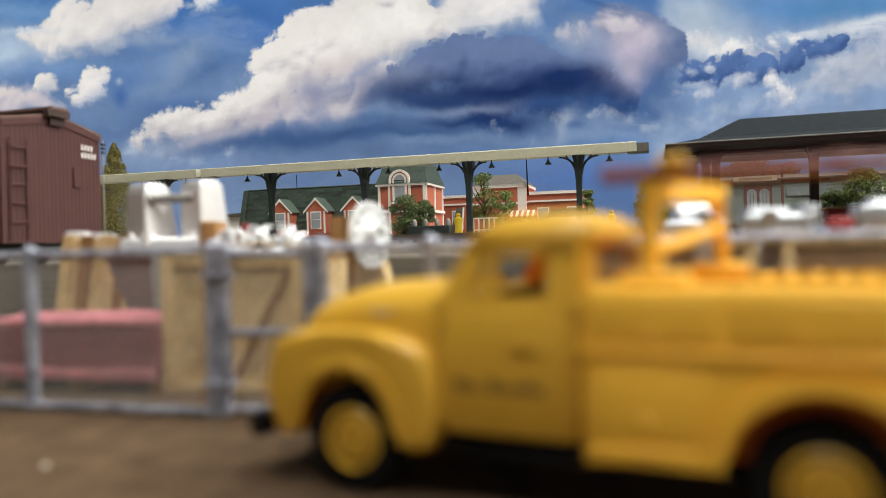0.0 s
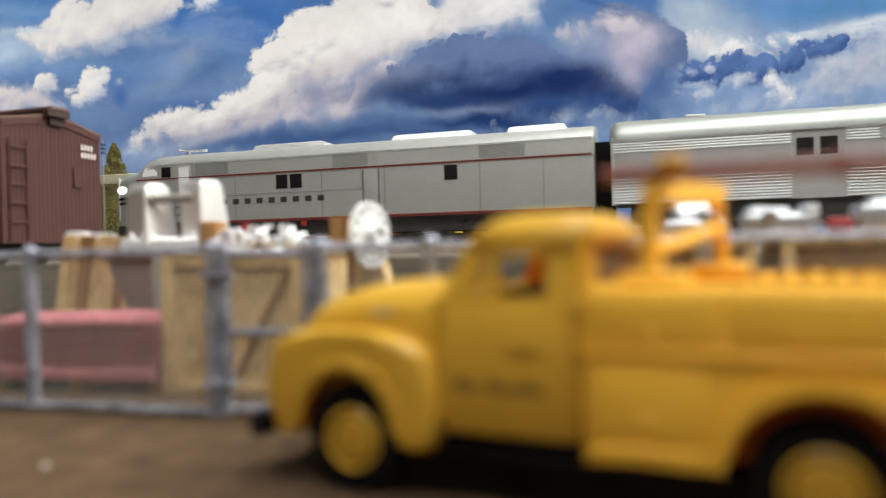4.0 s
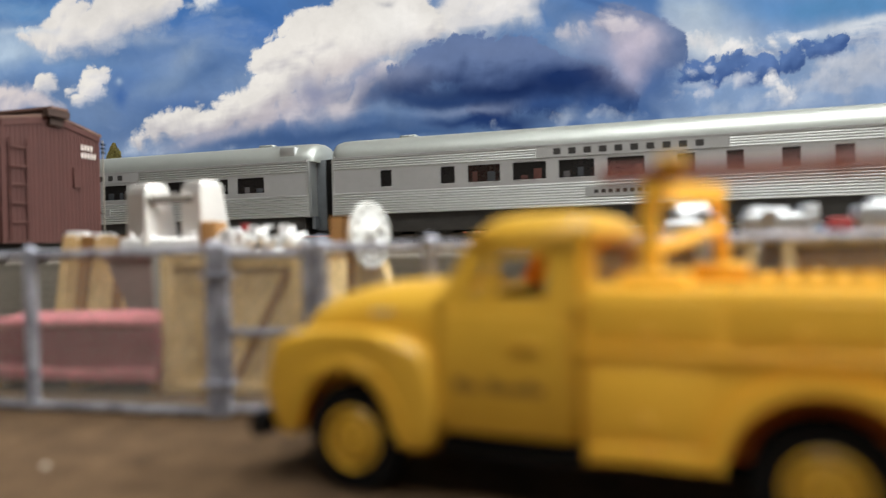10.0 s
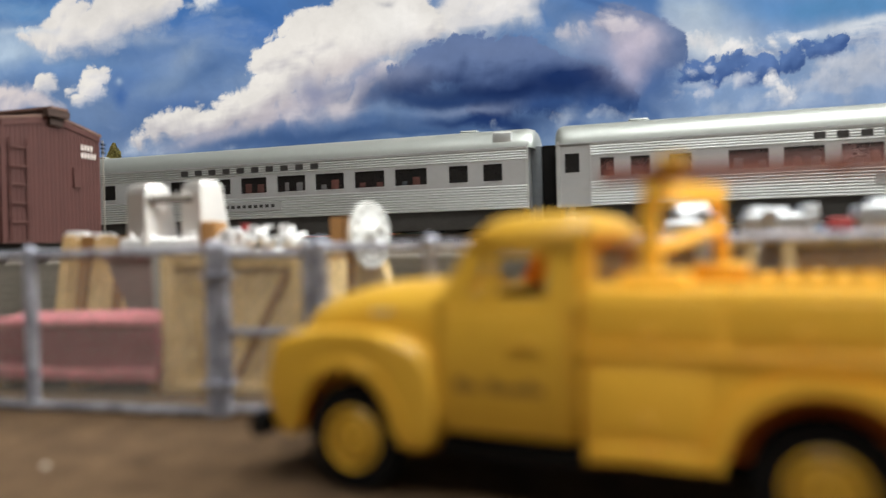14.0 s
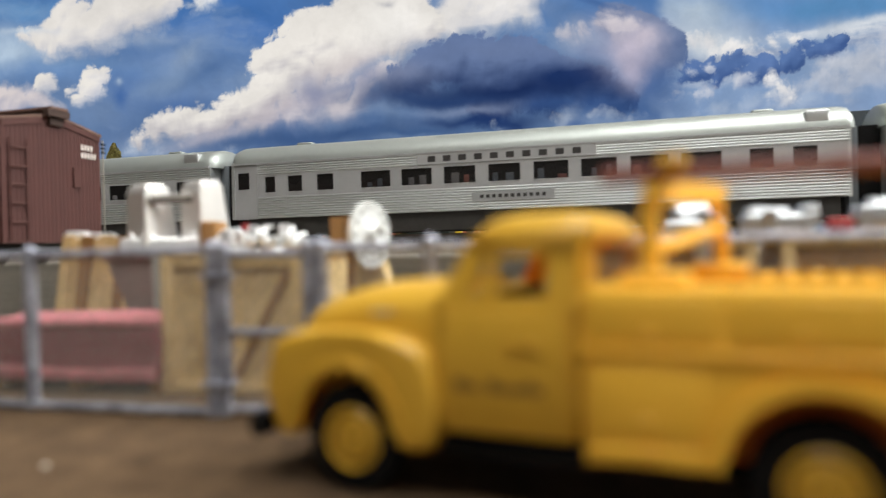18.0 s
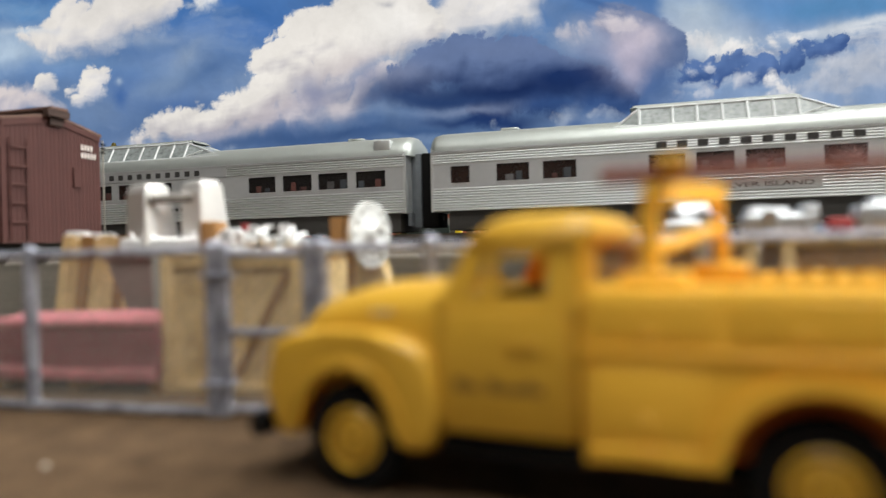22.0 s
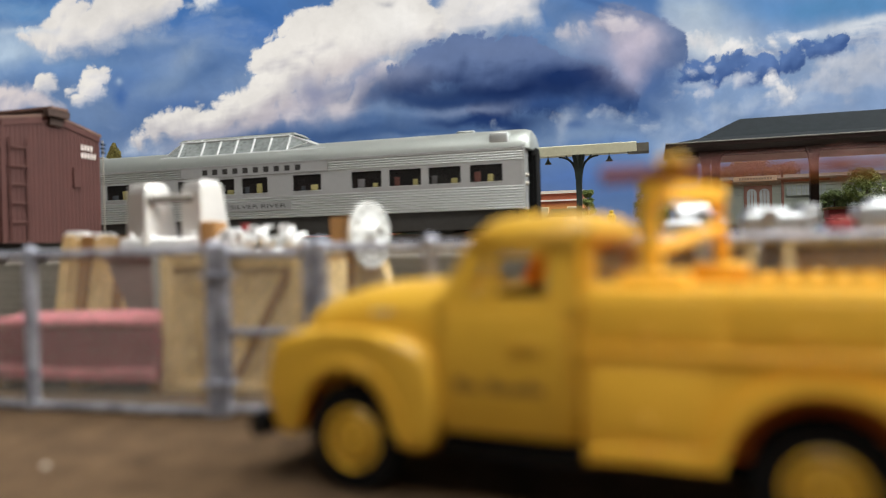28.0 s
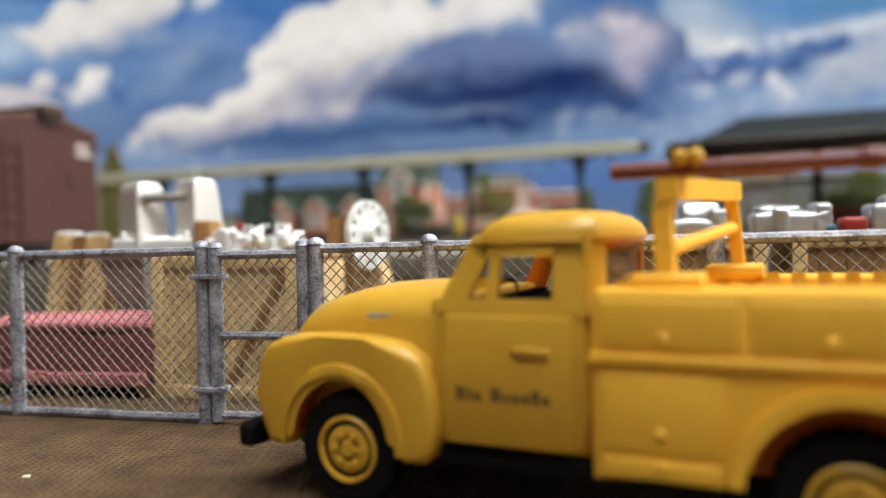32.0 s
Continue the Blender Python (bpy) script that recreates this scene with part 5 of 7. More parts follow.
def passenger_car(index, windows, letters, plate, name, dome=None, board=None, doors=(), baggage=False, tail=False, warm=False, label="", vents=True):
    Lc, XL, XR = 290.0, -1.2, 287.0
    c = thing("passenger_car", at(C0 + PITCH * index, 0, 26.0), label, "railway car", "streamliner cars")
    yn = -17.5
    # lower side, window band, upper side
    spans = [(XL, XR)]
    for d in doors:
        spans = [s for a, b in spans for s in ((a, max(a, min(b, d[0]))), (min(b, max(a, d[1])), b))]
    for a, b in spans:
        if b - a > 2:
            bm = bmesh.new(); prism(bm, fluted(yn, z_(36.2), z_(47.4), 9, 0.5), "x", a, b)
            part("fluted_lower_side", bm, STEEL, c, "corrugated stainless lower side")
    ends = [(XL, XR)]
    if board:
        ends = [(XL, board[0]), (board[1], XR)]
    elif letters:
        ends = [(XL, XR)]
    for d in doors:
        ends = [s for a, b in ends for s in ((a, max(a, min(b, d[0]))), (min(b, max(a, d[1])), b))]
    for a, b in ends:
        if b - a > 2:
            bm = bmesh.new(); prism(bm, fluted(yn, z_(58.8), z_(64.6), 5, 0.5), "x", a, b)
            part("fluted_upper_side", bm, STEEL, c, "corrugated stainless upper side")
    if board:
        bar("letter_board", (board[0] + 0.2, board[1] - 0.2, yn - 0.5, yn + 0.6, z_(59.0), z_(64.2)), STEEL_FLAT, c, "flat grey letter board")
    # window band: piers between the openings
    wz0, wz1 = z_(49.4), z_(57.6)
    edges = [XL] + sorted([v for w in windows for v in w] + [v for d in doors for v in d[:2]]) + [XR]
    bm = bmesh.new()
    for a, b in zip(edges[::2], edges[1::2]):
        if b - a > 0.2:
            box(bm, a, b, yn - 0.15, yn + 0.9, wz0, wz1)
    for a, b in spans:
        if b - a < 0.2:
            continue
        box(bm, a, b, yn - 0.15, yn + 0.9, z_(47.4), wz0)
        box(bm, a, b, yn - 0.15, yn + 0.9, wz1, z_(58.8))
    part("window_band", bm, STEEL_FLAT, c, "smooth grey band between the windows")
    rnd = random.Random(index * 13 + 1)
    for a, b in windows:
        w = part("window", (lambda bm: (box(bm, a, b, yn + 0.55, yn + 0.8, wz0, wz1), bm)[1])(bmesh.new()), PANE_WARM if warm or rnd.random() < 0.08 else PANE, c, "dark glazed window")
        if b - a > 10:
            for k in range(2):
                x = a + 1.2 + k * (b - a) * 0.45 + rnd.random() * (b - a) * 0.22
                h = 2.0 + rnd.random() * 3.2
                mat = SEAT_PALE if tail and k else rnd.choice((SEATBIT, SEAT_RED, SEAT_DARK, SEAT_DARK))
                bar("seat_back", (x, x + 2.2 + rnd.random() * 1.8, yn + 0.42 + k * 0.02, yn + 0.6, wz0 + 0.1, wz0 + h), mat, w, "", 0.08)
        bar("window_sill", (a - 0.2, b + 0.2, yn - 0.3, yn + 0.5, wz0 - 0.25, wz0 + 0.15), STEEL, w)
    # doors
    for d in doors:
        o = part("baggage_door" if baggage else "door", (lambda bm: (box(bm, d[0] + 0.3, d[1] - 0.3, yn + 0.1, yn + 0.7, z_(36.0), z_(64.0)), bm)[1])(bmesh.new()), STEEL_FLAT, c, "smooth grey door")
        for a, b in d[2:]:
            bar("door_window", (a, b, yn - 0.02, yn + 0.4, z_(54.0) if baggage else z_(51.6), z_(61.2) if baggage else z_(60.2)), PANE, o)
        for x in (d[0], d[1] - 0.4):
            bar("door_post", (x, x + 0.4, yn - 0.3, yn + 0.6, z_(36.0), z_(64.4)), STEEL, o)
    # far side, ends, roof
    bar("far_side", (XL, XR, 16.6, 17.6, z_(36.2), z_(64.6)), STEEL_FLAT, c)
    for x in (XL - 0.5, XR - 0.5):
        bar("end_wall", (x, x + 1.0, -17.2, 17.2, z_(36.2), z_(66.0)), STEEL, c)
    arc = [(17.6 * math.cos(a), z_(64.4) + 11.0 * math.sin(a) ** 0.85) for a in np.linspace(0, math.pi, 19)]
    bm = bmesh.new()
    secs = []
    for x, k, dz in ((XL - 1.4, 0.86, -2.2), (XL - 0.4, 0.95, -0.7), (XL + 2, 0.995, -0.1), (XL + 5, 1, 0), (XR - 5, 1, 0), (XR - 1, 0.995, -0.1), (XR + 1.4, 0.95, -0.7), (XR + 2.8, 0.84, -2.4)):
        secs.append([(x, y * k, z + dz * (z - z_(64.4)) / 10.8) for y, z in arc])
    loft(bm, secs)
    part("roof", bm, ROOF_SILVER, c, "rounded pale silver roof", True)
    bm = bmesh.new(); prism(bm, [(yn - 0.7, z_(64.3)), (yn - 0.7, z_(65.0)), (yn + 0.6, z_(65.2)), (yn + 0.6, z_(64.3))], "x", XL, XR)
    part("gutter", bm, STEEL_FLAT, c)
    if vents:
        for x in (30, Lc - 38):
            bm = bmesh.new(); round_box(bm, x, x + 9, -5.5, -1, z_(73.8), z_(76.2), 0.8)
            part("roof_vent", bm, ROOF_SILVER, c, "", True)
        bm = bmesh.new(); round_box(bm, Lc - 19, Lc - 10, -17.2, -11, z_(67.4), z_(72.4), 0.6)
        part("vent_cover", bm, STEEL, c, "", True)
    # underframe and ends
    bar("underframe", (6, Lc - 6, -15.5, 15.5, z_(27.2), z_(36.3)), UNDER, c, "dark underframe", 0.3)
    for x0, x1 in ((80, 108), (118, 150), (168, 205)):
        bar("equipment_box", (x0, x1, -14.8, -3, z_(28.0), z_(31.4)), UNDER, c, "", 0.5)
    for x0, x1 in ((XL - 8.6, XL), (XR, XR + 5.6)):
        if tail and x0 > 100:
            bm = bmesh.new(); prism(bm, [(-6, z_(30)), (6, z_(30)), (6, z_(62)), (4.2, z_(65)), (-4.2, z_(65)), (-6, z_(62))], "x", XR, XR + 4.5)
            part("diaphragm", bm, RUBBER, c, "black ribbed diaphragm on the tail")
            for k in range(3):
                bm = bmesh.new(); prism(bm, [(-6.6, z_(29.6)), (6.6, z_(29.6)), (6.6, z_(62.3)), (4.6, z_(65.7)), (-4.6, z_(65.7)), (-6.6, z_(62.3))], "x", XR + 0.6 + k * 1.5, XR + 1.3 + k * 1.5)
                part("diaphragm_rib", bm, BLACK, c)
            for z in (48, 52):
                bm = bmesh.new(); turned(bm, [(1.1, XR - 0.2), (1.1, XR + 1.4), (0.6, XR + 1.9)], 12, (0, -14, z_(z)), "x")
                part("marker_lamp", bm, CHROME, c, "", True)
        else:
            bar("diaphragm", (x0, x1, -8, 8, z_(29), z_(66)), RUBBER if x0 < 0 else DIAPH, c, "black ribbed diaphragm" if x0 < 0 else "dark grey vestibule hood", 0.6)
            if x0 > 0:
                bar("grab_rail", (XR + 0.4, XR + 1.0, -15.5, -14.9, z_(38), z_(52)), SILVER_DULL, c)
                bar("buffer_plate", (XR + 0.4, XR + 2.2, -14, -9, z_(30), z_(36.5)), DIAPH, c)
        bar("coupler", (x0 + 0.4, x1, -1.5, 1.5, z_(32.5), z_(35)), UNDER, c)
        bar("corner_post", ((XL - 0.8, XL + 0.6) if x0 < 0 else (XR - 0.6, XR + 0.8)) + (-17.7, -16.2, z_(36), z_(64.6)), STEEL, c)
    bogie(c, 42); bogie(c, Lc - 42)
    if letters:
        letter_bars(c, letters[0], letters[1], z_(60.2), 2.8, 10, yn - (0.5 if board else 0.68))
    if plate:
        pl = bar("name_plate", (plate[0], plate[1], yn - 0.85, yn - 0.3, z_(40.6), z_(44.6)), PLATE, c, "pale name plate")
        if name:
            side_text(pl, name, plate[0] + 3, plate[1] - 3, z_(41.6), 2.0, yn - 0.86)
        else:
            letter_bars(pl, plate[0] + 4, plate[1] - 4, z_(41.8), 1.6, 11, yn - 0.86, fill=0.6)
    if dome:
        d0, d1 = dome
        zt, zb = z_(79.6), z_(71.2)
        p0, p1 = d0 + 11, d1 - 22
        hw = 14.2
        bm = bmesh.new()
        loft(bm, [[(p0 - 4, -8.5, z_(80.2)), (p1 + 2, -8.5, z_(80.2)), (p1 + 2, 8.5, z_(80.2)), (p0 - 4, 8.5, z_(80.2))],
                  [(p0 - 2, -6, z_(81.8)), (p1, -6, z_(81.8)), (p1, 6, z_(81.8)), (p0 - 2, 6, z_(81.8))]])
        dm = part("dome_roof", bm, ROOF_SILVER, c, "silver dome roof")

        def frame_bar(pa, pb, r=0.55):
            bm = bmesh.new(); tube(bm, [pa, pb], r, 6)
            part("dome_frame", bm, DOMEFRAME, dm)
        for s in (-1, 1):
            top_y, bot_y = 9.4 * s, hw * s
            xs = [p0, p0 + 14.2, p0 + 24.4, p0 + 34.8, p0 + 45.0, p0 + 55.2, p1]
            for a, b in zip(xs, xs[1:]):
                bm = bmesh.new()
                loft(bm, [[(a + 0.5, bot_y - 0.2 * k * s, zb), (b - 0.5, bot_y - 0.2 * k * s, zb), (b - 0.5, top_y - 0.2 * k * s, zt), (a + 0.5, top_y - 0.2 * k * s, zt)] for k in (0, 1)])
                part("dome_pane", bm, DOMEGLASS, dm, "grey curved dome glass")
            for x in xs:
                frame_bar((x, bot_y, zb), (x, top_y, zt), 0.6)
            frame_bar((p0, top_y, zt), (p1, top_y, zt), 0.6)
            frame_bar((d0, bot_y, zb - 0.3), (d1, bot_y, zb - 0.3), 0.7)
            frame_bar((d0, bot_y * 0.9, zb - 0.3), (p0, top_y, zt), 0.6)
            frame_bar((d1, bot_y * 0.8, zb - 0.3), (p1, top_y, zt), 0.6)
            frame_bar((p1 + 11, bot_y * 0.9, zb + 3.4), (p1, bot_y, zb), 0.4)
            bm = bmesh.new()
            loft(bm, [[(d0, (bot_y - 0.2 * k * s) * 0.9, zb - 0.2), (p0 - 0.6, bot_y - 0.2 * k * s, zb), (p0 - 0.6, top_y - 0.2 * k * s, zt)] for k in (0, 1)])
            part("dome_pane", bm, DOMEGLASS, dm)
            bm = bmesh.new()
            loft(bm, [[(d1, (bot_y - 0.2 * k * s) * 0.8, zb - 0.2), (p1 + 0.6, bot_y - 0.2 * k * s, zb), (p1 + 0.6, top_y - 0.2 * k * s, zt)] for k in (0, 1)])
            part("dome_pane", bm, DOMEGLASS, dm)
        bm = bmesh.new()
        loft(bm, [[(d0, -12.6, zb - 0.4), (d0, 12.6, zb - 0.4), (p0 - 0.4, 9.2, zt), (p0 - 0.4, -9.2, zt)], [(d0 + 0.5, -12.4, zb - 0.6), (d0 + 0.5, 12.4, zb - 0.6), (p0, 9.0, zt - 0.4), (p0, -9.0, zt - 0.4)]])
        part("dome_end_pane", bm, DOMEGLASS, dm)
        bm = bmesh.new()
        loft(bm, [[(d1, -11.4, zb - 0.4), (d1, 11.4, zb - 0.4), (p1 + 0.4, 9.2, zt), (p1 + 0.4, -9.2, zt)], [(d1 - 0.5, -11.2, zb - 0.6), (d1 - 0.5, 11.2, zb - 0.6), (p1, 9.0, zt - 0.4), (p1, -9.0, zt - 0.4)]])
        part("dome_end_pane", bm, DOMEGLASS, dm)
        for k in range(8):
            x = p0 + 2 + k * (p1 - p0 - 4) / 7
            frame_bar((x, -8.5, z_(80.6)), (x, 8.5, z_(80.6)), 0.35)
    TRAIN.append((c, index))
    return c


baggage_car = passenger_car(1, [], (115, 173), None, None, board=(103.8, 185.3), doors=((70.9, 91.5, (73, 79.6), (82, 88.5)), (196.4, 226.7, (199, 209.3), (211.3, 223.2))), baggage=True,
              label="stainless steel baggage car with two wide doors")
bar("name_plate", (146.5, 156.5, -18.3, -17.7, z_(40.8), z_(43.8)), UNDER, baggage_car, "small dark plate")
passenger_car(2, [(34, 41), (54.5, 61.6), (75.2, 81.9), (96.8, 103.4), (117, 123.8), (138.2, 153.2), (159.8, 176), (181.6, 197), (202.7, 218.7), (224.2, 240.5), (246, 262)],
              (113.9, 174.4), (126.5, 165), "SILVER INN", board=(102.7, 184.8), doors=((14.6, 29.6, (19.2, 25.1)),), label="stainless steel dining car with large windows")
passenger_car(3, [(24, 30), (55, 62), (68.4, 84), (90, 105.5), (111.3, 127.2), (133, 149), (162.6, 170), (182.6, 189.5), (204.2, 211.4), (224.1, 231.5), (245.8, 253.4), (273.5, 280)],
              (109, 174.3), (123, 164), "", board=(101, 184), label="stainless steel car with large and small windows")
COACH = [(17.6, 23.6), (30.8, 39), (47.2, 56.4), (71.2, 87), (92.6, 108.2), (114.2, 129.8), (136, 151.2), (157.4, 173.4), (179, 194.8), (200.6, 216.5), (222, 238.4), (249.4, 258.8), (266.2, 275.4)]
passenger_car(4, COACH, (100, 182), (116.5, 160), "", doors=((-0.6, 13.6, (1.9, 8.4)),), label="stainless steel coach with a long row of windows")
passenger_car(5, COACH, (104, 187), (126, 168), "", doors=((-0.6, 13.6, (1.9, 8.4)),), label="stainless steel coach with a long row of windows")
passenger_car(6, COACH, (106.5, 180), (128, 167), "", doors=((-0.6, 13.6, (1.9, 8.4)),), board=(101, 186), label="stainless steel coach with a plain letter board")
DOMED_MORE = [(8, 17.3)]
DOMED = [(30.2, 45.6), (52, 67.2), (98.8, 114), (118.4, 133.8), (138.2, 153.5), (168, 184), (200.6, 216.6), (220.6, 237.2), (240.8, 257), (261.4, 277.2)]
passenger_car(7, DOMED, (113, 172), (124, 165), "", dome=(84, 181), board=(101, 188), label="stainless steel dome car with grey dome panes")
passenger_car(8, DOMED_MORE + DOMED, (102, 184), (124, 167), "SILVER ISLAND", dome=(84, 182), warm=True, label="stainless steel dome car with brown windows")
passenger_car(9, DOMED_MORE + DOMED, (102.5, 183.5), (128, 166), "", dome=(85, 185), label="stainless steel dome car with grey dome panes")
passenger_car(10, DOMED, (114.8, 173.4), (128.5, 167), "SILVER RIVER", dome=(86, 185), board=(101, 188), tail=True, label="stainless steel dome car closing the train")


def locomotive():
    c = thing("diesel_locomotive", at(C0, 0, 26.0), "silver streamlined diesel locomotive with red stripes", "locomotive", "streamliner cars")
    full = [(-17.5, z_(35.2)), (-17.5, z_(66.4)), (-16.9, z_(68.4)), (-14.6, z_(71)), (-10, z_(73.2)), (0, z_(74.6)), (10, z_(73.2)), (14.6, z_(71)), (16.9, z_(68.4)), (17.5, z_(66.4)), (17.5, z_(35.2))]
    bm = bmesh.new(); loft(bm, [[(x, y, z) for y, z in full] for x in (72, 293)])
    part("hood_body", bm, LOCO_GREY, c, "plain silver body side", True)
    # cab and nose
    bm = bmesh.new()
    secs = []
    for x, w, top in ((29.2, 7.5, 60), (29.6, 10.5, 63), (31.0, 13.0, 64.4), (34.5, 15.2, 65.2), (39.5, 16.6, 65.6), (42.5, 17.2, 65.9), (45, 17.35, 66.6), (48, 17.4, 69.8), (51.5, 17.45, 72.8), (56, 17.5, 74.2), (72.2, 17.5, 74.6)):
        s = w / 17.5
        bot = 35.2
        secs.append([(x, y * s, z_(bot) + (z - z_(35.2)) * (top - bot) / (74.6 - 35.2)) for y, z in full])
    loft(bm, secs)
    nose = part("nose", bm, LOCO_GREY, c, "rounded silver cab and nose", True)
    for yy in (-14.2, 14.2):
        bm = bmesh.new(); bmesh.ops.create_icosphere(bm, subdivisions=2, radius=0.003, matrix=Matrix.Translation((0.0358, yy * 0.001, z_(54.9) * 0.001)) @ Matrix.Diagonal((1.7, 0.9, 0.85, 1)))
        bmesh.ops.scale(bm, vec=(1000, 1000, 1000), verts=bm.verts)
        part("headlight", bm, HEADLIGHT, nose, "lit oval headlight", True)
    for s in (-1, 1):
        bm = bmesh.new()
        loft(bm, [[(46.0 + k, s * 2.0, z_(67.2)), (46.2 + k, s * 8.0, z_(66.8)), (49.4 + k, s * 7.0, z_(69.8)), (49.2 + k, s * 2.0, z_(70.3))] for k in (-0.5, 0.8)])
        part("windshield", bm, CHROME, nose, "pale reflecting windshield pane")
        bar("number_board", (38, 43, s * 15.4 - 0.6, s * 15.4 + 0.6, z_(56), z_(59)), PLATE, nose)
    for z in (46.8, 49.4):
        bm = bmesh.new(); loft(bm, [[(31.6, -14.2, z_(z + k)), (39.6, -17.3, z_(z + k)), (40.0, -15.8, z_(z + k)), (33.0, -12.8, z_(z + k))] for k in (0, 1.5)])
        part("nose_vent", bm, BLACK, nose, "black vent slot")
    # quarter pane: the lamp's reflection is put in as plain white
    bm = bmesh.new(); loft(bm, [[(50.0, -17.7 + k, z_(61.4)), (59.4, -17.7 + k, z_(61.6)), (59.2, -17.55 + k, z_(64.0)), (56.4, -17.3 + k, z_(66.4)), (51.6, -17.3 + k, z_(66.0))] for k in (-0.1, 1.6)])
    part("quarter_pane", bm, WHITE_GLARE_GRILLE, nose, "quarter pane with its lamp reflection painted white")
    bm = bmesh.new(); loft(bm, [[(46.6, -17.4 + k, z_(52.6)), (48.6, -17.5 + k, z_(52.6)), (48.6, -17.5 + k, z_(55.2)), (46.6, -17.4 + k, z_(55.2))] for k in (-0.2, 0.6)])
    part("number_plate", bm, PLATE, nose)
    # extra bright plate standing for the highlight on the nose's near corner
    bm = bmesh.new(); loft(bm, [[(28.9, -7.0, z_(38)), (31.2, -13.4, z_(38)), (31.2, -13.4, z_(62.5)), (29.0, -7.0, z_(60))], [(28.5, -7.0, z_(38)), (30.9, -13.7, z_(38)), (30.9, -13.7, z_(62.5)), (28.7, -7.0, z_(60))]])
    part("nose_highlight", bm, SILVER, nose, "bright plate added as the highlight on the rounded nose")
    yn = -17.5
    for x in (60.6, 82.0):
        bar("panel_seam", (x, x + 0.3, yn - 0.08, yn + 0.2, z_(36.5), z_(66)), GUN, c)
    bar("cab_window", (62.4, 68.4, yn - 0.15, yn + 0.5, z_(60.4), z_(66.0)), PANE, c, "dark cab window", 0.1)
    dr = bar("cab_door", (71.0, 80.6, yn - 0.25, yn + 0.3, z_(36.4), z_(66.4)), STEEL_FLAT, c, "grey cab door", 0.1)
    bm = bmesh.new(); prism(bm, fluted(yn - 0.25, z_(48.8), z_(65.4), 18, 0.1), "x", 73.6, 80.0)
    part("door_grille", bm, WHITE_GLARE_GRILLE, dr, "pale ribbed grille", True)
    for x0, x1 in ((132.3, 138.9), (140.2, 147.0), (222.7, 229.3)):
        w = bar("side_window", (x0, x1, yn - 0.12, yn + 0.4, z_(51.2), z_(58.4)), PANE, c, "dark square window")
        bar("window_rim", (x0 - 0.5, x1 + 0.5, yn - 0.25, yn - 0.05, z_(58.3), z_(58.9)), STEEL, w)
    rd = bar("side_door", (180.4, 189.6, yn - 0.2, yn + 0.4, z_(36.4), z_(58.8)), STEEL_FLAT, c, "recessed side door", 0.1)
    bar("door_step", (183.0, 188, yn - 0.5, yn + 0.2, z_(37.0), z_(39)), CHROME, rd)
    for x0, x1 in ((84, 104), (164.5, 183.4), (240, 262)):
        bm = bmesh.new(); prism(bm, fluted(yn + 0.1, z_(60.6), z_(66.6), 11, 0.22), "x", x0, x1)
        part("air_grille", bm, LOCO_SLAT, c, "grey air intake grille", True)
    bm = bmesh.new(); prism(bm, [(yn - 0.3, z_(59.3)), (yn - 0.3, z_(60.1)), (yn + 0.3, z_(60.1)), (yn + 0.3, z_(59.3))], "x", 46, 292)
    part("stripe", bm, STRIPE, c, "thin red-brown stripe")
    bm = bmesh.new(); prism(bm, [(yn - 0.3, z_(34.6)), (yn - 0.3, z_(35.9)), (yn + 0.3, z_(35.9)), (yn + 0.3, z_(34.6))], "x", 40, 292)
    part("stripe", bm, STRIPE, c, "red-brown sill stripe")
    bar("fuel_cap", (146, 149, yn - 0.2, yn + 0.6, z_(31.6), z_(34.4)), REDBIT, c, "small red cap", 0.4)
    # added silver bar that imitates the white gleam on the roof edge
    bar("roof_edge_gleam", (58, 292, yn - 0.12, yn + 0.6, z_(66.8), z_(67.6)), SILVER, c, "added bright bar imitating the gleam along the roof edge")
    for x in (70.6, 76.4):
        bar("ladder_rail", (x, x + 0.5, yn - 0.7, yn - 0.2, z_(29.0), z_(48.6)), GUN, dr)
    for z in (31.0, 35.4, 39.4, 43.6, 47.6):
        bar("rung", (70.6, 76.8, yn - 0.8, yn - 0.2, z_(z), z_(z + 0.7)), GUN, dr)
    for x in (180.2, 188.6):
        bar("door_jamb", (x, x + 1.0, yn - 0.25, yn + 0.3, z_(36.4), z_(58.6)), GUN, rd)
    for z in (49.0,):
        bar("batten", (84, 180, yn - 0.2, yn + 0.2, z_(z), z_(z + 0.5)), STEEL, c)
    for x in (108, 158, 192, 240, 270):
        bar("panel_seam", (x, x + 0.3, yn - 0.08, yn + 0.2, z_(36.5), z_(59)), GUN, c)
    letter_bars(c, 92.7, 160, z_(44.2), 2.8, 10, yn - 0.12)
    # roof gear
    for x0, x1 in ((114, 156), (193, 235), (252, 280)):
        bm = bmesh.new(); loft(bm, [[(x0, -9, z_(73.0)), (x1, -9, z_(73.0)), (x1, 9, z_(73.0)), (x0, 9, z_(73.0))], [(x0 + 1, -8, z_(75.6)), (x1 - 1, -8, z_(75.6)), (x1 - 1, 8, z_(75.6)), (x0 + 1, 8, z_(75.6))], [(x0 + 3.5, -6, z_(76.3)), (x1 - 3.5, -6, z_(76.3)), (x1 - 3.5, 6, z_(76.3)), (x0 + 3.5, 6, z_(76.3))]])
        part("roof_hatch", bm, SILVER, c, "pale raised roof hatch", True)
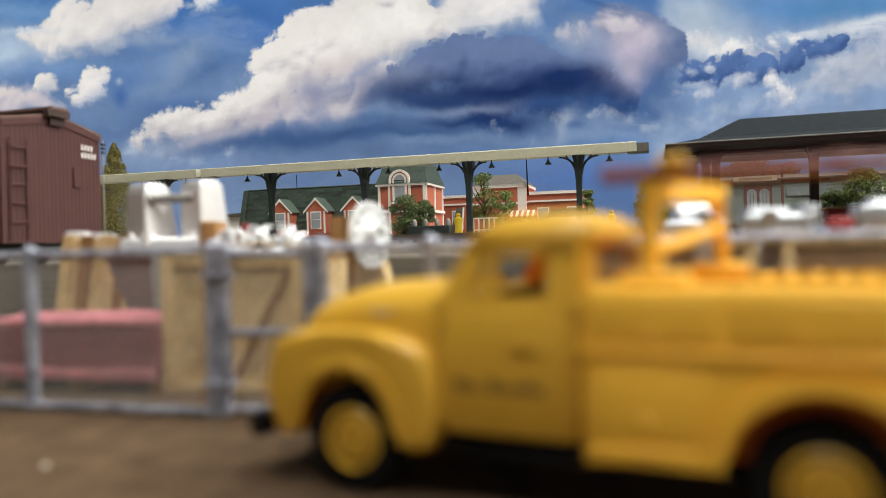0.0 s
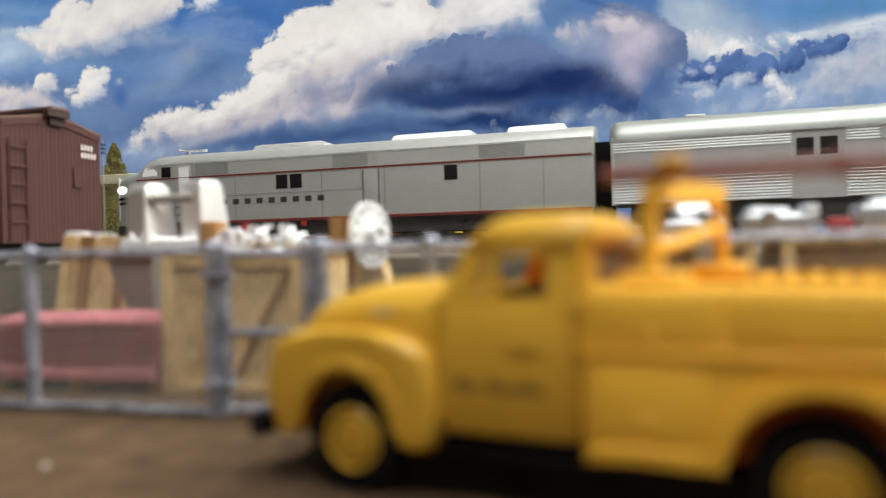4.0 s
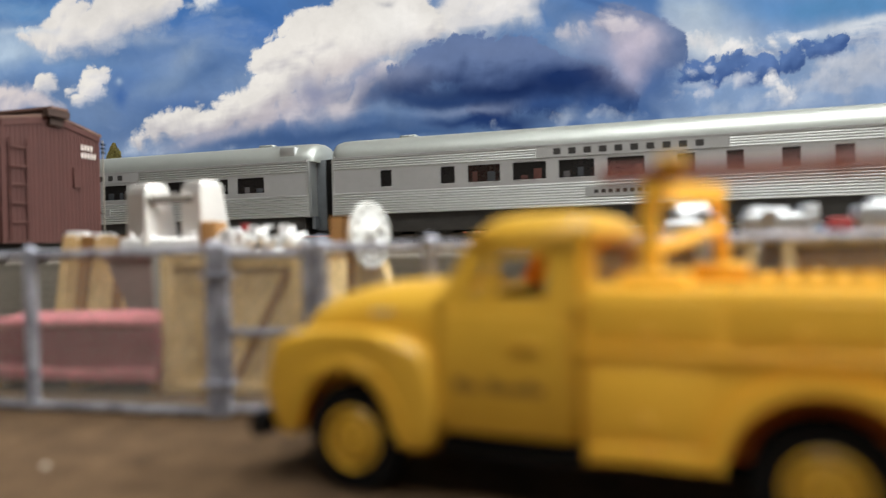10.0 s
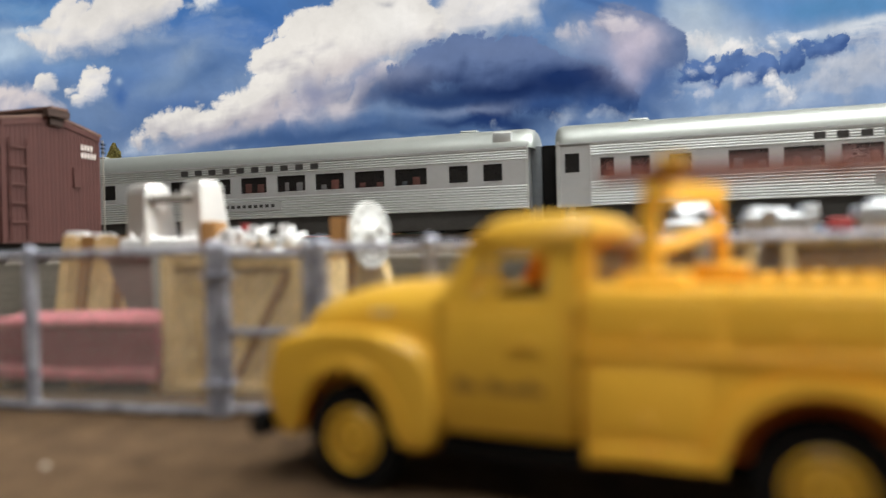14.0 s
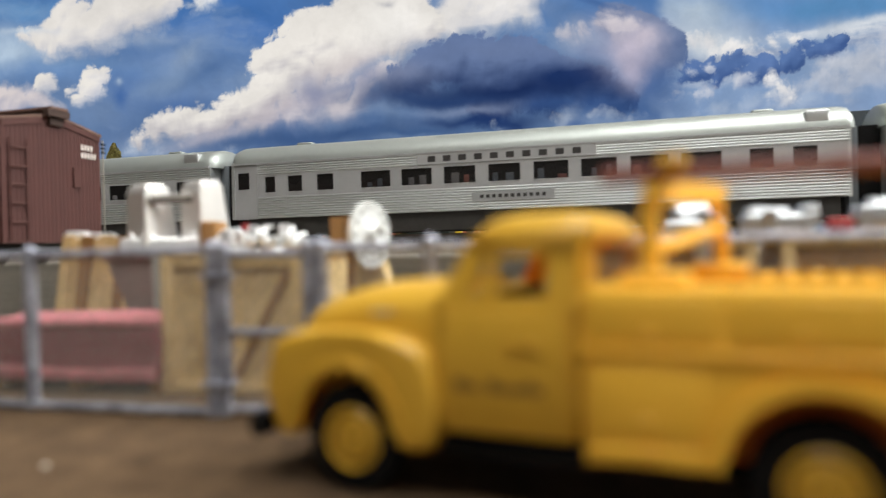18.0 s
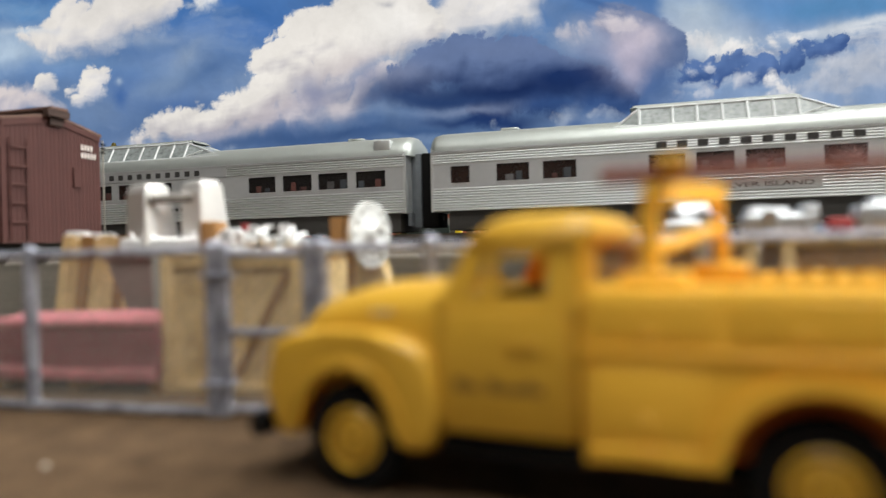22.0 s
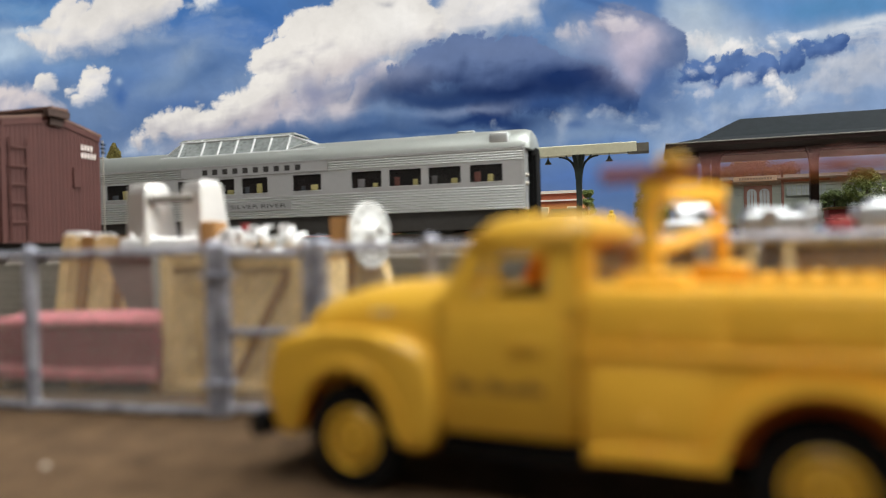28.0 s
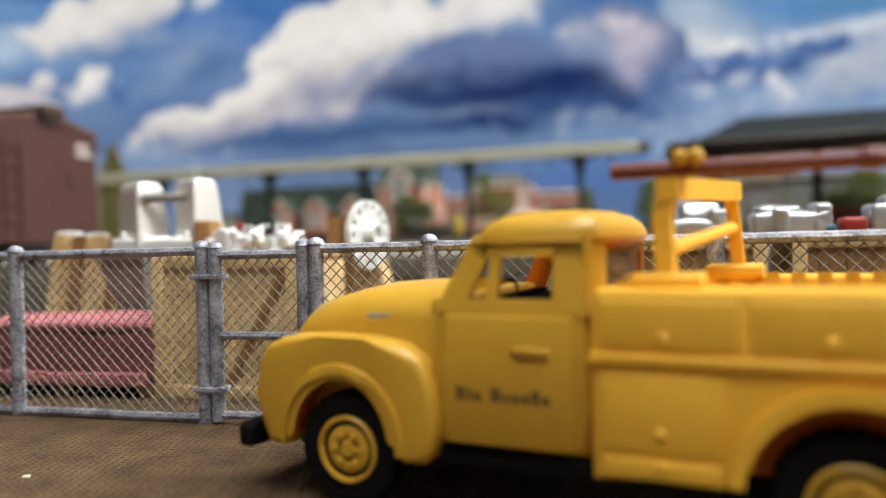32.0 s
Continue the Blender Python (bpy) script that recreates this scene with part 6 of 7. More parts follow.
    bm = bmesh.new(); box(bm, 66, 68, -0.6, 0.6, z_(73.0), z_(76.6)); tube(bm, [(62, -1, z_(77.4)), (65, -1, z_(76.8)), (73, -1, z_(76.6))], 0.8, 8, 0.35); tube(bm, [(78, 1.5, z_(76.8)), (70, 1.5, z_(76.8)), (66, 1.5, z_(77.2))], 0.8, 8, 0.35)
    part("horn", bm, SILVER, c, "twin chrome roof horn", True)
    bar("pilot", (29, 44, -13, 13, z_(29), z_(35.4)), UNDER, c, "dark pilot", 0.8)
    bar("underframe", (44, 292, -15, 15, z_(27.2), z_(35.3)), UNDER, c)
    bar("fuel_tank", (140, 190, -14, 14, z_(28.6), z_(33.0)), UNDER, c, "", 1.0)
    bar("diaphragm", (292, 296.5, -8, 8, z_(35), z_(66)), RUBBER, c, "black ribbed diaphragm", 0.6)
    for x in (85, 245):
        bogie(c, x)
    TRAIN.append((c, 0))
    return c


locomotive()

# ---- platform canopy ----
PLAT = 25.5


def make_canopy(u0, u1, posts, lamps, label):
    c = thing("platform_canopy", at(0, 0), label, "canopy", "platform canopies")
    bm = bmesh.new(); prism(bm, [(52, 68.2), (52, 73.2), (52.6, 73.6), (60, 73.9), (69, 73.6), (69.6, 73.2), (69.6, 69.4), (60, 69.8)], "x", u0, u1)
    roof = part("roof", bm, CANOPY, c, "long cream-grey canopy roof")
    bm = bmesh.new(); box(bm, u1 - 5, u1 + 6.4, 57, 69.2, 68.7, 73.3)
    part("end_board", bm, GREYROOF, roof, "dark board at the canopy end")
    for u in posts:
        bm = bmesh.new()
        loft(bm, [[(u - a, 60 - b, z) for a, b in ((r, r), (-r, r), (-r, -r), (r, -r))] for r, z in ((2.1, PLAT), (1.8, PLAT + 1), (1.5, 46), (1.7, 55), (2.6, 64), (3.4, 69.0))])
        p = part("post", bm, POST, c, "dark green tapered iron post")
        for s in (-1, 1):
            bm = bmesh.new()
            tube(bm, [(u + s * (1.4 + 9.5 * k ** 1.5), 60, 58.5 + 9.6 * (1 - (1 - k) ** 2.1)) for k in np.linspace(0, 1, 10)], 0.9, 6, 0.5)
            part("bracket", bm, POST, p, "curved bracket")
            bm = bmesh.new(); tube(bm, [(u + s * 4.6, 60, 65.4), (u + s * 7.0, 60, 68.8)], 0.5, 6)
            part("strut", bm, POST, p)
            bm = bmesh.new(); tube(bm, [(u, 60 + s * 1, 59), (u, 60 + s * 4, 66), (u, 60 + s * 7, 69.2)], 0.8, 6)
            part("bracket", bm, POST, p)
    for u in lamps:
        bm = bmesh.new()
        turned(bm, [(0.25, 69.6), (0.3, 67.6), (0.6, 67.2), (0.9, 66.2), (1.9, 64.9), (1.9, 64.5), (0.3, 64.6)], 14, (u, 60, 0), "z")
        part("lamp", bm, POST, c, "dark bell-shaped hanging lamp, unlit", True)
    return c


make_canopy(-178.4, 94.6, (-131.8, -67.0, -0.9, 63.0), (-149.1, -84.1, -51.4, -19, 13, 45.9, 79.8), "long cream platform canopy on dark iron posts")
make_canopy(-420, -182.0, (-213, -280, -345), (-231, -196, -262, -297), "further cream platform canopy on dark iron posts")

# ---- open pavilion with slate roof ----


def make_pavilion():
    p = thing("station_pavilion", at(0, 0), "open station pavilion with a dark slate hip roof", "pavilion")
    u0, u1, w0, w1 = 109, 330, 30, 84
    wm = 57
    ez, rz = 67.8, 82.4
    bm = bmesh.new()
    a, b, cc, d = (u0, w0, ez), (u1, w0, ez), (u1, w1, ez), (u0, w1, ez)
    k0, k1 = (u0 + 17, w0 + 11, ez + 3.6), (u0 + 17, w1 - 11, ez + 3.6)
    e0, e1 = (147, wm, rz), (u1, wm, rz)
    f0, f1 = (u1, w0 + 11, ez + 3.6), (u1, w1 - 11, ez + 3.6)
    vs = {n: bm.verts.new(v) for n, v in zip("abcdklefgh", (a, b, cc, d, k0, k1, e0, e1, f0, f1))}
    for f in ("abgk", "kgfe", "ldch", "elhf", "dakl"[::1], "dlka"):
        try:
            bm.faces.new([vs[x] for x in f])
        except ValueError:
            pass
    bm.faces.new([vs["k"], vs["l"], vs["e"]])
    roof = part("roof", bm, SLATE, p, "dark slate hip roof with flared eaves")
    bm = bmesh.new(); box(bm, u0, u1, w0 - 0.6, w0 + 0.6, ez - 2.0, ez + 0.1); box(bm, u0, u0 + 1.2, w0, w1, ez - 2.0, ez + 0.1)
    part("fascia", bm, DARK_TIMBER, roof, "dark timber fascia")
    bm = bmesh.new(); tube(bm, [(u0, w0 - 0.8, ez + 0.2), (u1, w0 - 0.8, ez + 0.2)], 0.28, 6)
    part("gutter", bm, GUN, roof, "pale worn gutter")
    bm = bmesh.new(); box(bm, u0 + 1.4, u1, w0 + 0.8, w1 - 1, ez - 1.8, ez - 1.0)
    part("soffit", bm, DARK_TIMBER, p)
    for k in range(10):
        bm = bmesh.new(); box(bm, 150 + k * 18, 150.6 + k * 18, w0 + 11.5, w0 + 12, ez + 3.8, ez + 4.2)
        part("snow_guard", bm, SLATE, roof)
    for u in (129.6, 134.4, 180.9, 229, 277):
        for w in (55,):
            bm = bmesh.new(); loft(bm, [[(u - q * s1, w - q * s2, z) for s1, s2 in ((1, 1), (-1, 1), (-1, -1), (1, -1))] for q, z in ((2.6, PLAT), (2.4, 27), (1.9, 30), (1.9, 58), (2.4, 62), (4.4, 65.8))])
            post = part("post", bm, DARK_TIMBER, p, "dark brown timber post")
            for s in (-1, 1):
                bm = bmesh.new(); tube(bm, [(u + s * (1.5 + 5 * k ** 1.8), w, 59.5 + 6.2 * (1 - (1 - k) ** 1.7)) for k in np.linspace(0, 1, 8)], 1.0, 6)
                part("bracket", bm, DARK_TIMBER, post)
    for w in (55,):
        bm = bmesh.new(); box(bm, 114, u1, w - 1.6, w + 1.6, 64.2, 66)
        part("beam", bm, DARK_TIMBER, p, "dark timber beam")
    bm = bmesh.new(); box(bm, 111, u1, 80, 81.5, 62.6, 66.2); box(bm, 111, 127, 80.2, 81.3, 52, 62.6)
    part("gable_panel", bm, CANOPY_U, p, "grey-green frieze panel")
    return p


make_pavilion()

# ---- grey station building behind the pavilion ----


def make_grey_station():
    s = thing("clapboard_station", at(0, 0), "grey-green clapboard station building with brown trim", "building")
    bm = bmesh.new(); box(bm, 138, 330, 131, 175, UP, 55.2)
    part("wall", bm, SIDING, s, "grey-green clapboard wall")
    bm = bmesh.new(); box(bm, 138, 330, 130.4, 131.2, 0, 1.7)
    cl = mesh_of(bm, "clapboard", SIDING)
    for k in range(14):
        o = new("clapboard", cl); o.parent = s; o.location = (0, 0, 0.0255 + k * 0.00212)
    bm = bmesh.new(); prism(bm, [(128, 55.0), (128, 56.0), (153, 60), (178, 56.0), (178, 55.0)], "x", 134, 334)
    part("roof", bm, GREYROOF, s, "low grey roof")
    u0, z0 = 157, 38.0
    door = part("double_door", (lambda b: (box(b, u0, u0 + 16, 129.4, 130.6, 25.5, 52.0), b)[1])(bmesh.new()), REDTRIM, s, "brown double door with arched panes")
    for k in range(2):
        x = u0 + 1.6 + k * 7.2
        pts = [(x, 38), (x + 5.6, 38), (x + 5.6, 47.5)] + [(x + 2.8 + 2.8 * math.cos(a), 47.5 + 2.6 * math.sin(a)) for a in np.linspace(0.2, math.pi - 0.2, 7)] + [(x, 47.5)]
        bm = bmesh.new(); prism(bm, pts, "y", 129.1, 129.5)
        part("pane", bm, WINDOWPALE, door, "pale pane")
        for q in (1.9, 3.7):
            bar("glazing_bar", (x + q - 0.15, x + q + 0.15, 128.9, 129.2, 38, 49), REDTRIM, door)
    bar("sign_board", (151, 175.5, 127.0, 128.0, 54.6, 57.6), SIGN, s, "cream sign board with worn lettering", 0.1)
    for k in range(12):
        bar("sign_mark", (154 + k * 1.6, 155 + k * 1.6, 126.9, 127.1, 55.4, 56.8), CANOPY_U, s)
    bar("trim_post", (178.2, 179.6, 129.6, 131, 25.5, 56.5), REDTRIM, s)
    bar("trim_rail", (179.6, 205, 129.8, 131, 53.6, 55.4), REDTRIM, s)
    win = bar("window_row", (181, 203, 129.9, 130.6, 45.0, 51.6), WINDOWPALE, s, "row of small panes")
    for k in range(9):
        bar("glazing_bar", (181 + k * 2.7, 181.5 + k * 2.7, 129.5, 130.0, 45, 51.6), SIDING, win)
    for z in (45, 48.3, 51.3):
        bar("glazing_rail", (181, 203, 129.5, 130.0, z, z + 0.4), SIDING, win)
    for k in range(3):
        bar("chimney_pipe", (157 + k * 11, 158 + k * 11, 134, 135, 56, 61.5), BROWN, s)
    return s


make_grey_station()

# ---- brick depot with green roof ----


def gable(parent, u, w_front, z_eave, z_peak, half, depth):
    d = part("dormer", (lambda b: (prism(b, [(u - half + 1.2, 32), (u + half - 1.2, 32), (u + half - 1.2, z_eave), (u, z_peak - 1.8), (u - half + 1.2, z_eave)], "y", w_front, w_front + depth), b)[1])(bmesh.new()), BRICK, parent, "orange brick dormer")
    for s in (-1, 1):
        bm = bmesh.new()
        loft(bm, [[(u, y, z_peak), (u + s * (half + 1.2), y, z_eave - 1.2), (u + s * (half + 1.2), y, z_eave - 2.8), (u, y, z_peak - 2.0)] for y in (w_front - 1.4, w_front - 0.2)])
        part("barge_board", bm, TRIM, d, "white gable trim")
        bm = bmesh.new()
        loft(bm, [[(u, y, z_peak + 0.4), (u + s * (half + 1.4), y, z_eave - 1.0), (u + s * (half + 1.4), y, z_eave - 1.6), (u, y, z_peak - 0.4)] for y in (w_front - 1.0, w_front + depth)])
        part("dormer_roof", bm, SHINGLE, d)
        bar("corner_trim", (u + s * (half - 2.0) - 0.7, u + s * (half - 2.0) + 0.7, w_front - 0.5, w_front + 0.2, 32, z_eave - 1.5), TRIM, d)
    wn = bar("window", (u - 4.6, u + 4.6, w_front - 0.6, w_front + 0.1, 35.4, z_eave - 1.5), TRIM, d, "white-framed sash window")
    for z0, z1 in ((36.2, 42.6), (43.2, z_eave - 2.4)):
        bar("pane", (u - 3.7, u + 3.7, w_front - 0.8, w_front - 0.55, z0, z1), WINDOWPALE, wn)
    return d


def make_depot():
    d = thing("brick_depot", at(0, 0), "orange brick depot with dark green roof and dormers", "building")
    bm = bmesh.new(); box(bm, -227, -108, 178, 202, UP, 40)
    part("wall", bm, BRICK, d, "orange brick wall")
    bm = bmesh.new(); prism(bm, [(177, 35), (177, 37), (186, 70.4), (204, 37), (204, 35)], "x", -228.5, -106)
    roof = part("roof", bm, SHINGLE, d, "dark green shingle roof")
    bm = bmesh.new(); box(bm, 0, 8.4, -0.35, 0.35, 0, 3.3)
    sh = mesh_of(bm, "shingle", SHINGLE)
    ang = math.atan2(70.4 - 37, 9)
    for r in range(13):
        for k in range(15):
            o = new("shingle", sh)
            o.parent = roof
            f = (r + 0.5) / 14
            o.matrix_local = pose(-0.2285 + 0.0081 * k + (0.004 if r % 2 else 0), 0.177 + 0.009 * f - 0.0004 - 0.0006, 0.037 + 0.0334 * (f - 0.04), -(90 - math.degrees(ang)) + 7)
    bm = bmesh.new(); tube(bm, [(-228.5, 186, 70.6), (-106, 186, 70.6)], 0.7, 6)
    part("ridge", bm, SHINGLE, roof)
    bm = bmesh.new(); loft(bm, [[(-231, y, z), (-227, y, z), (-227, y + 2, z), (-231, y + 2, z)] for y, z in ((174.8, 37), (184.6, 70.6))])
    part("rake_board", bm, SHINGLE, roof)
    for u in (-186.0, -154.2, -121.8):
        gable(d, u, 166, 51.0, 60.6, 9.4, 18)
    # tower
    t = part("tower", (lambda b: (box(b, -106, -66.6, 180, 226, UP, 69.6), b)[1])(bmesh.new()), BRICK, d, "square orange brick tower")
    bm = bmesh.new()
    loft(bm, [[(-108, 178, 69.4), (-64.6, 178, 69.4), (-64.6, 228, 69.4), (-108, 228, 69.4)], [(-105.5, 183.5, 78), (-67, 183.5, 78), (-67, 222, 78), (-105.5, 222, 78)], [(-103.8, 187, 86), (-68.5, 187, 86), (-68.5, 219, 86), (-103.8, 219, 86)]])
    part("mansard_roof", bm, SHINGLE, t, "dark green mansard roof")
    for z in (69.0, 48.0):
        bm = bmesh.new(); box(bm, -108, -64.8, 178.4, 180.4, z - 1.2, z + 0.8); box(bm, -66.8, -64.8, 178.4, 228, z - 1.2, z + 0.8)
        part("cornice", bm, TRIM, t, "white cornice")
    for u in (-105.2, -96.5, -79.5, -67.6):
        bar("pilaster", (u - 0.9, u + 0.9, 179.0, 180.3, 30, 68.6), TRIM, t, "white trim strip")
    for w in (180.6, 203, 225):
        bar("pilaster", (-66.8, -65.6, w - 0.9, w + 0.9, 30, 68.6), TRIM, t)
    for z in (66.2, 50.6, 45.2):
        bar("trim_band", (-105.6, -67, 179.3, 180.2, z - 0.5, z + 0.5), REDTRIM, t)
    # arched window
    uc = -87.6
    bm = bmesh.new(); prism(bm, [(uc - 8.6, 54.6), (uc + 8.6, 54.6)] + [(uc + 8.6 * math.cos(a), 72.0 + 8.2 * math.sin(a)) for a in np.linspace(0, math.pi, 13)], "y", 179.2, 187)
    ar = part("arched_dormer", bm, BRICK, t, "brick arched dormer")
    for r0, r1, z0, y in ((8.8, 6.9, 69.5, 178.2), (5.9, 4.4, 55, 178.4)):
        n = 14
        bm = bmesh.new()
        outp = [(uc + r0 * math.cos(a), 72.0 + r0 * 0.98 * math.sin(a)) for a in np.linspace(0, math.pi, n)]
        inp = [(uc + r1 * math.cos(a), 72.0 + r1 * 0.98 * math.sin(a)) for a in np.linspace(math.pi, 0, n)]
        prism(bm, [(uc + r0, z0)] + outp + [(uc - r0, z0), (uc - r1, z0)] + inp + [(uc + r1, z0)], "y", y, 179.6)
        part("arch_trim", bm, TRIM, ar, "white arched trim")
    bm = bmesh.new(); prism(bm, [(uc - 4.4, 55.6), (uc + 4.4, 55.6)] + [(uc + 4.4 * math.cos(a), 72.0 + 4.3 * math.sin(a)) for a in np.linspace(0, math.pi, 11)], "y", 178.9, 179.4)
    part("pane", bm, WINDOWPALE, ar, "pale arched pane")
    bar("window_sill", (uc - 6.6, uc + 6.6, 177.8, 179.4, 53.6, 55.2), TRIM, ar)
    bar("glazing_bar", (uc - 4.4, uc + 4.4, 178.5, 179.0, 71.6, 72.4), POST, ar)
    # low wing
    bm = bmesh.new(); box(bm, -76, 48, 250, 290, UP, 60)
    w = part("wing", bm, BRICK, d, "low orange brick wing")
    for z0, z1 in ((61.0, 63.4), (54.6, 56.0)):
        bar("cornice", (-78, 49.5, 248.4, 250.4, z0, z1), TRIM, w, "white cornice")
    bar("parapet", (-77, 48.6, 249.2, 290, 60, 61.2), BRICK, w)
    for u in (-60, -30, 15, 40):
        wn = bar("window", (u - 5, u + 5, 249.2, 250.2, 34, 50), TRIM, w, "white-framed window")
        bar("pane", (u - 4, u + 4, 248.9, 249.3, 35, 49), WINDOWPALE, wn)
    b = part("pavilion_block", (lambda q: (box(q, -44, 1.5, 244, 290, UP, 70), q)[1])(bmesh.new()), BRICK, d, "raised brick block")
    bm = bmesh.new(); loft(bm, [[(-46, 242, 69.8), (3.5, 242, 69.8), (3.5, 292, 69.8), (-46, 292, 69.8)], [(-30, 262, 80.4), (-9, 262, 80.4), (-9, 272, 80.4), (-30, 272, 80.4)]])
    part("hip_roof", bm, GREYROOF, b, "grey-brown hip roof")
    bm = bmesh.new(); box(bm, -45.5, 3, 242.4, 244.4, 67.6, 70.2); box(bm, 1.2, 3, 242.4, 290, 67.6, 70.2)
    part("cornice", bm, TRIM, b)
    bar("cornice", (-45, 2.6, 243.2, 244.2, 53.5, 55), TRIM, b)
    bar("quoin", (-5.5, 1.8, 243.4, 244.3, 44, 67.8), TRIM, b, "white corner panel")
    bar("quoin", (-44.2, -38, 243.4, 244.3, 60, 67.8), TRIM, b)
    bm = bmesh.new(); tube(bm, [(4, 240, 60), (3.2, 240, 92)], 0.9, 6, 0.4)
    part("antenna", bm, BLACK, d, "dark roof antenna")
    bm = bmesh.new(); prism(bm, [(-290, 48.5), (-290, 50.4), (-230, 51.6), (-230, 49.2)], "y", 180, 215)
    part("lean_to_roof", bm, GREYROOF, d)
    bm = bmesh.new(); box(bm, -285, -230, 184, 212, UP, 49)
    part("lean_to", bm, TRIM, d)
    bm = bmesh.new(); tube(bm, [(-181, 186, 70), (-181.5, 186, 82)], 0.3, 5)
    part("antenna", bm, BLACK, d)
    return d


make_depot()

# sandwich board, low awnings, hedge row by the platform
sb = thing("sandwich_board", at(0, 0), "white-framed folding sign board standing on the platform", "sign")
bm = bmesh.new(); loft(bm, [[(-24, 96, 25.6), (-16, 96, 25.6), (-16, 97, 25.6), (-24, 97, 25.6)], [(-18.5, 96, 44), (-14.2, 96, 44), (-14.2, 97, 44), (-18.5, 97, 44)]])
part("sign_face", bm, GREYROOF, sb)
for a, b in (((-15.8, 95.8, 25.6), (-13.9, 95.8, 44)),):
    bm = bmesh.new(); tube(bm, [a, b], 0.6, 5)
    part("sign_edge", bm, TRIM, sb, "white edge")
rail = thing("white_railing", at(0, 0), "low white railing beside the platform", "railing")
for k in range(6):
    bar("baluster", (-12 + k * 3.4, -11.2 + k * 3.4, 98, 98.8, 25.5, 37), TRIM, rail)
for z in (29, 36.4):
    bar("rail_bar", (-13, 8, 98, 98.7, z, z + 0.8), TRIM, rail)
aw = thing("striped_awning", at(0, 0), "red and white striped awning on the depot wing", "awning")
for k in range(14):
    bm = bmesh.new(); loft(bm, [[(x, 236, 43), (x + 2.2, 236, 43), (x + 2.2, 244, 48), (x, 244, 48)] for x in (0,)] + [[(x, 236, 42.2), (x + 2.2, 236, 42.2), (x + 2.2, 244, 47.2), (x, 244, 47.2)] for x in (0,)])
    o = part("awning_strip", bm, REDBIT if k % 2 else TRIM, aw)
    o.location.x = (-20 + k * 2.25) * 0.001
shed = thing("awning_shed", at(0, 0), "pale kiosk with a grey awning roof", "kiosk")
bm = bmesh.new(); box(bm, 26, 54, 206, 226, UP, 40)
part("kiosk_wall", bm, TRIM, shed)
bm = bmesh.new(); prism(bm, [(24, 39.8), (28, 46), (54, 46), (57, 39.8)], "y", 202, 228)
part("kiosk_roof", bm, GREYROOF, shed)
bench = thing("dark_planter", at(0, 0), "dark green planter bench on the platform", "planter")
bm = bmesh.new(); round_box(bm, -58, -28, 110, 120, 25.5, 33.5, 0.6)
part("planter_box", bm, POST, bench)
for k in range(4):
    bm = bmesh.new(); turned(bm, [(1.6, 33.2), (1.8, 36), (1.0, 38), (0.2, 38.4)], 10, (-54 + k * 8, 115, 0), "z")
    part("finial", bm, GUN, bench, "", True)


def figurine(m, height, label, mat):
    bm = bmesh.new()
    h = height
    turned(bm, [(0.16 * h, 0), (0.17 * h, 0.05 * h), (0.15 * h, 0.4 * h), (0.19 * h, 0.6 * h), (0.2 * h, 0.76 * h), (0.1 * h, 0.83 * h), (0.07 * h, 0.85 * h), (0.1 * h, 0.89 * h), (0.11 * h, 0.94 * h), (0.07 * h, 0.99 * h), (0.01, h)], 14, (0, 0, 0), "z")
    ob = new("figurine", mesh_of(bm, "figurine", mat, True))
    ob.matrix_world = m
    return tagged(ob, label, "figurine", "platform figurines")


figurine(at(-9.5, 66, PLAT), 13.6, "yellow painted miniature figurine on the platform", YELLOWFIG)
figurine(at(80, 66, PLAT), 12.0, "pale yellow miniature figurine on the platform", YELLOWFIG)
wag = thing("baggage_wagon", at(0, 0), "red baggage wagon with an orange top on the platform", "wagon")
bm = bmesh.new(); round_box(bm, 192, 212, 76, 88, 29.5, 34.0, 0.6)
part("wagon_box", bm, REDBIT, wag, "", True)
bm = bmesh.new(); round_box(bm, 191.5, 212.6, 75.4, 88.6, 33.9, 35.4, 0.6)
part("wagon_top", bm, CRATE_DARK, wag, "orange-brown top", True)
for u in (195, 209):
    for w in (76.5, 87):
        bm = bmesh.new(); turned(bm, [(2.1, -0.4), (2.1, 0.4), (0.3, 0.5)], 14, (u, w, PLAT + 2.1))
        part("wheel", bm, BLACK, wag, "", True)

# ---- trees and bushes ----


def leafy(bm, rnd, centre, radius, count, size, squash=1.0):
    for _ in range(count):
        while True:
            p = Vector((rnd.uniform(-1, 1), rnd.uniform(-1, 1), rnd.uniform(-1, 1)))
            if 0.15 < p.length < 1:
                break
        c = Vector(centre) + Vector((p.x * radius, p.y * radius, p.z * radius * squash))
        n = (p + Vector((rnd.uniform(-.8, .8), rnd.uniform(-.8, .8), rnd.uniform(-.2, 1.0)))).normalized()
        t = n.orthogonal().normalized()
        t.rotate(Matrix.Rotation(rnd.uniform(0, 6.28), 3, n))
        b = n.cross(t)
        s = size * rnd.uniform(0.6, 1.3)
        v = [bm.verts.new(c + q) for q in (t * s, b * s * 0.6 + n * s * 0.2, -t * s, -b * s * 0.6 + n * s * 0.2)]
        bm.faces.new(v)


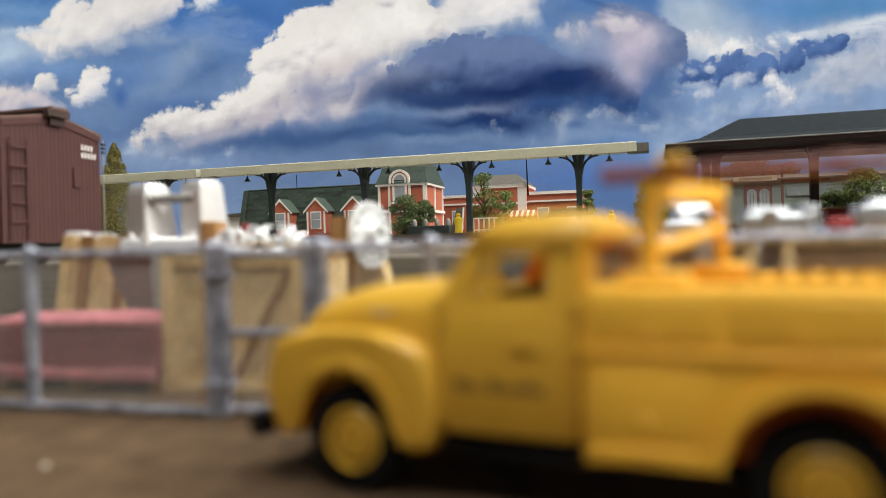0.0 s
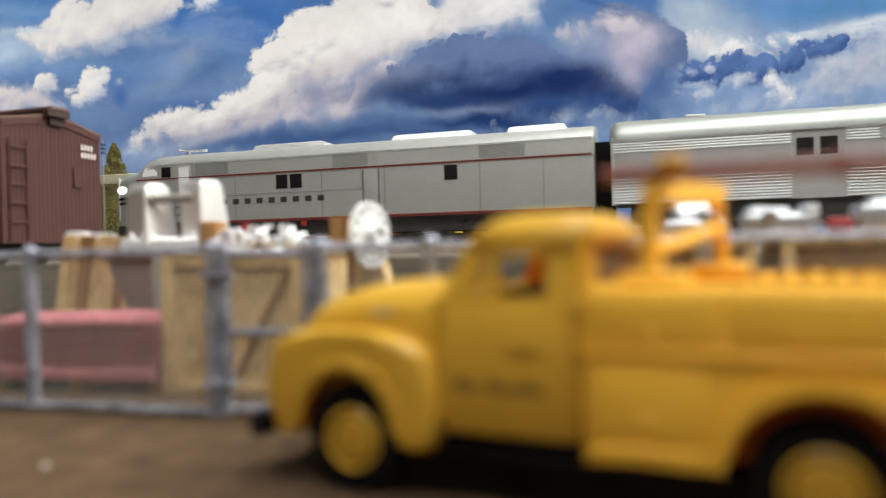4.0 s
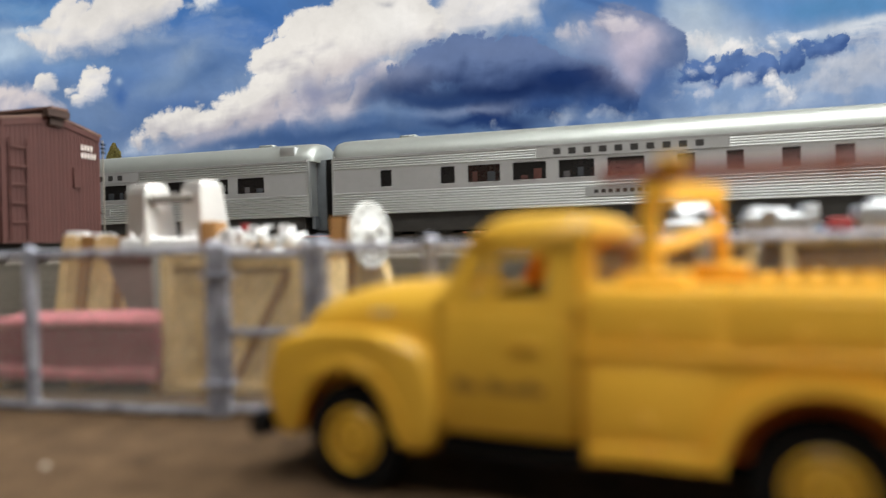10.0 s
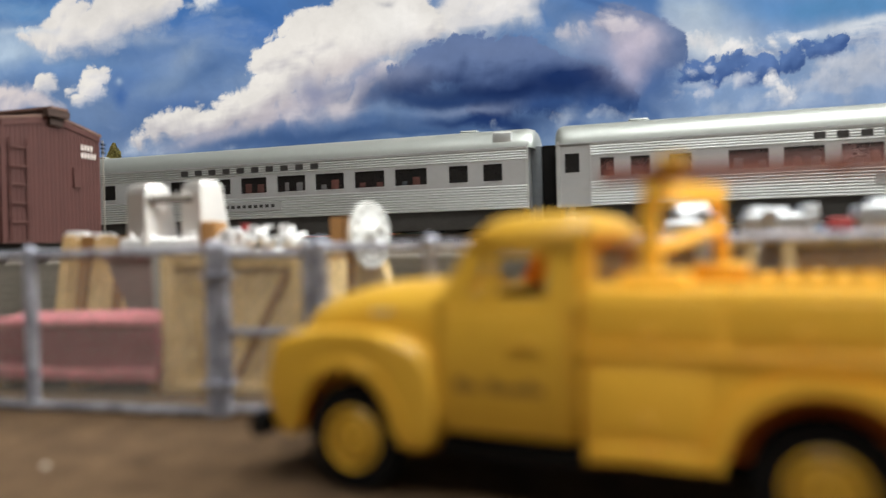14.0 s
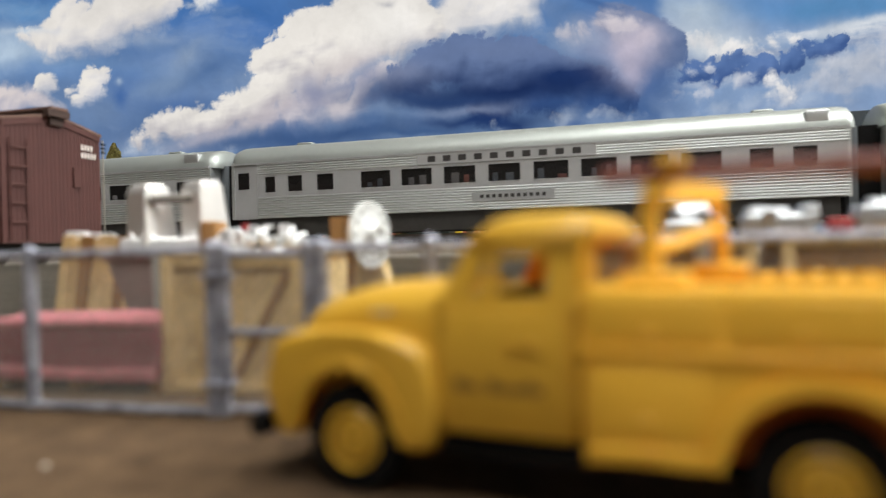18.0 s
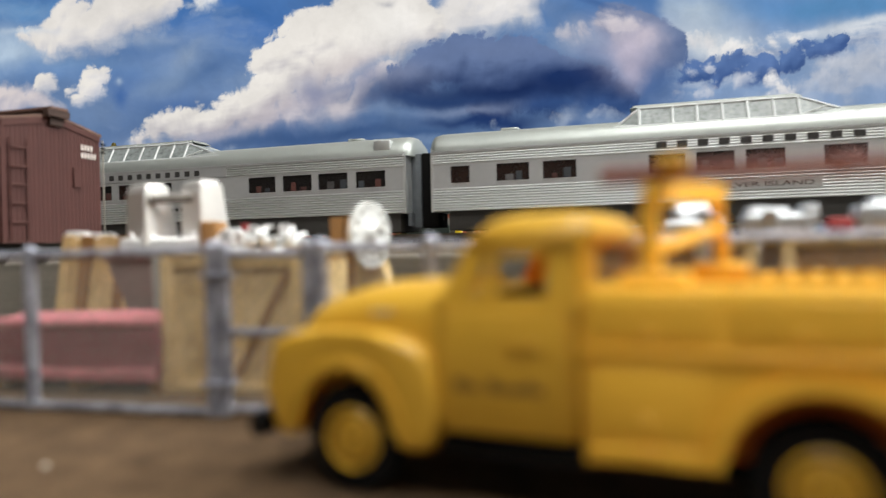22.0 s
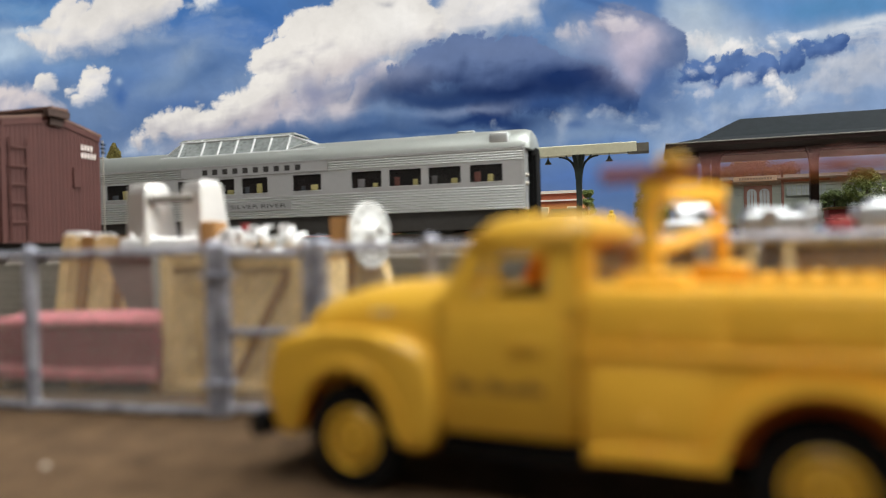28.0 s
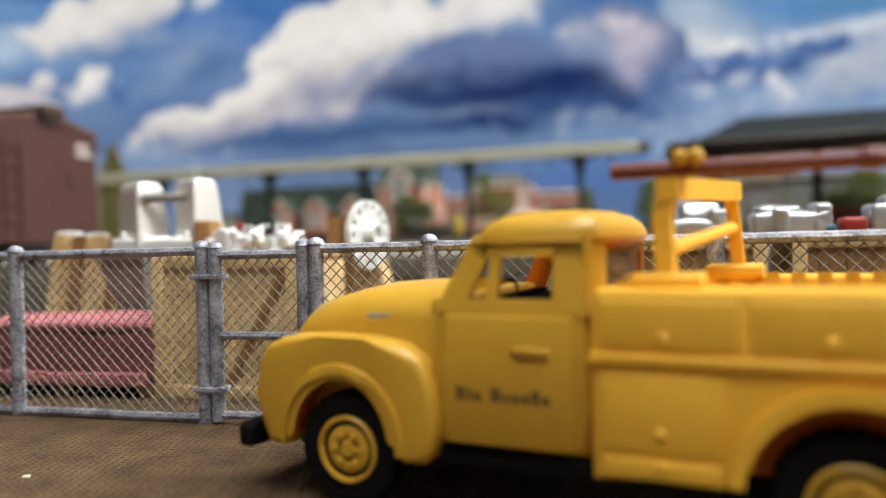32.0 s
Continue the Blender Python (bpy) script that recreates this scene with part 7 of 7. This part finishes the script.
def tree(u, w, z0, height, radius, mat, seed, label, category="tree", clumps=26, leaves=95, low=0.3, size=1.05):
    rnd = random.Random(seed)
    t = thing("tree" if category == "tree" else "bush", at(u, w, z0), label, category)
    bm = bmesh.new()
    tube(bm, [(0, 0, -0.5), (0.3, 0.1, height * 0.3), (0, 0.3, height * 0.75)], height * 0.035, 8, height * 0.012)
    for k in range(9):
        a, h = rnd.uniform(0, 6.28), height * rnd.uniform(low, 0.7)
        tube(bm, [(0, 0, h), (radius * 0.35 * math.cos(a), radius * 0.35 * math.sin(a), h + height * 0.08), (radius * 0.7 * math.cos(a), radius * 0.7 * math.sin(a), h + height * 0.2)], height * 0.014, 5, height * 0.004)
    part("trunk", bm, BARK, t, "brown branching trunk")
    bm = bmesh.new()
    for k in range(clumps):
        a, r = rnd.uniform(0, 6.28), radius * math.sqrt(rnd.random()) * 0.85
        z = height * (low + (1 - low) * rnd.random())
        f = 1 - 0.55 * abs((z / height - (low + 1) / 2) / ((1 - low) / 2)) ** 2
        leafy(bm, rnd, (r * f * math.cos(a), r * f * math.sin(a), min(z, height * 0.93)), radius * rnd.uniform(0.3, 0.5), int(leaves * 1.9), size * 0.7, 0.75)
    part("crown", bm, mat, t, "loose clumps of small leaves")
    return t


tree(-70, 140, PLAT - 9, 41, 12, LEAF_DARK, 3, "dark green leafy tree before the depot tower", "tree", 30, 80, 0.25)
tree(-57, 143, PLAT - 9, 37, 9, LEAF_DARK, 4, "dark green leafy tree before the depot tower")
tree(-13, 150, PLAT - 9, 56, 11, LEAF, 5, "green leafy tree with ragged twigs by the depot", "tree", 26, 46, 0.3, 1.2)
tree(2, 152, PLAT - 9, 42, 9, LEAF, 6, "low green leafy tree by the depot", "tree", 20, 52, 0.25, 1.2)
tree(59, 160, PLAT - 9, 41, 7, LEAF, 7, "small green tree beside the depot wing")
tree(103, 150, PLAT - 9, 44, 14, LEAF, 8, "dense green bushy tree at the platform end", "tree", 40, 90, 0.2)
tree(203, 112, PLAT, 20, 8, LEAF_DARK, 9, "dark green shrub by the grey station", "bush", 30, 80, 0.1)
tree(219, 110, PLAT, 33, 11, LEAF, 10, "green shrub with pale gaps by the grey station", "bush", 30, 80, 0.1)
shrub = tree(234, 108, PLAT, 27, 12, LEAF, 11, "green shrub with pale gaps by the grey station", "bush", 30, 80, 0.1)
bm = bmesh.new()
brnd = random.Random(77)
for cx, cz in ((-8, 19), (-3, 15), (2, 17), (4, 21), (-5, 12), (0, 20)):
    leafy(bm, brnd, (cx, -9.5, cz), 2.6, 16, 0.8)
part("blossoms", bm, TRIM, shrub, "white blossoms")
for k, (u, w, h) in enumerate(((156, 300, 62), (173, 305, 70), (190, 300, 72), (206, 300, 66), (258, 300, 46), (284, 300, 48))):
    tree(u, w, UP, h, 20, LEAF_RED, 20 + k, "rust-coloured autumn tree far behind the station", "tree", 36, 80, 0.15, 1.4)


def conifer(u, w, z0, height, radius, seed):
    rnd = random.Random(seed)
    t = thing("conifer", at(u, w, z0), "narrow olive-green conifer behind the boxcar", "tree")
    bm = bmesh.new(); tube(bm, [(0, 0, -0.5), (0, 0, height * 0.95)], 1.8, 7, 0.3)
    part("trunk", bm, BARK, t)
    bm = bmesh.new()
    for k in range(170):
        f = k / 169
        z = height * (0.08 + 0.9 * f)
        r = radius * (1 - f) ** 0.85 + 0.6
        a = rnd.uniform(0, 6.28)
        leafy(bm, rnd, (r * 0.7 * math.cos(a), r * 0.7 * math.sin(a), z), r * 0.46 + 1.0, 110, 0.8, 0.8)
    part("crown", bm, LEAF_CONE, t, "dense drooping olive needles")
    return t


conifer(-333, 150, UP, 98, 24, 2)
conifer(-365, 170, UP, 72, 17, 5)

# ceiling light fixtures of the room
for px, py, watts in PANELS:
    fx = thing("ceiling_light", pose(px, py, CEIL), "flat rectangular ceiling light panel, lit", "ceiling light", "ceiling lights")
    bm = bmesh.new()
    for d in ((-620, 620, -320, -300, -30, 0), (-620, 620, 300, 320, -30, 0), (-620, -600, -300, 300, -30, 0), (600, 620, -300, 300, -30, 0)):
        box(bm, *d)
    part("frame_rim", bm, CEILPAINT, fx)
    bm = bmesh.new(); box(bm, -600, 600, -300, 300, -12, -4)
    part("diffuser", bm, PANELGLOW, fx, "glowing diffuser")

# ---- the train's run: travel along the track every half second, in metres ----
RUN = (-0.0000, -0.0653, -0.1307, -0.1960, -0.2614, -0.3287, -0.3942, -0.4591, -0.5236, -0.5876, -0.6512, -0.7143, -0.7770, -0.8396, -0.9008, -0.9621, -1.0236, -1.0832, -1.1443, -1.2051, -1.2654, -1.3267, -1.3867, -1.4488, -1.5109, -1.5714, -1.6327, -1.6966, -1.7583, -1.8193, -1.8810, -1.9426, -2.0035, -2.0629, -2.1200, -2.1742, -2.2308, -2.2907, -2.3505, -2.4110, -2.4709, -2.5316, -2.5956, -2.6611, -2.7262, -2.7930, -2.8617, -2.9335, -3.0052, -3.0757, -3.1462, -3.2169, -3.2880, -3.3594, -3.4311, -3.5031, -3.5754, -3.6471, -3.7186, -3.7918, -3.8649, -3.9381, -4.0112, -4.0844, -4.1575)


def motions():
    walk(focus_mark, [(t, pose(0, d, 0.020)) for t, d in FOCUS])
    for car_, index in TRAIN:
        walk(car_, [(k * 0.5, at(C0 + PITCH * index + RUN[k] * 1000, 0, RAILTOP)) for k in range(len(RUN))])


motions()
